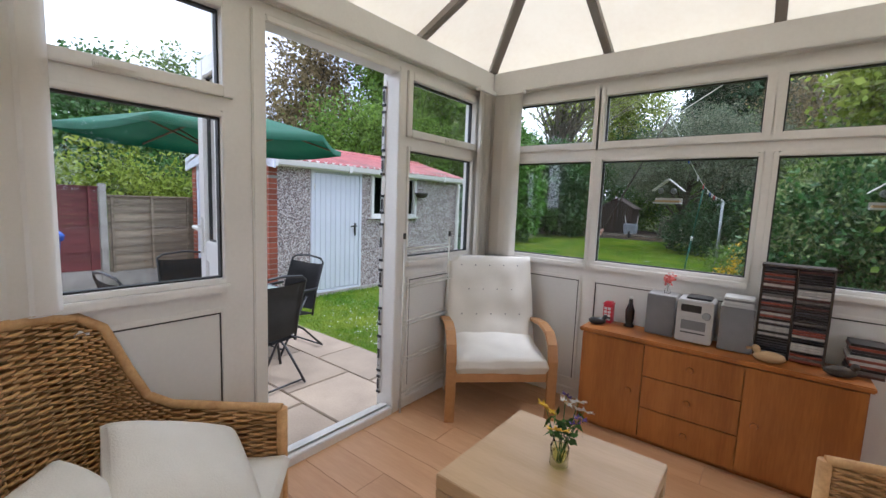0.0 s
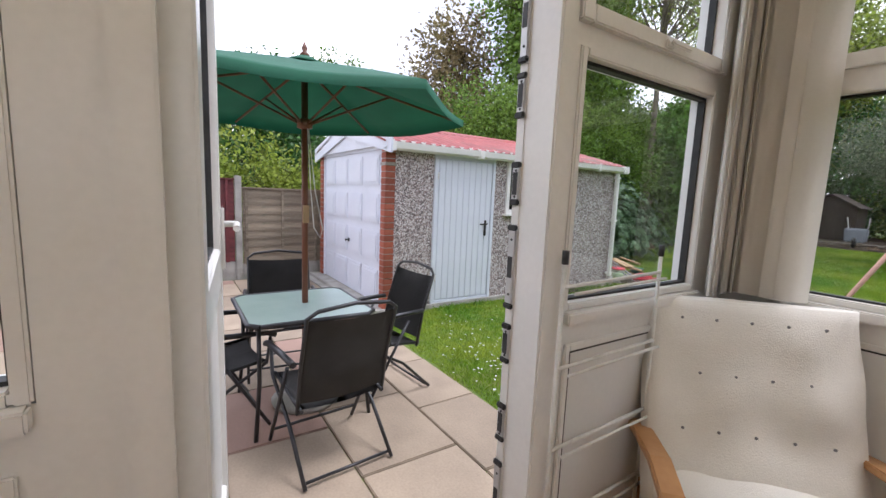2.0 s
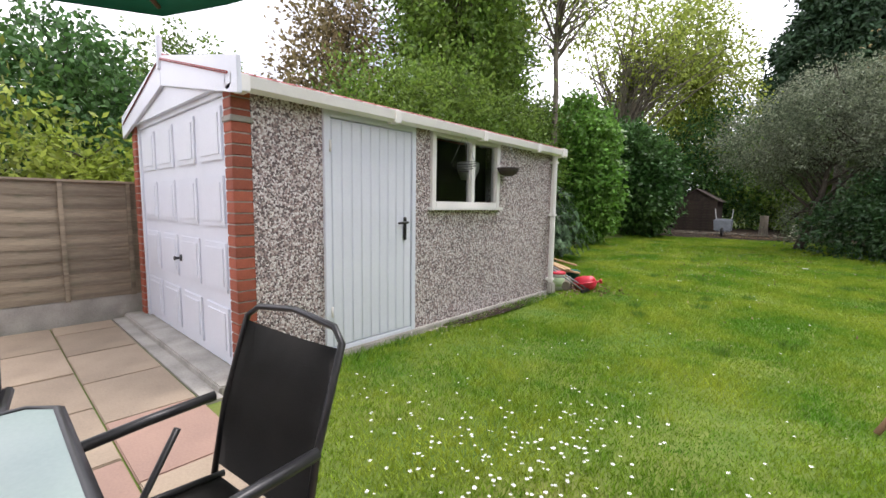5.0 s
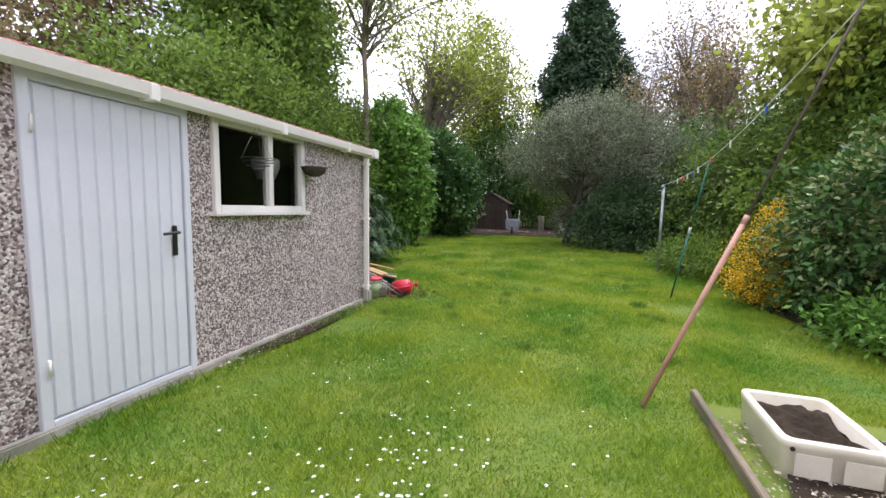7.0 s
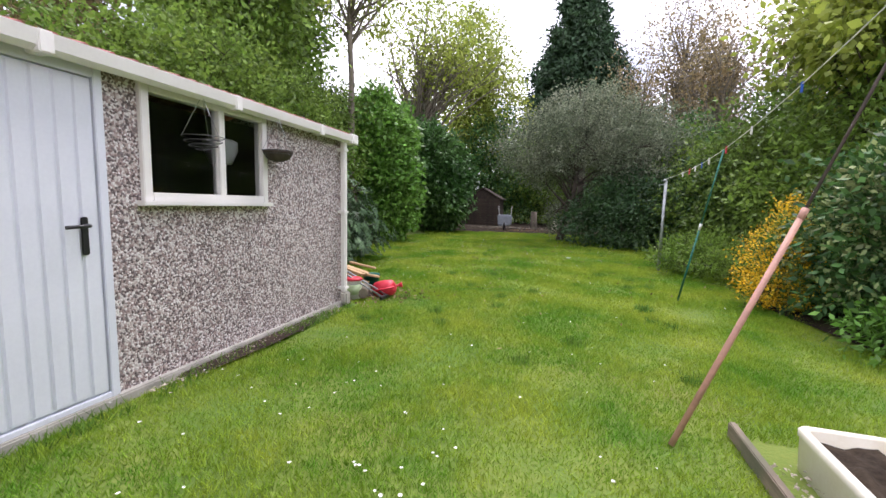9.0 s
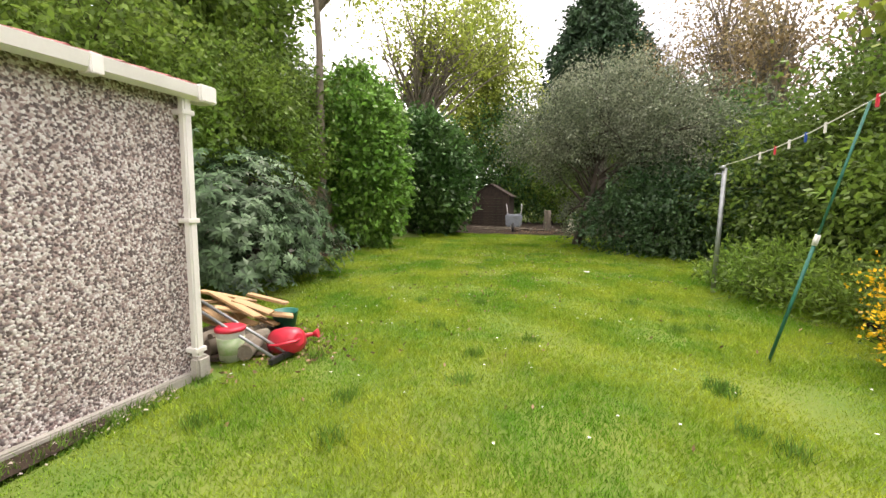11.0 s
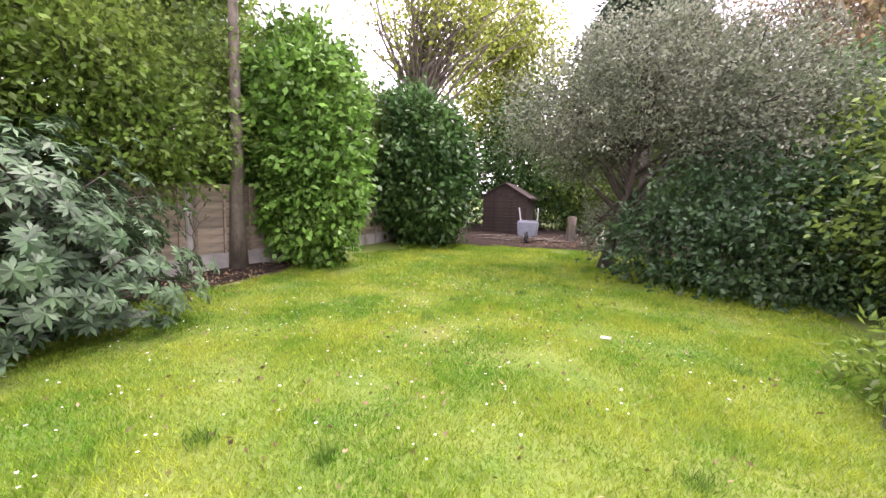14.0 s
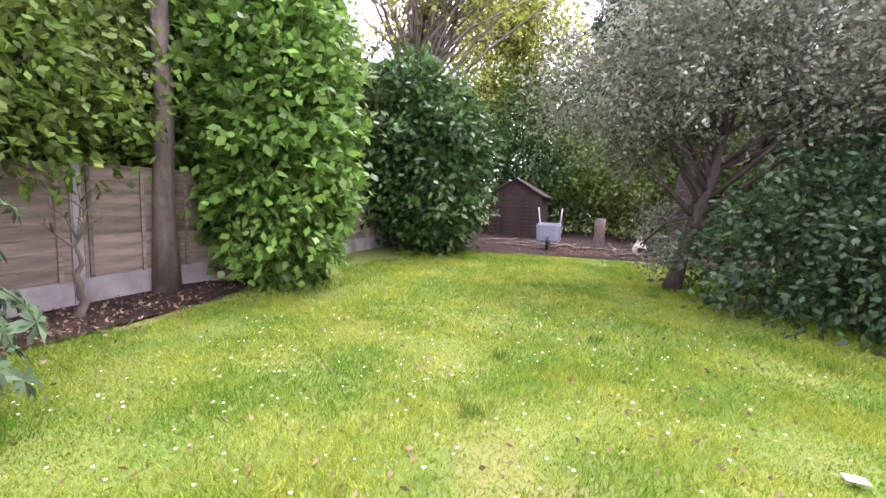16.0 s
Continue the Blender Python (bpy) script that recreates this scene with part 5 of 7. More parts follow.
def umbrella():
    u = thing("parasol", "green canvas parasol on a dark wooden pole", "parasol", pose(1.762, -2.14, 0))
    part("base", lathe([(0.22, 0), (0.23, 0.03), (0.2, 0.06), (0.05, 0.09), (0.035, 0.3), (0.03, 0.3)], 20), CONCRETE, u)
    part("pole", tube([(0, 0, 0.05), (0, 0, 2.36)], 0.021, 12), DARK_WOOD, u)
    part("hub", lathe([(0.025, 1.9), (0.05, 1.91), (0.05, 1.96), (0.025, 1.97)], 12), DARK_WOOD, u)
    part("finial", lathe([(0.03, 2.36), (0.033, 2.375), (0.014, 2.39), (0.02, 2.415), (0.004, 2.45)], 12), DARK_WOOD, u)
    R, z_rim, z_top, n = 1.12, 2.06, 2.34, 6
    bm = bmesh.new()
    grid = []
    for r in range(9):
        f = r / 8
        row = []
        for k in range(n * 6):
            a = 2 * math.pi * (k / (n * 6)) + radians(75)
            q = (k % 6) / 6
            sector = math.cos(math.pi / n) / math.cos((q - 0.5) * 2 * math.pi / n)
            rad = R * f * sector
            sag = -0.035 * math.sin(math.pi * q) * f
            row.append(bm.verts.new((rad * math.cos(a), rad * math.sin(a), z_top + (z_rim - z_top) * f ** 1.08 + sag)))
        grid.append(row)
    low = [bm.verts.new(v.co + Vector((0, 0, -0.045))) for v in grid[-1]]
    grid.append(low)
    for a, b in zip(grid[1:], grid[2:]):
        for k in range(n * 6):
            bm.faces.new((a[k], b[k], b[(k + 1) % (n * 6)], a[(k + 1) % (n * 6)])).smooth = True
    for k in range(n * 6):
        bm.faces.new((grid[0][k], grid[1][k], grid[1][(k + 1) % (n * 6)]))
    bmesh.ops.remove_doubles(bm, verts=grid[0], dist=0.001)
    canopy = part("canopy", bm, GREEN_CLOTH, u)
    part("vent", lathe([(0.17, 2.3), (0.1, 2.335), (0.04, 2.362), (0.02, 2.365)], 16), GREEN_CLOTH, canopy)
    for k in range(n):
        a = 2 * math.pi * k / n + radians(75)
        c, s = math.cos(a), math.sin(a)
        rib = part("rib", tube([(0.04 * c, 0.04 * s, 2.29), (R * 0.98 * c, R * 0.98 * s, z_rim - 0.02)], 0.009, 6), DARK_WOOD, u)
        part("strut", tube([(0.045 * c, 0.045 * s, 1.94), (R * 0.5 * c, R * 0.5 * s, 2.165)], 0.008, 6), DARK_WOOD, rib)
    part("cord", tube([(0.03, 0.01, 1.92), (0.035, 0.03, 1.5), (0.04, 0.05, 1.25), (0.05, 0.09, 1.18), (0.04, 0.11, 1.24), (0.03, 0.06, 1.5), (0.02, 0.02, 1.9)], 0.004, 6), LINE_WHITE, u)
    part("peg", boxes([(0.018, -0.02, 1.28, 0.034, 0.02, 1.4)], 0.003), SAWN, u)


umbrella()


def sling_chair():
    """A folding armchair with a sling seat and back; it faces local +y."""
    c = thing("folding_chair", "black steel folding chair with charcoal sling fabric", "chair", pose(0, 0, 0), "chairs round the patio table")
    for s in (-1, 1):
        x = 0.265 * s
        part("back_leg", tube([(x, 0.25, 0.01), (x, 0.1, 0.27), (x, -0.08, 0.58)], 0.011, 8), BLACK_METAL, c)
        part("front_leg", tube([(x * 0.94, -0.3, 0.01), (x * 0.94, -0.05, 0.25), (x * 0.94, 0.24, 0.42), (x * 0.94, 0.27, 0.62)], 0.011, 8), BLACK_METAL, c)
        part("armrest", tube([(x * 1.03, -0.2, 0.64), (x * 1.03, 0.0, 0.635), (x * 1.03, 0.24, 0.62), (x * 1.03, 0.29, 0.6)], 0.017, 8), BLACK_METAL, c)
        part("seat_rail", tube([(x * 0.88, -0.2, 0.38), (x * 0.88, 0.24, 0.43)], 0.011, 8), BLACK_METAL, c)
    up = [(0.245 * s, y, z) for s, y, z in ((-1, -0.17, 0.36), (-1, -0.22, 0.62), (-1, -0.31, 0.9), (-0.8, -0.325, 0.935), (0, -0.33, 0.955), (0.8, -0.325, 0.935), (1, -0.31, 0.9), (1, -0.22, 0.62), (1, -0.17, 0.36))]
    part("back_frame", tube(up, 0.011, 8), BLACK_METAL, c)
    part("stretcher", tube([(-0.26, 0.2, 0.1), (0.26, 0.2, 0.1)], 0.009, 8), BLACK_METAL, c)
    part("stretcher", tube([(-0.25, -0.27, 0.03), (0.25, -0.27, 0.03)], 0.009, 8), BLACK_METAL, c)
    def sling(rows, half):
        bm = bmesh.new()
        g = [[bm.verts.new((half * (k / 5 - 1), y - 0.012 * math.sin(math.pi * k / 10), z - 0.012 * math.sin(math.pi * k / 10))) for k in range(11)] for y, z in rows]
        for a, b in zip(g, g[1:]):
            for k in range(10):
                bm.faces.new((a[k], a[k + 1], b[k + 1], b[k])).smooth = True
        bmesh.ops.solidify(bm, geom=bm.faces[:], thickness=0.004)
        return bm
    part("seat", sling([(-0.18, 0.385), (-0.05, 0.385), (0.1, 0.4), (0.24, 0.43)], 0.235), MESH_CLOTH, c)
    part("backrest", sling([(-0.185, 0.42), (-0.215, 0.6), (-0.26, 0.75), (-0.305, 0.885)], 0.245), MESH_CLOTH, c)
    return c


ch = sling_chair()
ch.matrix_basis = pose(2.4, -2.17, 0, 0, 0, 95)
copy_thing(ch, pose(1.79, -1.57, 0, 0, 0, 186))
copy_thing(ch, pose(1.13, -2.16, 0, 0, 0, -97))
copy_thing(ch, pose(1.76, -2.7, 0, 0, 0, 6))


def wheelie_bin(m, material, label, lid_mat=None):
    """A two-wheeled refuse bin; its front faces local +x."""
    b = thing("wheelie_bin", label, "bin", m, "bins beside the fence")
    bm = prism([(-0.2, 0.04), (0.19, 0.02), (0.27, 0.93), (-0.27, 0.93)], "y", -0.2, 0.2)
    for v in bm.verts:
        v.co.y *= 1.0 + 0.22 * max(0, v.co.z)
    bmesh.ops.bevel(bm, geom=bm.edges[:], offset=0.02, segments=2, affect="EDGES")
    part("body", bm, material, b)
    part("rim", boxes([(-0.29, -0.265, 0.9, 0.295, 0.265, 0.945)], 0.012), material, b)
    lid = part("lid", prism([(-0.31, 0.945), (0.31, 0.945), (0.3, 0.985), (0.1, 1.03), (-0.2, 1.04), (-0.31, 1.0)], "y", -0.275, 0.275, 0.014), lid_mat or material, b)
    part("lid_handle", boxes([(-0.35, -0.2, 0.96, -0.31, 0.2, 0.99)], 0.008), lid_mat or material, lid)
    for s in (-1, 1):
        w = part("wheel", lathe([(0.1, -0.025), (0.1, 0.025), (0.04, 0.03), (0.04, -0.03)], 18, pose(-0.24, s * 0.26, 0.1, 90)), BLACK_METAL, b)
    part("axle", tube([(-0.24, -0.24, 0.1), (-0.24, 0.24, 0.1)], 0.012, 8), STEEL, b)
    part("label_sticker", boxes([(0.235, -0.08, 0.66, 0.2565, 0.07, 0.8)]), PAPER, b)
    part("stripe", boxes([(0.225, -0.07, 0.6, 0.2515, 0.06, 0.63)]), PAPER, b)


wheelie_bin(pose(-1.68, -3.0, 0, 0, 0, 8), BLUE_PLASTIC, "blue wheelie bin standing by the red fence")
wheelie_bin(pose(-1.6, -3.68, 0, 0, 0, 4), GREEN_PLASTIC, "dark green wheelie bin with a white sticker")
wheelie_bin(pose(-1.5, -4.4, 0, 0, 0, -3), BROWN_PLASTIC, "brown wheelie bin standing by the fence")


# ---- laundry line ----
post = thing("washing_line_post", "galvanised steel washing line post in the border", "post", pose(4.62, 8.6, gz(4.62, 8.6)))
part("pole", tube([(0, 0, -0.1), (0.02, 0, 1.83)], 0.032, 10), STEEL, post)
part("cap", lathe([(0.036, 1.81), (0.036, 1.85), (0.01, 1.87)], 12), STEEL, post)
part("hook", tube([(0, 0, 1.75), (-0.09, 0.02, 1.75), (-0.1, 0.02, 1.66)], 0.008, 6), STEEL, post)
POST_TOP = Vector((4.63, 8.58, 1.9))
PROP_TOP = Vector((4.56, 2.0, 2.72))
HOOK = Vector((5.9, -0.8, 2.7))
ln = thing("washing_line", "white washing line strung across the lawn with pegs", "washing line")
line_pts = [POST_TOP.lerp(PROP_TOP, k / 8) + Vector((0, 0, -0.25 * math.sin(math.pi * k / 8))) for k in range(9)] + [PROP_TOP.lerp(HOOK, k / 4) for k in range(1, 5)]
part("cord", tube(line_pts, 0.005, 6), LINE_WHITE, ln)
for k, t in enumerate((1.6, 2.1, 2.5, 2.9, 3.3, 4.1, 5.0, 6.2)):
    i = int(t)
    q = line_pts[i].lerp(line_pts[i + 1], t - i)
    part("peg", boxes([(q.x - 0.008, q.y - 0.012, q.z - 0.07, q.x + 0.008, q.y + 0.012, q.z + 0.02)], 0.003), (LINE_WHITE, RED_PLASTIC, LINE_WHITE, BLUE_PLASTIC)[k % 4], ln)
pr = thing("clothes_prop", "long pinkish clothes prop leaning into the washing line", "prop")
mid = Vector((3.315, 1.55, 0)).lerp(PROP_TOP, 0.47)
part("lower_tube", tube([(3.315, 1.55, -0.01), mid], 0.017, 8), PROP_POLE, pr)
part("upper_tube", tube([mid, PROP_TOP + Vector((0, 0, 0.05))], 0.009, 8), BARK_DARK, pr, "thinner grey upper tube")
part("collar", tube([mid - (PROP_TOP - mid) * 0.02, mid + (PROP_TOP - mid) * 0.02], 0.019, 8), PROP_POLE, pr)
gp = thing("clothes_prop", "green clothes prop leaning into the washing line", "prop")
gtop = line_pts[4]
gfoot = Vector((4.305, 5.68, -0.02))
part("lower_tube", tube([gfoot, gfoot.lerp(gtop, 0.52)], 0.014, 8), GREEN_POLE, gp)
part("upper_tube", tube([gfoot.lerp(gtop, 0.52), gtop], 0.01, 8), GREEN_POLE, gp)
part("collar", tube([gfoot.lerp(gtop, 0.5), gfoot.lerp(gtop, 0.54)], 0.02, 8), PAPER, gp)


# ---- sink planter and edging ----
def planter():
    s = thing("sink_planter", "old cream glazed sink filled with dark soil on bricks", "planter", pose(4.1, 1.24, -0.14, 0, 0, -2))
    W, D, H, t = 0.46, 0.66, 0.25, 0.04
    x, y = W / 2, D / 2
    def loop(hx, hy, rad, z):
        out = []
        for cx, cy, a0 in ((1, 1, 0), (-1, 1, 90), (-1, -1, 180), (1, -1, 270)):
            for k in range(5):
                a = radians(a0 + 22.5 * k)
                out.append((cx * (hx - rad) + rad * math.cos(a), cy * (hy - rad) + rad * math.sin(a), z))
        return out
    top = 0.09 + H
    bm = bmesh.new()
    rings = [[bm.verts.new(q) for q in loop(*row)] for row in ((x - 0.03, y - 0.03, 0.05, 0.09), (x - 0.012, y - 0.012, 0.05, 0.11), (x - 0.006, y - 0.006, 0.05, top - 0.05), (x, y, 0.05, top - 0.04), (x, y, 0.05, top - 0.01), (x - 0.01, y - 0.01, 0.045, top), (x - t + 0.008, y - t + 0.008, 0.04, top), (x - t, y - t, 0.035, top - 0.012), (x - t - 0.01, y - t - 0.01, 0.03, 0.14))]
    for u, v in zip(rings, rings[1:]):
        for k in range(20):
            bm.faces.new((u[k], u[(k + 1) % 20], v[(k + 1) % 20], v[k])).smooth = True
    bm.faces.new(rings[0][::-1])
    bm.faces.new(rings[-1])
    part("basin", bm, CERAMIC, s)
    for xx in (-0.1, 0.1):
        part("panel_recess", boxes([(xx - 0.075, -y - 0.006, 0.16, xx + 0.075, -y - 0.001, 0.28)], 0.002), CERAMIC, s)
    soil = cushion(W - 2 * t - 0.01, D - 2 * t - 0.01, 0.1, 0.2, 18, 0.05, 3)
    soil.transform(Matrix.Translation((0, 0, 0.19)))
    part("soil", soil, SOIL, s, "crumbly dark potting soil")
    for xx, yy in ((-0.19, -0.33), (0.19, -0.33)):
        part("bolt_hole", lathe([(0.012, 0), (0.012, 0.004)], 10, pose(xx, yy - 0.008, 0.3, 90)), BLACK_METAL, s)
    for yy in (-0.2, 0.2):
        part("support_brick", boxes([(-0.16, yy - 0.05, -0.03, 0.16, yy + 0.05, 0.088)], 0.006), BRICK, s)


planter()
eb = tagged(part("edging_board", boxes([(3.66, 0.3, -0.02, 3.7, 1.78, 0.07)], 0.005), FENCE_GREY), "weathered timber edging board beside the lawn", "edging")
gravel = []
for _ in range(2600):
    x, y = random.uniform(3.72, 4.9), random.uniform(-0.75, 1.5)
    r = random.uniform(0.008, 0.02)
    c = np.array([x, y, 0.015])
    o = RNG.normal(size=(4, 3))
    o /= np.linalg.norm(o, axis=1, keepdims=True)
    o = c + o * r * np.array([1, 1, 0.6])
    for a, b, d in ((0, 1, 2), (0, 2, 3), (0, 3, 1), (1, 3, 2)):
        gravel += [o[a], o[b], o[d]]
for _ in range(700):
    x, y, r = 0.06 + abs(random.gauss(0, 0.07)), random.uniform(1.1, 3.5), random.uniform(0.006, 0.018)
    o = RNG.normal(size=(4, 3))
    o /= np.linalg.norm(o, axis=1, keepdims=True)
    o = np.array([x, y, 0.012]) + o * r * np.array([1, 1, 0.6])
    for a, b, d in ((0, 1, 2), (0, 2, 3), (0, 3, 1), (1, 3, 2)):
        gravel += [o[a], o[b], o[d]]
M_GRAVEL = mat("pale_gravel", (0.45, 0.4, 0.33), (0.3, 0.26, 0.2), 10, 0.85, islands=0.4)
tagged(part("gravel", raw_mesh("gravel", np.array(gravel), 3, M_GRAVEL), M_GRAVEL), "loose buff gravel round the sink planter", "gravel", "", "stuff")

# ---- clutter behind the garage ----
def watering_can():
    w = thing("watering_can", "red plastic watering can lying on the grass", "watering can", pose(0.32, 4.4, 0.1, 75, 0, 75))
    part("body", lathe([(0.1, -0.14), (0.115, -0.13), (0.12, 0.0), (0.105, 0.13), (0.06, 0.16), (0.05, 0.165)], 18), RED_PLASTIC, w)
    part("spout", tube([(0.1, 0, -0.08), (0.15, 0, 0.0), (0.2, 0, 0.1)], 0.02, 10, radii=[0.032, 0.022, 0.018]), RED_PLASTIC, w)
    part("rose", lathe([(0.018, 0), (0.04, 0.04), (0.04, 0.05)], 12, pose(0.2, 0, 0.1, 0, 35)), RED_PLASTIC, w)
    part("handle", tube([(0, 0, 0.16), (-0.08, 0, 0.22), (-0.17, 0, 0.12), (-0.16, 0, -0.02), (-0.11, 0, -0.08)], 0.013, 8), RED_PLASTIC, w)


watering_can()


def log_pile():
    me = None
    for k in range(16):
        a = random.uniform(0.25, 0.6)
        x, y = random.uniform(-0.8, -0.2), random.uniform(4.4, 4.85)
        z = 0.15 + 0.014 * k
        pl = thing("timber_offcut", "pale split timber offcut in a heap by the garage", "timber", pose(x, y, z, random.uniform(-12, 12), random.uniform(4, 18), random.uniform(-15, 45)), "heap of timber offcuts")
        if me is None:
            me = [boxes([(-L / 2, -0.05, -0.012, L / 2, 0.05, 0.012)], 0.003) for L in (0.5, 0.7, 0.4)]
        j = k % 3
        me[j] = part("plank", me[j], SAWN, pl).data
    for k in range(9):
        x, y = -0.45 + 0.13 * (k % 5), 4.25 + 0.14 * (k // 5) + 0.1 * (k % 2)
        lg = thing("log", "short brown log under the timber heap", "log", pose(x, y, 0.07, 90, 0, 25 * math.sin(k * 2)), "logs behind the garage")
        part("bark", lathe([(0.06, -0.17), (0.068, -0.1), (0.064, 0.05), (0.066, 0.17)], 12), BARK, lg)


log_pile()
tub = thing("paint_tub", "white and green tub with a red lid behind the garage", "tub", pose(0.0, 4.1, 0.0))
part("body", lathe([(0.09, 0), (0.11, 0.24), (0.115, 0.25)], 18), PAPER, tub)
part("lid", lathe([(0.12, 0.25), (0.12, 0.275), (0.1, 0.285)], 18), RED_PLASTIC, tub)
part("label_band", lathe([(0.0965, 0.06), (0.1095, 0.2)], 18), mat("pale_green_label", (0.35, 0.5, 0.25), (0.5, 0.55, 0.4), 20, 0.6), tub)
for k, (a, b) in enumerate((((-0.32, 4.12, 0.46), (0.4, 4.3, 0.03)), ((-0.26, 4.0, 0.44), (0.4, 4.16, 0.03)))):
    rk = thing("garden_tool", "grey metal handled garden tool leaning on the heap", "tool")
    part("handle", tube([a, b], 0.013, 8), STEEL, rk)
    part("head", boxes([(b[0] - 0.02, b[1] - 0.07, 0.0, b[0] + 0.02, b[1] + 0.07, 0.05)], 0.006), BLACK_METAL, rk)
sc = thing("plastic_scoop", "teal plastic tub beside the timber heap", "tub", pose(-0.15, 4.95, 0.02))
part("body", lathe([(0.1, 0), (0.13, 0.16), (0.135, 0.17), (0.12, 0.165), (0.09, 0.02)], 18), mat("teal_plastic", (0.01, 0.16, 0.12), (0.01, 0.12, 0.09), 8, 0.4), sc)

# ---- far end of the garden ----
def wheelbarrow():
    w = thing("wheelbarrow", "grey wheelbarrow stood up on its nose", "wheelbarrow", pose(0.05, 18.5, gz(0.05, 18.5)))
    bm = prism([(-0.3, 0.2), (0.3, 0.2), (0.34, 0.72), (-0.34, 0.72)], "y", -0.14, 0.12)
    bmesh.ops.bevel(bm, geom=bm.edges[:], offset=0.05, segments=3, affect="EDGES")
    part("tray", bm, GREY_TUB, w)
    part("wheel", lathe([(0.17, -0.04), (0.19, 0), (0.17, 0.04), (0.05, 0.04), (0.05, -0.04)], 20, pose(0, -0.14, 0.19, 0, 90)), BLACK_METAL, w)
    for s in (-1, 1):
        part("handle", tube([(s * 0.08, -0.14, 0.2), (s * 0.22, 0.12, 0.5), (s * 0.28, 0.1, 0.8), (s * 0.31, 0.0, 1.12)], 0.017, 8), PAPER, w)
        part("leg", tube([(s * 0.2, 0.12, 0.75), (s * 0.22, 0.3, 0.55), (s * 0.2, 0.14, 0.35)], 0.013, 8), BLACK_METAL, w)


wheelbarrow()


def shed():
    s = thing("shed", "small dark weathered timber shed at the garden's end", "shed", pose(-1.55, 21.4, gz(-1.5, 21.4)))
    me = None
    for k in range(11):
        bm = boxes([(-0.9, -0.012, 0, 0.9, 0.012, 0.125)], 0.003) if me is None else me
        me = part("board", bm, SHED_WOOD, s, at=pose(0, 0, 0.05 + 0.128 * k, 4)).data
    part("gable", prism([(-0.9, 1.45), (0.9, 1.45), (0, 1.98)], "y", -0.02, 0.02), SHED_WOOD, s)
    part("side_wall", boxes([(-0.9, 0.02, 0, -0.87, 1.5, 1.45)]), SHED_WOOD, s)
    part("side_wall", boxes([(0.87, 0.02, 0, 0.9, 1.5, 1.45)]), SHED_WOOD, s)
    for a in (-1, 1):
        part("roof", prism([(a * 1.02, 1.4), (0, 2.0), (0, 2.04), (a * 1.02, 1.44)], "y", -0.12, 1.6), SHED_WOOD, s)


shed()
stump = thing("tree_stump", "sawn grey-brown tree stump at the lawn's end", "stump", pose(1.3, 19.5, gz(1.55, 19.4)))
part("trunk", lathe([(0.2, -0.05), (0.16, 0.15), (0.14, 0.5), (0.145, 0.85), (0.13, 0.86)], 14), BARK, stump)
chim = thing("chiminea", "small pale clay chiminea on the soil", "chiminea", pose(2.3, 18.5, gz(2.5, 18.5)))
part("bowl", lathe([(0.1, 0), (0.15, 0.06), (0.17, 0.18), (0.13, 0.3), (0.07, 0.38), (0.065, 0.55), (0.08, 0.57)], 16), CERAMIC, chim)
part("mouth", lathe([(0.07, 0), (0.065, 0.02)], 14, pose(0, -0.155, 0.18, 90)), BLACK_METAL, chim)
pot = thing("plant_pot", "dark blue-grey tub at the back of the garden", "pot", pose(2.75, 19.3, gz(2.75, 19.3)))
part("body", lathe([(0.2, 0), (0.26, 0.45), (0.28, 0.46), (0.28, 0.5), (0.24, 0.49)], 18), SPEAKER, pot)
crate = tagged(part("storage_box", boxes([(2.75, 17.6, gz(2.9, 17.8), 3.35, 18.0, gz(2.9, 17.8) + 0.35)], 0.02), SPEAKER), "dark grey plastic box on the soil", "box")
big = thing("old_tree", "thick brown tree trunk beyond the chiminea", "tree", pose(3.35, 20.4, gz(3.3, 20.4)))
part("trunk", branchwork((0, 0, -0.1), (0.1, 0, 5), 0.3, [(1, 0, 4.5), (-1, 0.2, 4.2)]), BARK_DARK, big)
for k in range(9):
    x, y = -1.6 + 0.45 * k + random.uniform(-0.2, 0.2), 18.6 + random.uniform(-0.4, 1.2)
    br = thing("fallen_branch", "fallen branch lying on the dark soil", "branch", pose(x, y, gz(x, y) + 0.04, 0, 0, random.uniform(0, 180)), "fallen branches")
    part("stem", tube([(-0.6, 0, 0), (-0.1, 0.06, 0.03), (0.5, -0.04, 0.02), (0.9, 0.1, 0.05)], 0.025, 6, radii=[0.03, 0.028, 0.02, 0.01]), BARK, br)
paper = tagged(part("paper_scrap", boxes([(2.78, 9.54, 0.07, 2.88, 9.61, 0.074)], 0.002), PAPER), "scrap of white paper lying on the lawn", "paper")
shr = thing("pruned_shrub", "bare pruned shrub stems beside the fence", "shrub", pose(-3.15, 9.35, gz(-3, 9.35)))
part("stem", branchwork((0, 0, -0.05), (0.05, 0, 0.8), 0.05, [(0.25, 0.1, 1.0), (-0.2, -0.2, 0.95), (0.1, -0.3, 1.15), (0.05, 0.25, 1.25), (-0.15, 0.1, 1.4)]), BARK, shr)

def litter(n, cx, cy, sx, sy):
    """Places for dead leaves strewn over bare soil."""
    p = np.column_stack([RNG.normal(cx, sx, n), RNG.normal(cy, sy, n)])
    return np.column_stack([p, [gz(x, y) + 0.012 for x, y in p]])


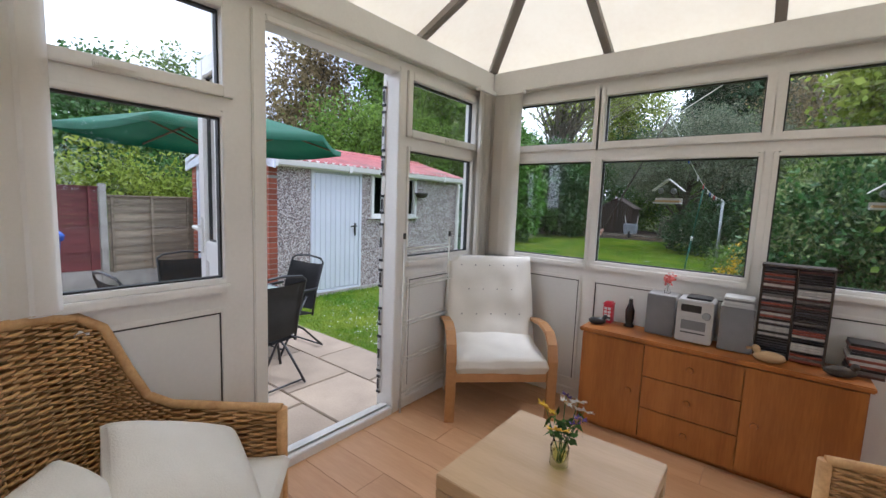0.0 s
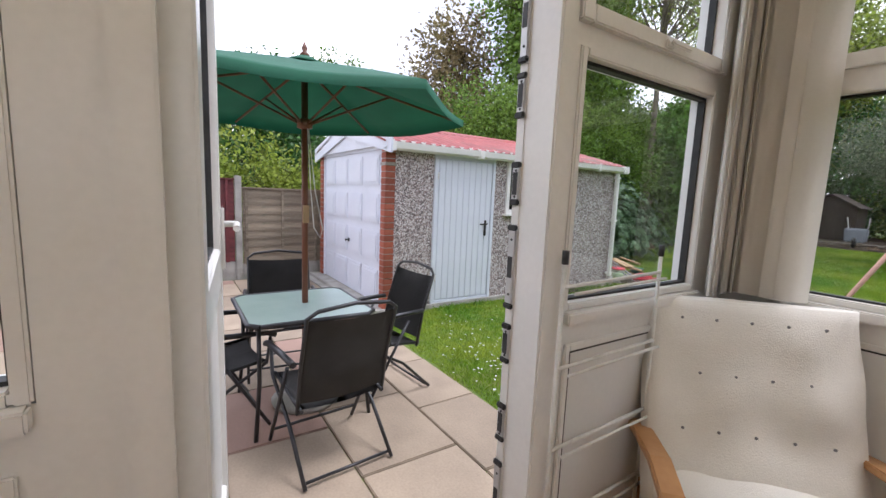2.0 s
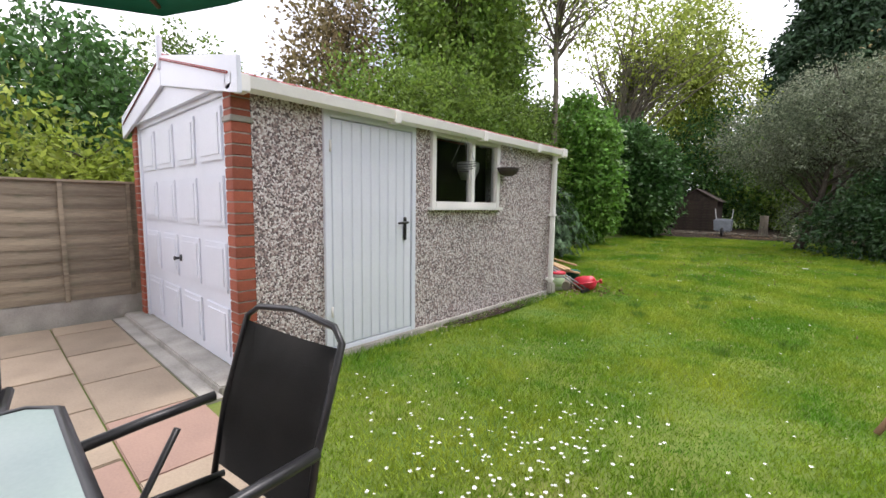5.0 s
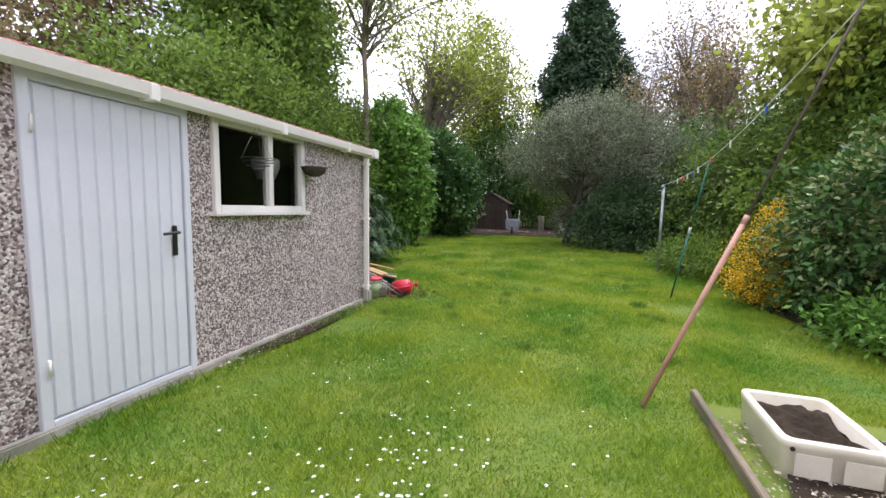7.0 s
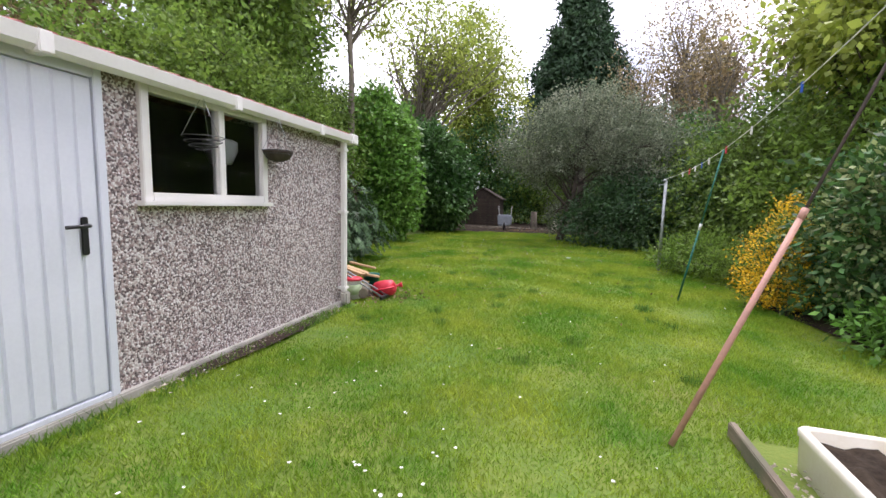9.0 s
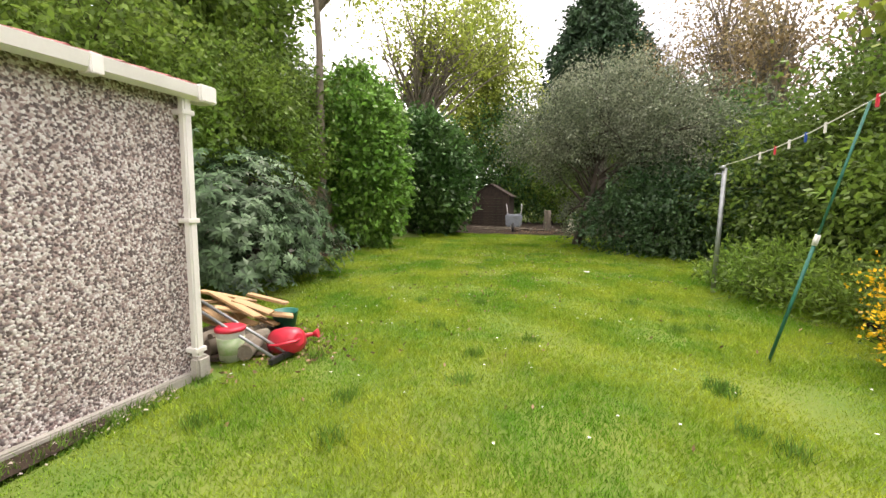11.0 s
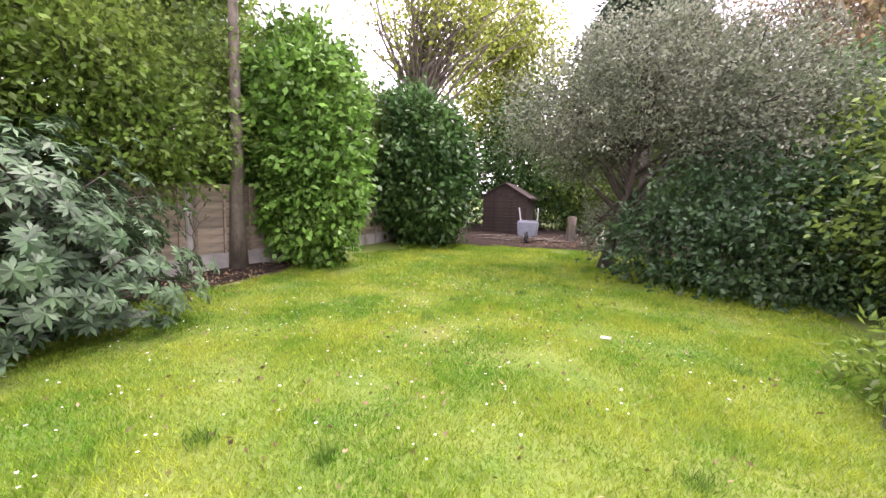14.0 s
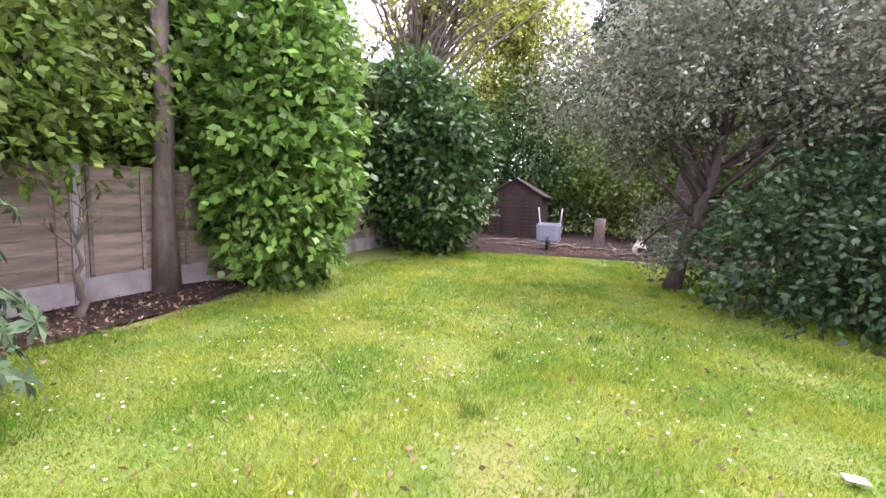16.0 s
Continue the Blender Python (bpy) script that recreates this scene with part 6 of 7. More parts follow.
L_DEAD = leaf("dead_leaf", (0.16, 0.1, 0.055), (0.3, 0.22, 0.13), 0.1, 0.8)
dead = np.concatenate([litter(1500, -3.0, 9.0, 0.3, 1.2), litter(4500, 0.2, 18.8, 2.6, 0.8), litter(500, 0.1, 4.6, 0.35, 0.3), litter(900, 1.0, 10.0, 2.0, 2.6)])
tagged(part("leaf_litter", raw_mesh("leaf_litter", leaves(dead, 0.05, 0.026), 4, L_DEAD), L_DEAD), "dead brown leaves strewn over soil and grass", "leaf litter", "", "stuff")


# ---- houses beyond the fence ----
def house(m, w, d, h, roof, label):
    """A hip-roofed brick house; its front faces local -y."""
    b = thing("house", label, "house", m, "houses beyond the fence")
    part("wall", boxes([(-w / 2, -d / 2, 0, w / 2, d / 2, h)]), HOUSE_BRICK, b)
    bm = bmesh.new()
    e = 0.35
    base = [bm.verts.new(p) for p in ((-w / 2 - e, -d / 2 - e, h), (w / 2 + e, -d / 2 - e, h), (w / 2 + e, d / 2 + e, h), (-w / 2 - e, d / 2 + e, h))]
    r0, r1 = bm.verts.new((-w / 2 + d / 2, 0, h + roof)), bm.verts.new((w / 2 - d / 2, 0, h + roof))
    for f in ((base[0], base[1], r1, r0), (base[1], base[2], r1), (base[2], base[3], r0, r1), (base[3], base[0], r0), base[::-1]):
        bm.faces.new(f)
    rf = part("roof", bm, TILE_RED, b)
    part("chimney", boxes([(w * 0.18, -0.3, h + roof - 0.7, w * 0.18 + 0.9, 0.3, h + roof + 0.9)], 0.02), HOUSE_BRICK, rf)
    for s in (0, 0.45):
        part("chimney_pot", lathe([(0.13, 0), (0.11, 0.4)], 10, pose(w * 0.18 + 0.25 + s, 0, h + roof + 0.9)), ORANGE_TILE, rf)
    for x in (-w * 0.28, w * 0.22):
        for z in (0.9, 3.4):
            wi = part("window", boxes([(x - 0.8, -d / 2 - 0.04, z, x + 0.8, -d / 2 - 0.002, z + 1.1)], 0.01), UPVC, b)
            for k in (-1, 0, 1):
                # opaque panes, the dimness of the rooms behind painted in
                part("pane", boxes([(x + k * 0.5 - 0.21, -d / 2 - 0.05, z + 0.08, x + k * 0.5 + 0.21, -d / 2 - 0.042, z + 1.02)]), ROOM_SHADE, wi)
    part("gutter", boxes([(-w / 2 - 0.35, -d / 2 - 0.42, h - 0.06, w / 2 + 0.35, -d / 2 - 0.34, h + 0.03)]), UPVC, b)


house(pose(-38, -17.5, 0, 0, 0, 90), 10, 7, 4.9, 2.3, "red-brown brick semi-detached house beyond the gardens")
house(pose(-36, -5.7, 0, 0, 0, 90), 8.4, 6.5, 5.3, 2.4, "red-brown brick house with a chimney beyond the gardens")
house(pose(-42, -34, 0, 0, 0, 90), 12, 7, 5.0, 2.5, "red brick house farther along the street")
out = thing("outbuilding", "low neighbouring outbuilding with orange tiled roof and green boards", "outbuilding")
part("wall", boxes([(-7.6, -9.5, 0, -4.4, -2.6, 1.72)]), DARK_GREEN_PAINT, out)
rf = part("roof", prism([(-4.2, 1.72), (-4.2, 1.78), (-6.0, 2.3), (-7.8, 1.78), (-7.8, 1.72)], "y", -9.7, -2.4), ORANGE_TILE, out)
for k in range(7):
    f = k / 7
    part("tile_course", boxes([(-4.2 - 1.8 * f - 0.02, -9.7, 1.785 + 0.52 * f, -4.2 - 1.8 * f + 0.02, -2.4, 1.81 + 0.52 * f)], 0.006), ORANGE_TILE, rf)
own = thing("house", "brick back of the house behind the conservatory", "house")
part("wall", boxes([(2.9, -12, 0, 11, YD - 0.21, 5.2)]), HOUSE_BRICK, own)
part("roof", prism([(2.5, 5.2), (11.4, 5.2), (7, 8)], "y", -12.3, YD - 0.1), TILE_RED, own)


# ---- conservatory furniture ----
def armchair():
    """A bentwood lounge chair; it faces local -y."""
    c = thing("armchair", "bentwood armchair with an off-white buttoned cotton cushion", "armchair", pose(4.27, -1.52, FZ, 0, 0, 43.8))
    def bent(points, w, th):
        bm = bmesh.new()
        pts = [Vector((0, y, z)) for y, z in points]
        rows = []
        for i, q in enumerate(pts):
            d = (pts[min(i + 1, len(pts) - 1)] - pts[max(i - 1, 0)]).normalized()
            n = Vector((0, -d.z, d.y))
            rows.append([bm.verts.new(q + n * s * th / 2 + Vector((u * w / 2, 0, 0))) for s, u in ((1, -1), (1, 1), (-1, 1), (-1, -1))])
        for a, b in zip(rows, rows[1:]):
            for k in range(4):
                bm.faces.new((a[k], a[(k + 1) % 4], b[(k + 1) % 4], b[k]))
        bm.faces.new(rows[0][::-1])
        bm.faces.new(rows[-1])
        bmesh.ops.recalc_face_normals(bm, faces=bm.faces[:])
        bmesh.ops.bevel(bm, geom=[e for e in bm.edges if len(e.link_faces) == 2 and e.calc_face_angle(0) > 0.8], offset=0.004, segments=2, affect="EDGES")
        return bm
    arc = [(-0.3, 0.0), (-0.31, 0.2), (-0.31, 0.38), (-0.285, 0.475), (-0.22, 0.535), (-0.1, 0.555), (0.08, 0.535), (0.24, 0.5)]
    for s in (-1, 1):
        a = part("arm", bent(arc, 0.06, 0.024), BENTWOOD, c)
        a.location.x = s * 0.31
        l = part("back_leg", bent([(0.24, 0.5), (0.28, 0.25), (0.33, 0.0)], 0.06, 0.024), BENTWOOD, c)
        l.location.x = s * 0.31
        r = part("seat_rail", bent([(-0.3, 0.3), (-0.05, 0.26), (0.15, 0.23), (0.28, 0.3)], 0.03, 0.03), BENTWOOD, c)
        r.location.x = s * 0.265
        r = part("back_rail", bent([(0.15, 0.22), (0.22, 0.5), (0.34, 0.88)], 0.03, 0.024), BENTWOOD, c)
        r.location.x = s * 0.22
    part("front_apron", boxes([(-0.3, -0.305, 0.25, 0.3, -0.28, 0.32)], 0.004), BENTWOOD, c)
    seat = cushion(0.57, 0.58, 0.13, 0.35, 14, 0.012, 2)
    seat.transform(pose(0, -0.03, 0.315, 7))
    seat_ob = part("seat_cushion", seat, CANVAS, c)
    back = cushion(0.62, 0.68, 0.1, 0.35, 16, 0.02, 5)
    for v in back.verts:
        v.co.z += 0.012 * math.sin(v.co.y * 26 + abs(v.co.x) * 9) * max(0, 0.15 - v.co.y) * 2
    back.transform(pose(0, 0.2, 0.61, 70))
    back_ob = part("back_cushion", back, CANVAS, c)
    me = None
    for r in range(4):
        for k in range(5 - r % 2):
            u, w = -0.2 + 0.1 * k + 0.05 * (r % 2), 0.26 - 0.17 * r
            bm = lathe([(0.005, 0), (0.004, 0.004)], 8) if me is None else me
            me = part("button", bm, SPEAKER, back_ob, at=pose(0, 0.2, 0.61, 70) @ pose(u, w, 0.1 - 0.0)).data


armchair()


def coffee_table():
    t = thing("coffee_table", "pale birch square coffee table on a rug", "table", pose(5.185, -2.6, FZ + 0.012))
    part("tabletop", boxes([(-0.285, -0.285, 0.385, 0.285, 0.285, 0.435)], 0.003), BIRCH, t)
    for sx in (-1, 1):
        for sy in (-1, 1):
            part("leg", boxes([(sx * 0.285 - (0.05 if sx > 0 else 0), sy * 0.285 - (0.05 if sy > 0 else 0), 0, sx * 0.285 + (0 if sx > 0 else 0.05), sy * 0.285 + (0 if sy > 0 else 0.05), 0.384)], 0.003), BIRCH, t)


coffee_table()
rug = tagged(part("rug", boxes([(4.72, -3.4, FZ + 0.0, 6.1, -1.85, FZ + 0.012)], 0.005), RUG), "cream woven rug under the coffee table", "rug")


def flower_vase():
    v = thing("flower_vase", "small glass jar of yellow, white and violet garden flowers", "vase", pose(5.185, -2.58, FZ + 0.448))
    part("jar", lathe([(0.026, 0), (0.031, 0.006), (0.031, 0.07), (0.024, 0.088), (0.024, 0.098), (0.022, 0.098), (0.022, 0.088), (0.028, 0.068), (0.028, 0.008)], 20), glass_mat("clear_jar", (0.93, 0.95, 0.86), ior=1.12), v)
    part("water", lathe([(0.0265, 0.009), (0.0265, 0.05)], 16), glass_mat("yellowish_water", (0.9, 0.9, 0.62), ior=1.08), v)
    stem_m = mat("flower_stem", (0.06, 0.16, 0.03), (0.05, 0.12, 0.025), 20, 0.5)
    cols = {"y": mat("yellow_petal", (0.8, 0.56, 0.02), (0.7, 0.45, 0.02), 30, 0.6), "w": PETAL, "v": mat("violet_petal", (0.2, 0.14, 0.5), (0.15, 0.1, 0.4), 30, 0.6)}
    eye_m = mat("flower_eye", (0.55, 0.33, 0.02), (0.45, 0.25, 0.02), 30, 0.8)
    for k, (x, y, z, c, r) in enumerate(((-0.045, -0.03, 0.2, "y", 0.03), (0.01, -0.05, 0.15, "y", 0.032), (0.03, 0.06, 0.21, "w", 0.024), (0.0, 0.02, 0.215, "w", 0.02), (0.06, 0.03, 0.2, "w", 0.026), (0.05, -0.01, 0.17, "v", 0.016), (-0.01, 0.05, 0.225, "v", 0.016), (0.06, 0.0, 0.185, "v", 0.018))):
        r *= 1.4
        f = part("stem", tube([(0.008 * math.cos(k), 0.008 * math.sin(k), 0.015), (x * 0.4, y * 0.4, 0.1), (x, y, z)], 0.0018, 6), stem_m, v)
        bm = bmesh.new()
        n = 14
        for j in range(n):
            a = 2 * math.pi * j / n
            w = 0.26
            p0 = (r * 0.2 * math.cos(a), r * 0.2 * math.sin(a), 0)
            pts = [p0, (r * 0.7 * math.cos(a - w), r * 0.7 * math.sin(a - w), 0.004), (r * math.cos(a), r * math.sin(a), 0.001 + 0.006 * (j % 3)), (r * 0.7 * math.cos(a + w), r * 0.7 * math.sin(a + w), 0.004)]
            bm.faces.new([bm.verts.new(q) for q in pts])
        tilt = pose(x, y, z, -25 + 12 * math.sin(k * 3), 25 * math.cos(k * 2), 0)
        part("petals", bm, cols[c], f, at=tilt)
        part("flower_eye", lathe([(r * 0.3, 0), (r * 0.22, 0.006), (0.001, 0.008)], 10), eye_m, f, at=tilt)
    part("foliage", raw_mesh("foliage", leaves(np.array([(0.0, 0, 0.13)]) + RNG.normal(size=(45, 3)) * (0.026, 0.026, 0.022), 0.045, 0.018), 4, L_DARK), L_DARK, v)


flower_vase()


def sideboard():
    x0, x1, y0, y1, h = 4.82, 6.08, -1.41, -1.14, 0.605
    s = thing("sideboard", "honey pine sideboard with two doors and three drawers", "sideboard", pose(0, 0, FZ))
    part("body", boxes([(x0 + 0.01, y0 + 0.022, 0.03, x1 - 0.01, y1, h - 0.025), (x0 + 0.02, y0 + 0.04, 0, x1 - 0.02, y1, 0.03)], 0.002), HONEY, s)
    part("top", boxes([(x0 - 0.005, y0 - 0.008, h - 0.025, x1 + 0.005, y1 + 0.002, h)], 0.006), HONEY, s)
    a, b = x0 + 0.36, x0 + 0.815
    def front(name, u0, u1, z0, z1, kx, kz):
        d = part(name, boxes([(u0 + 0.002, y0, z0 + 0.002, u1 - 0.002, y0 + 0.02, z1 - 0.002)], 0.002), HONEY, s)
        part("knob", lathe([(0.008, 0), (0.008, 0.01), (0.017, 0.016), (0.014, 0.024)], 14, pose(kx, y0, kz, 90)), HONEY, d)
    front("door", x0 + 0.012, a, 0.035, h - 0.028, a - 0.06, 0.3)
    front("door", b, x1 - 0.012, 0.035, h - 0.028, b + 0.06, 0.3)
    for k in range(3):
        z = 0.035 + k * 0.181
        front("drawer", a, b, z, z + 0.18, (a + b) / 2, z + 0.1)


sideboard()
TOPZ = FZ + 0.606


def hifi():
    for x, y in ((5.215, -1.2), (5.575, -1.23)):
        sp = thing("loudspeaker", "grey bookshelf loudspeaker with cloth front on the sideboard", "speaker", pose(x, y, TOPZ), "hi-fi speakers")
        part("cabinet", boxes([(-0.075, -0.06, 0, 0.075, 0.1, 0.235)], 0.004), SILVER, sp)
        part("grille", boxes([(-0.072, -0.068, 0.004, 0.072, -0.06, 0.231)], 0.003), SPEAKER, sp)
    h = thing("stereo", "silver compact stereo with display and round dial", "stereo", pose(5.39, -1.24, TOPZ))
    part("body", boxes([(-0.085, -0.08, 0.01, 0.085, 0.1, 0.24)], 0.006), SILVER, h)
    part("display", boxes([(-0.065, -0.083, 0.175, 0.03, -0.079, 0.215)], 0.001), BLACK_METAL, h)
    part("dial", lathe([(0.02, 0), (0.02, 0.012), (0.016, 0.015)], 18, pose(0.055, -0.08, 0.165, 90)), STEEL, h)
    part("disc_slot", boxes([(-0.06, -0.083, 0.06, 0.055, -0.079, 0.066)]), BLACK_METAL, h)
    part("tape_door", boxes([(-0.06, -0.0835, 0.08, 0.055, -0.079, 0.13)], 0.002), SPEAKER, h)
    for k in range(4):
        part("button", boxes([(-0.055 + 0.025 * k, -0.084, 0.14, -0.037 + 0.025 * k, -0.079, 0.148)], 0.001), SILVER, h)
    part("lid", boxes([(-0.05, -0.05, 0.24, 0.07, 0.08, 0.25)], 0.004), BLACK_METAL, h)
    for k in range(4):
        cs = tagged(part("disc_case", boxes([(5.51, -1.28, TOPZ + 0.236 + 0.011 * k, 5.64, -1.15, TOPZ + 0.246 + 0.011 * k)], 0.001), (SILVER, PAPER, SPEAKER, PAPER)[k]), "plastic disc case lying on the loudspeaker", "disc case", "disc cases")


hifi()


def disc_rack():
    r = thing("disc_rack", "dark wooden disc rack packed with plastic cases", "rack", pose(5.79, -1.2, TOPZ))
    r.scale.x = 0.82
    W, H = 0.335, 0.455
    for x in (-W / 2, -0.006, W / 2 - 0.012):
        part("upright", boxes([(x, -0.06, 0, x + 0.012, 0.06, H)], 0.002), BARK_DARK, r)
    part("top", boxes([(-W / 2 - 0.004, -0.063, H, W / 2 + 0.004, 0.063, H + 0.012)], 0.002), BARK_DARK, r)
    part("back", boxes([(-W / 2, 0.06, 0, W / 2, 0.066, H)]), BARK_DARK, r)
    tones = [mat("case_spine", c, None, 30, 0.3) for c in ((0.02, 0.02, 0.022), (0.09, 0.04, 0.035), (0.5, 0.5, 0.48), (0.05, 0.05, 0.06), (0.25, 0.07, 0.05), (0.16, 0.15, 0.14), (0.03, 0.035, 0.04))]
    shapes = {}
    for col in (-1, 1):
        for k in range(34):
            tone = random.choice(range(7))
            bm = shapes.get(tone) or boxes([(-0.073, -0.062, 0, 0.073, 0.058, 0.0105)], 0.0008)
            shapes[tone] = part("disc_case", bm, tones[tone], r, at=pose(col * 0.081, random.uniform(-0.003, 0.003), 0.006 + 0.0131 * k)).data
    z = TOPZ
    for k in range(11):
        tone = random.choice(range(7))
        tagged(part("disc_case", boxes([(6.0 + random.uniform(-0.006, 0.006), -1.28, z, 6.125, -1.15, z + 0.0125)], 0.001), tones[tone]), "plastic disc case in a stack on the sideboard", "disc case", "stacked disc cases")
        z += 0.0135


disc_rack()
ph = thing("phone_box_ornament", "red toy telephone box ornament on the sideboard", "ornament", pose(4.915, -1.2, TOPZ))
part("body", boxes([(-0.027, -0.027, 0, 0.027, 0.027, 0.115)], 0.003), RED_PLASTIC, ph)
part("roof", boxes([(-0.03, -0.03, 0.115, 0.03, 0.03, 0.125), (-0.022, -0.022, 0.125, 0.022, 0.022, 0.133)], 0.003), RED_PLASTIC, ph)
for k in range(4):
    for j in range(2):
        part("pane", boxes([(-0.02 + 0.022 * j, -0.0285, 0.018 + 0.022 * k, -0.003 + 0.022 * j, -0.0268, 0.034 + 0.022 * k)]), PAPER, ph)
bt = thing("bottle_ornament", "dark brown bottle on the sideboard", "bottle", pose(5.04, -1.2, TOPZ))
part("body", lathe([(0.03, 0), (0.032, 0.006), (0.02, 0.02), (0.026, 0.05), (0.027, 0.1), (0.012, 0.14), (0.011, 0.17)], 16), mat("dark_brown_glass", (0.02, 0.012, 0.01), (0.03, 0.02, 0.015), 10, 0.2), bt)
part("cap", lathe([(0.012, 0.17), (0.012, 0.182)], 12), PAPER, bt)
def duck(m, material, label, s=1.0):
    d = thing("duck_ornament", label, "ornament", m)
    bm = bmesh.new()
    bmesh.ops.create_uvsphere(bm, u_segments=18, v_segments=10, radius=1, matrix=Matrix.Translation((0, 0, 0.028 * s)) @ Matrix.Diagonal((0.065 * s, 0.03 * s, 0.028 * s, 1)))
    bmesh.ops.create_uvsphere(bm, u_segments=12, v_segments=8, radius=0.018 * s, matrix=Matrix.Translation((-0.055 * s, 0, 0.062 * s)))
    tube([(-0.04 * s, 0, 0.035 * s), (-0.052 * s, 0, 0.06 * s)], 0.014 * s, 10, bm=bm)
    tube([(-0.07 * s, 0, 0.06 * s), (-0.093 * s, 0, 0.057 * s)], 0.007 * s, 8, bm=bm)
    for f in bm.faces:
        f.smooth = True
    part("body", bm, material, d)
duck(pose(5.72, -1.36, TOPZ, 0, 0, 8), SAWN, "carved pale wooden duck on the sideboard")
duck(pose(4.88, -1.3, TOPZ, 0, 0, 200), BLACK_METAL, "small black bird ornament on the sideboard", 0.8)
duck(pose(5.97, -1.35, TOPZ, 0, 0, 190), BARK_DARK, "dark carved bird figure on the sideboard", 0.9)
pv = thing("bud_vase", "small glass vase with a coral flower on the speaker", "vase", pose(5.23, -1.19, TOPZ + 0.236))
part("glass", lathe([(0.016, 0), (0.018, 0.01), (0.009, 0.04), (0.012, 0.055)], 14), glass_mat("vase_glass", (0.95, 0.95, 0.95), ior=1.12), pv)
CORAL = mat("coral_petal", (0.7, 0.16, 0.12), (0.6, 0.12, 0.1), 30, 0.6)
part("flower", raw_mesh("flower", leaves(np.array([(0, 0, 0.085)]) + RNG.normal(size=(70, 3)) * 0.013, 0.02, 0.016), 4, CORAL), CORAL, pv)
part("stem", tube([(0, 0, 0.01), (0, 0, 0.08)], 0.0015, 5), L_DARK, pv)


def wicker_chair(m):
    """A wicker tub armchair with woven strands; it faces local -y."""
    c = thing("wicker_armchair", "honey wicker armchair with off-white cushions", "armchair", m, "wicker armchairs")
    W, D = 0.3, 0.3
    # outline of the shell in plan, with the height of its rim
    plan = [(-W, -D, 0.53), (-W - 0.01, -0.12, 0.54), (-W - 0.01, 0.06, 0.56), (-W, 0.12, 0.6), (-W + 0.003, 0.16, 0.7), (-W + 0.01, 0.205, 0.85), (-W + 0.04, 0.25, 0.895), (-0.15, 0.29, 0.915), (0, 0.31, 0.93), (0.15, 0.29, 0.915), (W - 0.04, 0.25, 0.895), (W - 0.01, 0.205, 0.85), (W - 0.003, 0.16, 0.7), (W, 0.12, 0.6), (W + 0.01, 0.06, 0.56), (W + 0.01, -0.12, 0.54), (W, -D, 0.53)]
    fine = []
    for (a, b) in zip(plan, plan[1:]):
        for k in range(7):
            t = k / 7
            fine.append(tuple(a[i] + (b[i] - a[i]) * t for i in range(3)))
    fine.append(plan[-1])
    z0 = 0.1
    lean = lambda y, z: 0.09 * max(0, y + 0.05) * z / 0.3
    # backing shell
    bm = bmesh.new()
    cols = [[bm.verts.new((x, y + lean(y, z0 + (h - z0) * k / 6), z0 + (h - z0) * k / 6)) for k in range(7)] for x, y, h in fine]
    for a, b in zip(cols, cols[1:]):
        for k in range(6):
            bm.faces.new((a[k], a[k + 1], b[k + 1], b[k]))
    bmesh.ops.solidify(bm, geom=bm.faces[:], thickness=0.006)
    part("shell", bm, WICKER, c)
    # woven strands run round, in and out of the uprights
    bm = bmesh.new()
    rows = 74
    for r in range(rows):
        z = z0 + 0.011 * r
        run = []
        for i, (x, y, h) in enumerate(fine):
            if z < h - 0.012:
                off = 0.0085 * (1 if (i // 2 + r) % 2 else -1)
                nx, ny = (x / (abs(x) + abs(y) + 0.01)), (y / (abs(x) + abs(y) + 0.01))
                run.append((x + nx * off, y + ny * off + lean(y, z), z))
            else:
                if len(run) > 2:
                    tube(run, 0.0058, 5, bm=bm)
                run = []
        if len(run) > 2:
            tube(run, 0.0058, 5, bm=bm)
    part("weave", bm, WICKER, c)
    braid = part("rim", tube([(x, y + lean(y, h), h) for x, y, h in fine], 0.017, 8), WICKER, c, "thick plaited rim")
    for s in (-1, 1):
        part("front_post", tube([(s * W, -D, 0.0), (s * W, -D, 0.53)], 0.02, 10), WICKER, c)
        part("back_leg", tube([(s * (W - 0.06), 0.26, 0.0), (s * (W - 0.06), 0.26, 0.2)], 0.02, 8), WICKER, c)
    part("front_panel", boxes([(-W + 0.02, -D - 0.006, 0.1, W - 0.02, -D + 0.006, 0.27)], 0.004), WICKER, c)
    part("seat_deck", boxes([(-W + 0.01, -D + 0.01, 0.25, W - 0.01, 0.24, 0.27)], 0.004), WICKER, c)
    seat = cushion(0.57, 0.6, 0.11, 0.4, 12, 0.01, 8)
    seat.transform(pose(0, -0.03, 0.272))
    part("seat_cushion", seat, CANVAS, c)
    return c


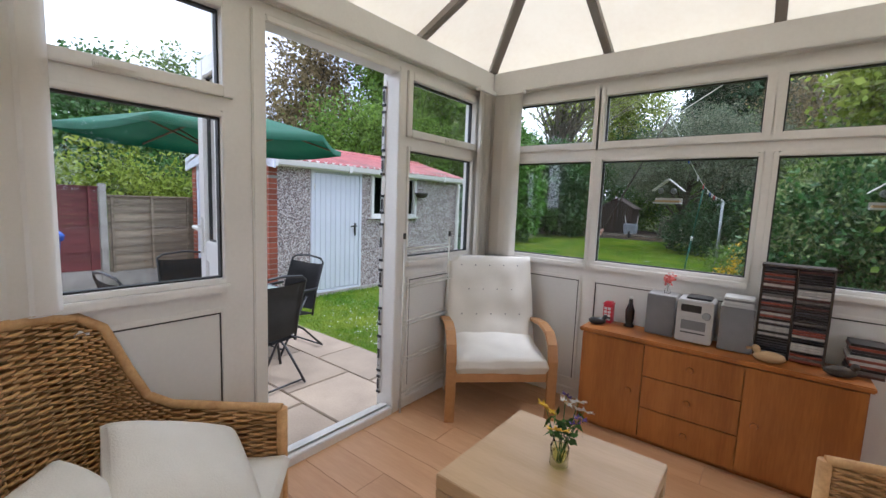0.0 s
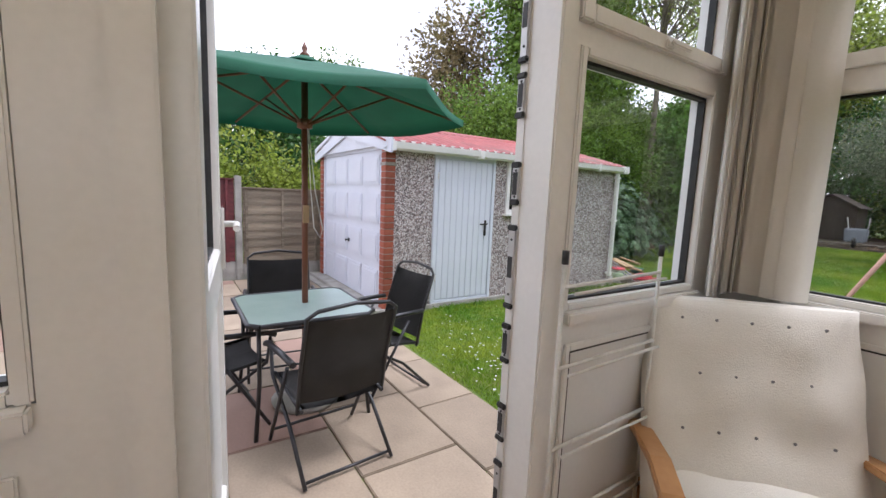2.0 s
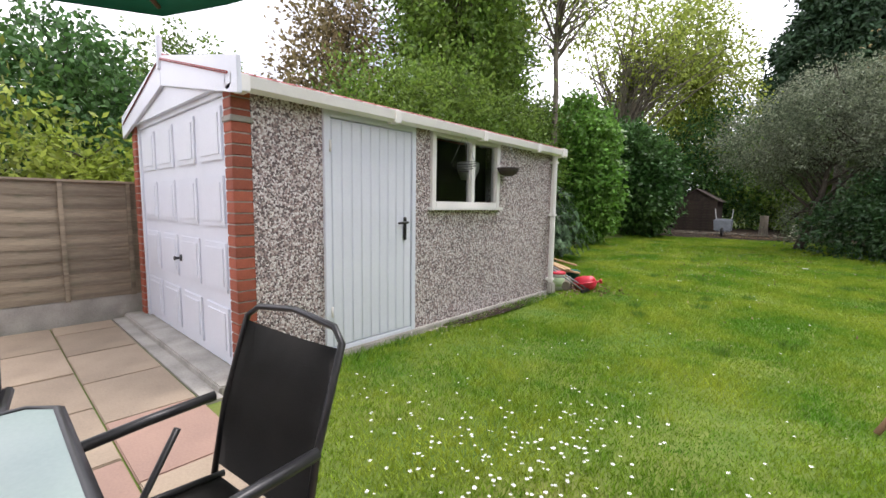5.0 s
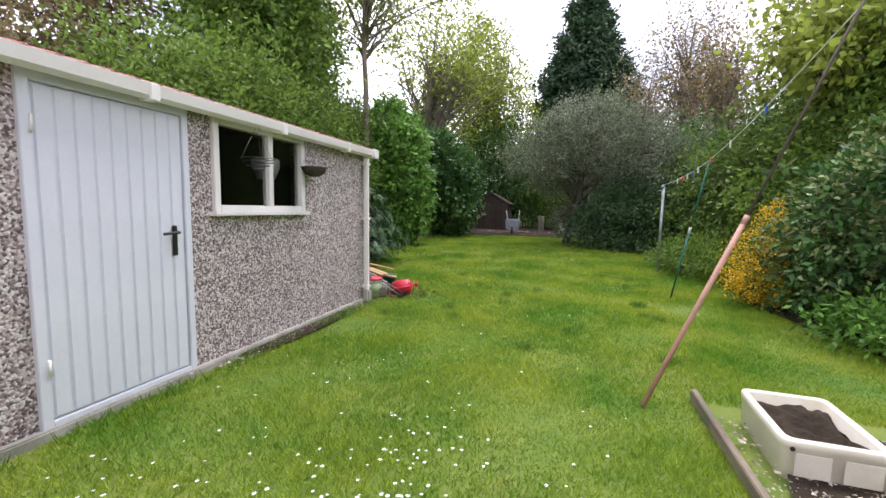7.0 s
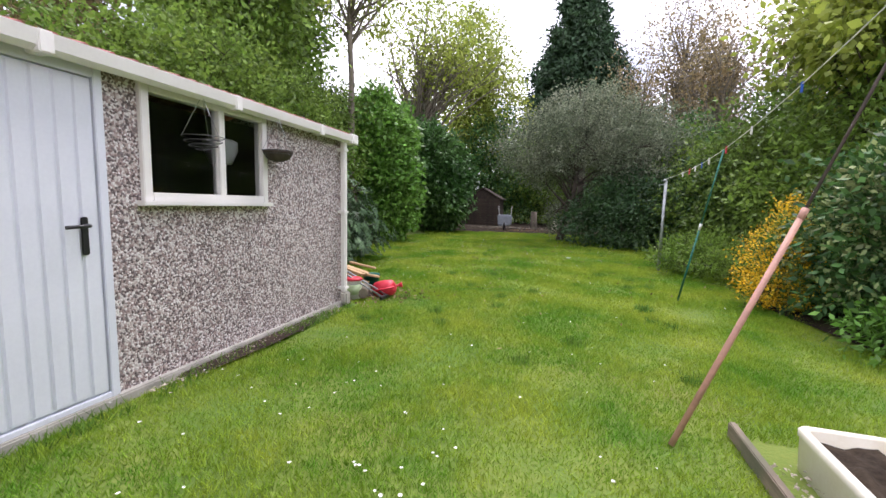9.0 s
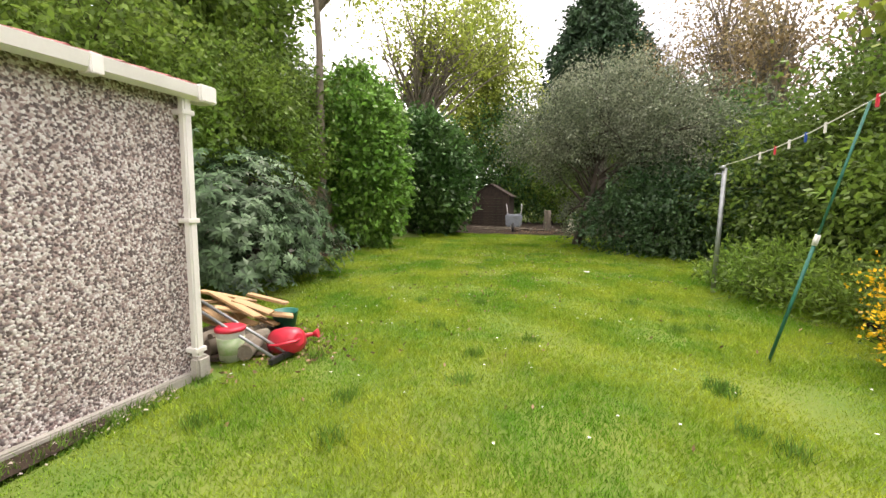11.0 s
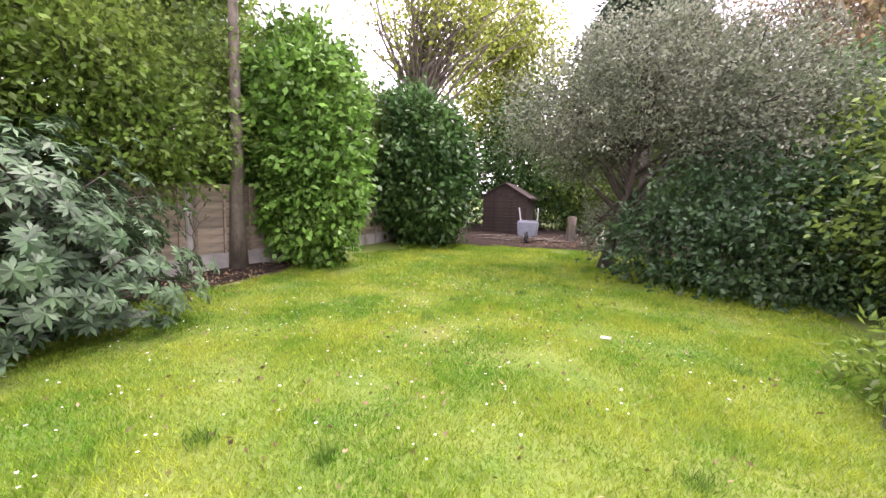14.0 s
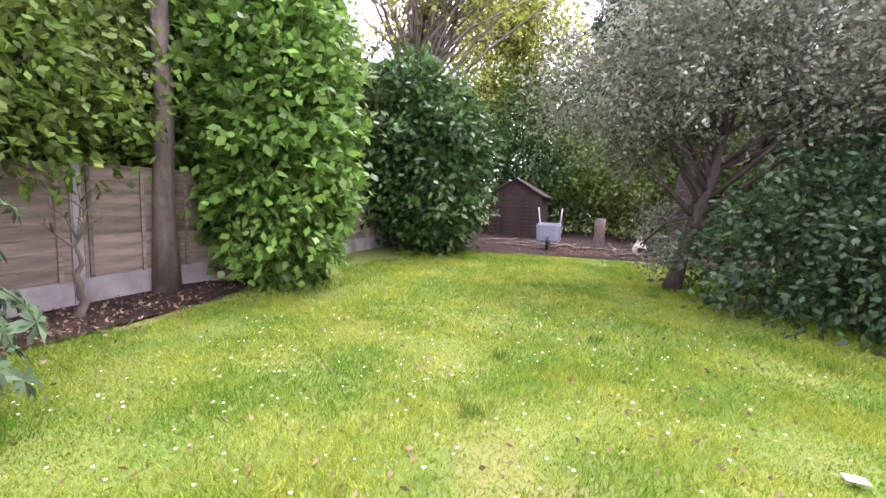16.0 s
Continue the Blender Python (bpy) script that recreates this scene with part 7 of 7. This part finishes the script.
wc = wicker_chair(pose(4.33, -3.49, FZ, 0, 0, 139))
copy_thing(wc, pose(6.22, -2.34, FZ, 0, 0, -82))
for m, lab in ((pose(4.37, -3.43, FZ + 0.49, 27, 0, 139) @ pose(0, 0, 0, 0, 0, 32), "square off-white scatter cushion leaning in the wicker chair"), (pose(4.52, -3.7, FZ + 0.5, 40, 0, 150) @ pose(0, 0, 0, 0, 0, -10), "off-white scatter cushion at the back of the wicker chair")):
    pl = thing("scatter_cushion", lab, "cushion", m, "scatter cushions")
    bm = cushion(0.4, 0.4, 0.14, 0.0, 14, 0.008, 4)
    for v in bm.verts:
        u, w = abs(v.co.x) / 0.2, abs(v.co.y) / 0.2
        v.co.z = 0.065 + (v.co.z - 0.065) * (0.1 + 0.9 * math.sqrt(max(0, 1 - min(1, u) ** 3) * max(0, 1 - min(1, w) ** 3)))
    bm.transform(pose(0, 0, -0.065))
    part("cover", bm, CANVAS, pl)


def airer():
    a = thing("clothes_airer", "folded white wire clothes airer against the wall panel", "clothes airer")
    for y in (-2.07, -1.63):
        part("upright", tube([(XA + 0.075, y, FZ), (XA + 0.075, y, 1.36)], 0.006, 8), LINE_WHITE, a)
        part("end_cap", tube([(XA + 0.075, y, 1.35), (XA + 0.075, y, 1.385)], 0.009, 8), BLACK_METAL, a)
    for z in (0.4, 0.62, 0.85, 1.08, 1.3):
        part("rail", tube([(XA + 0.078, -2.07, z - 0.01), (XA + 0.078, -1.63, z)], 0.0055, 8), LINE_WHITE, a)
        part("rail", tube([(XA + 0.098, -2.05, z - 0.025), (XA + 0.098, -1.63, z - 0.015)], 0.0045, 8), LINE_WHITE, a)


airer()
CLEAR = glass_mat("clear_acrylic", (0.95, 0.96, 0.96), ior=1.15)


def bird_feeder(x):
    f = thing("bird_feeder", "clear acrylic house-shaped bird feeder stuck on the window", "bird feeder", pose(x, YB + 0.012, 1.62), "window bird feeders")
    part("tray", boxes([(-0.075, 0.0, 0, 0.075, 0.07, 0.008), (-0.075, 0.066, 0.008, 0.075, 0.07, 0.035)], 0.001), PAPER, f)
    part("back", prism([(-0.075, 0.035), (0.075, 0.035), (0.075, 0.08), (0, 0.145), (-0.075, 0.08)], "y", 0.0, 0.003), CLEAR, f)
    for s in (-1, 1):
        part("roof", prism([(0, 0.145), (s * 0.085, 0.075), (s * 0.085, 0.08), (0, 0.15)], "y", 0.0, 0.08), PAPER, f)
        part("sucker", lathe([(0.018, 0), (0.012, 0.006), (0.004, 0.008)], 12, pose(s * 0.035, 0.0, 0.075, 90)), STEEL, f)
    part("seed", boxes([(-0.07, 0.005, 0.009, 0.07, 0.062, 0.02)], 0.004), SAWN, f)


bird_feeder(5.155)
bird_feeder(6.1)

# floor boards, laid last
me = {}
for k in range(22):
    y0 = YD + k * 0.19
    x = XA + 0.03
    j = 0
    while x < XC:
        L = 1.2 if not (j == 0 and k % 3) else 0.4 * (k % 3)
        x1 = min(x + L, XC)
        y1 = min(y0 + 0.189, YB - 0.03)
        if y1 - y0 > 0.02:
            key = (round(x1 - x, 2), round(y1 - y0, 3))
            bm = me.get(key) or boxes([(0, 0, -0.012, x1 - x - 0.001, y1 - y0, 0)], 0.0012)
            me[key] = part("plank", bm, PINE_FLOOR, bpy.data.objects["floor"], at=pose(x, y0, FZ)).data
        x = x1
        j += 1
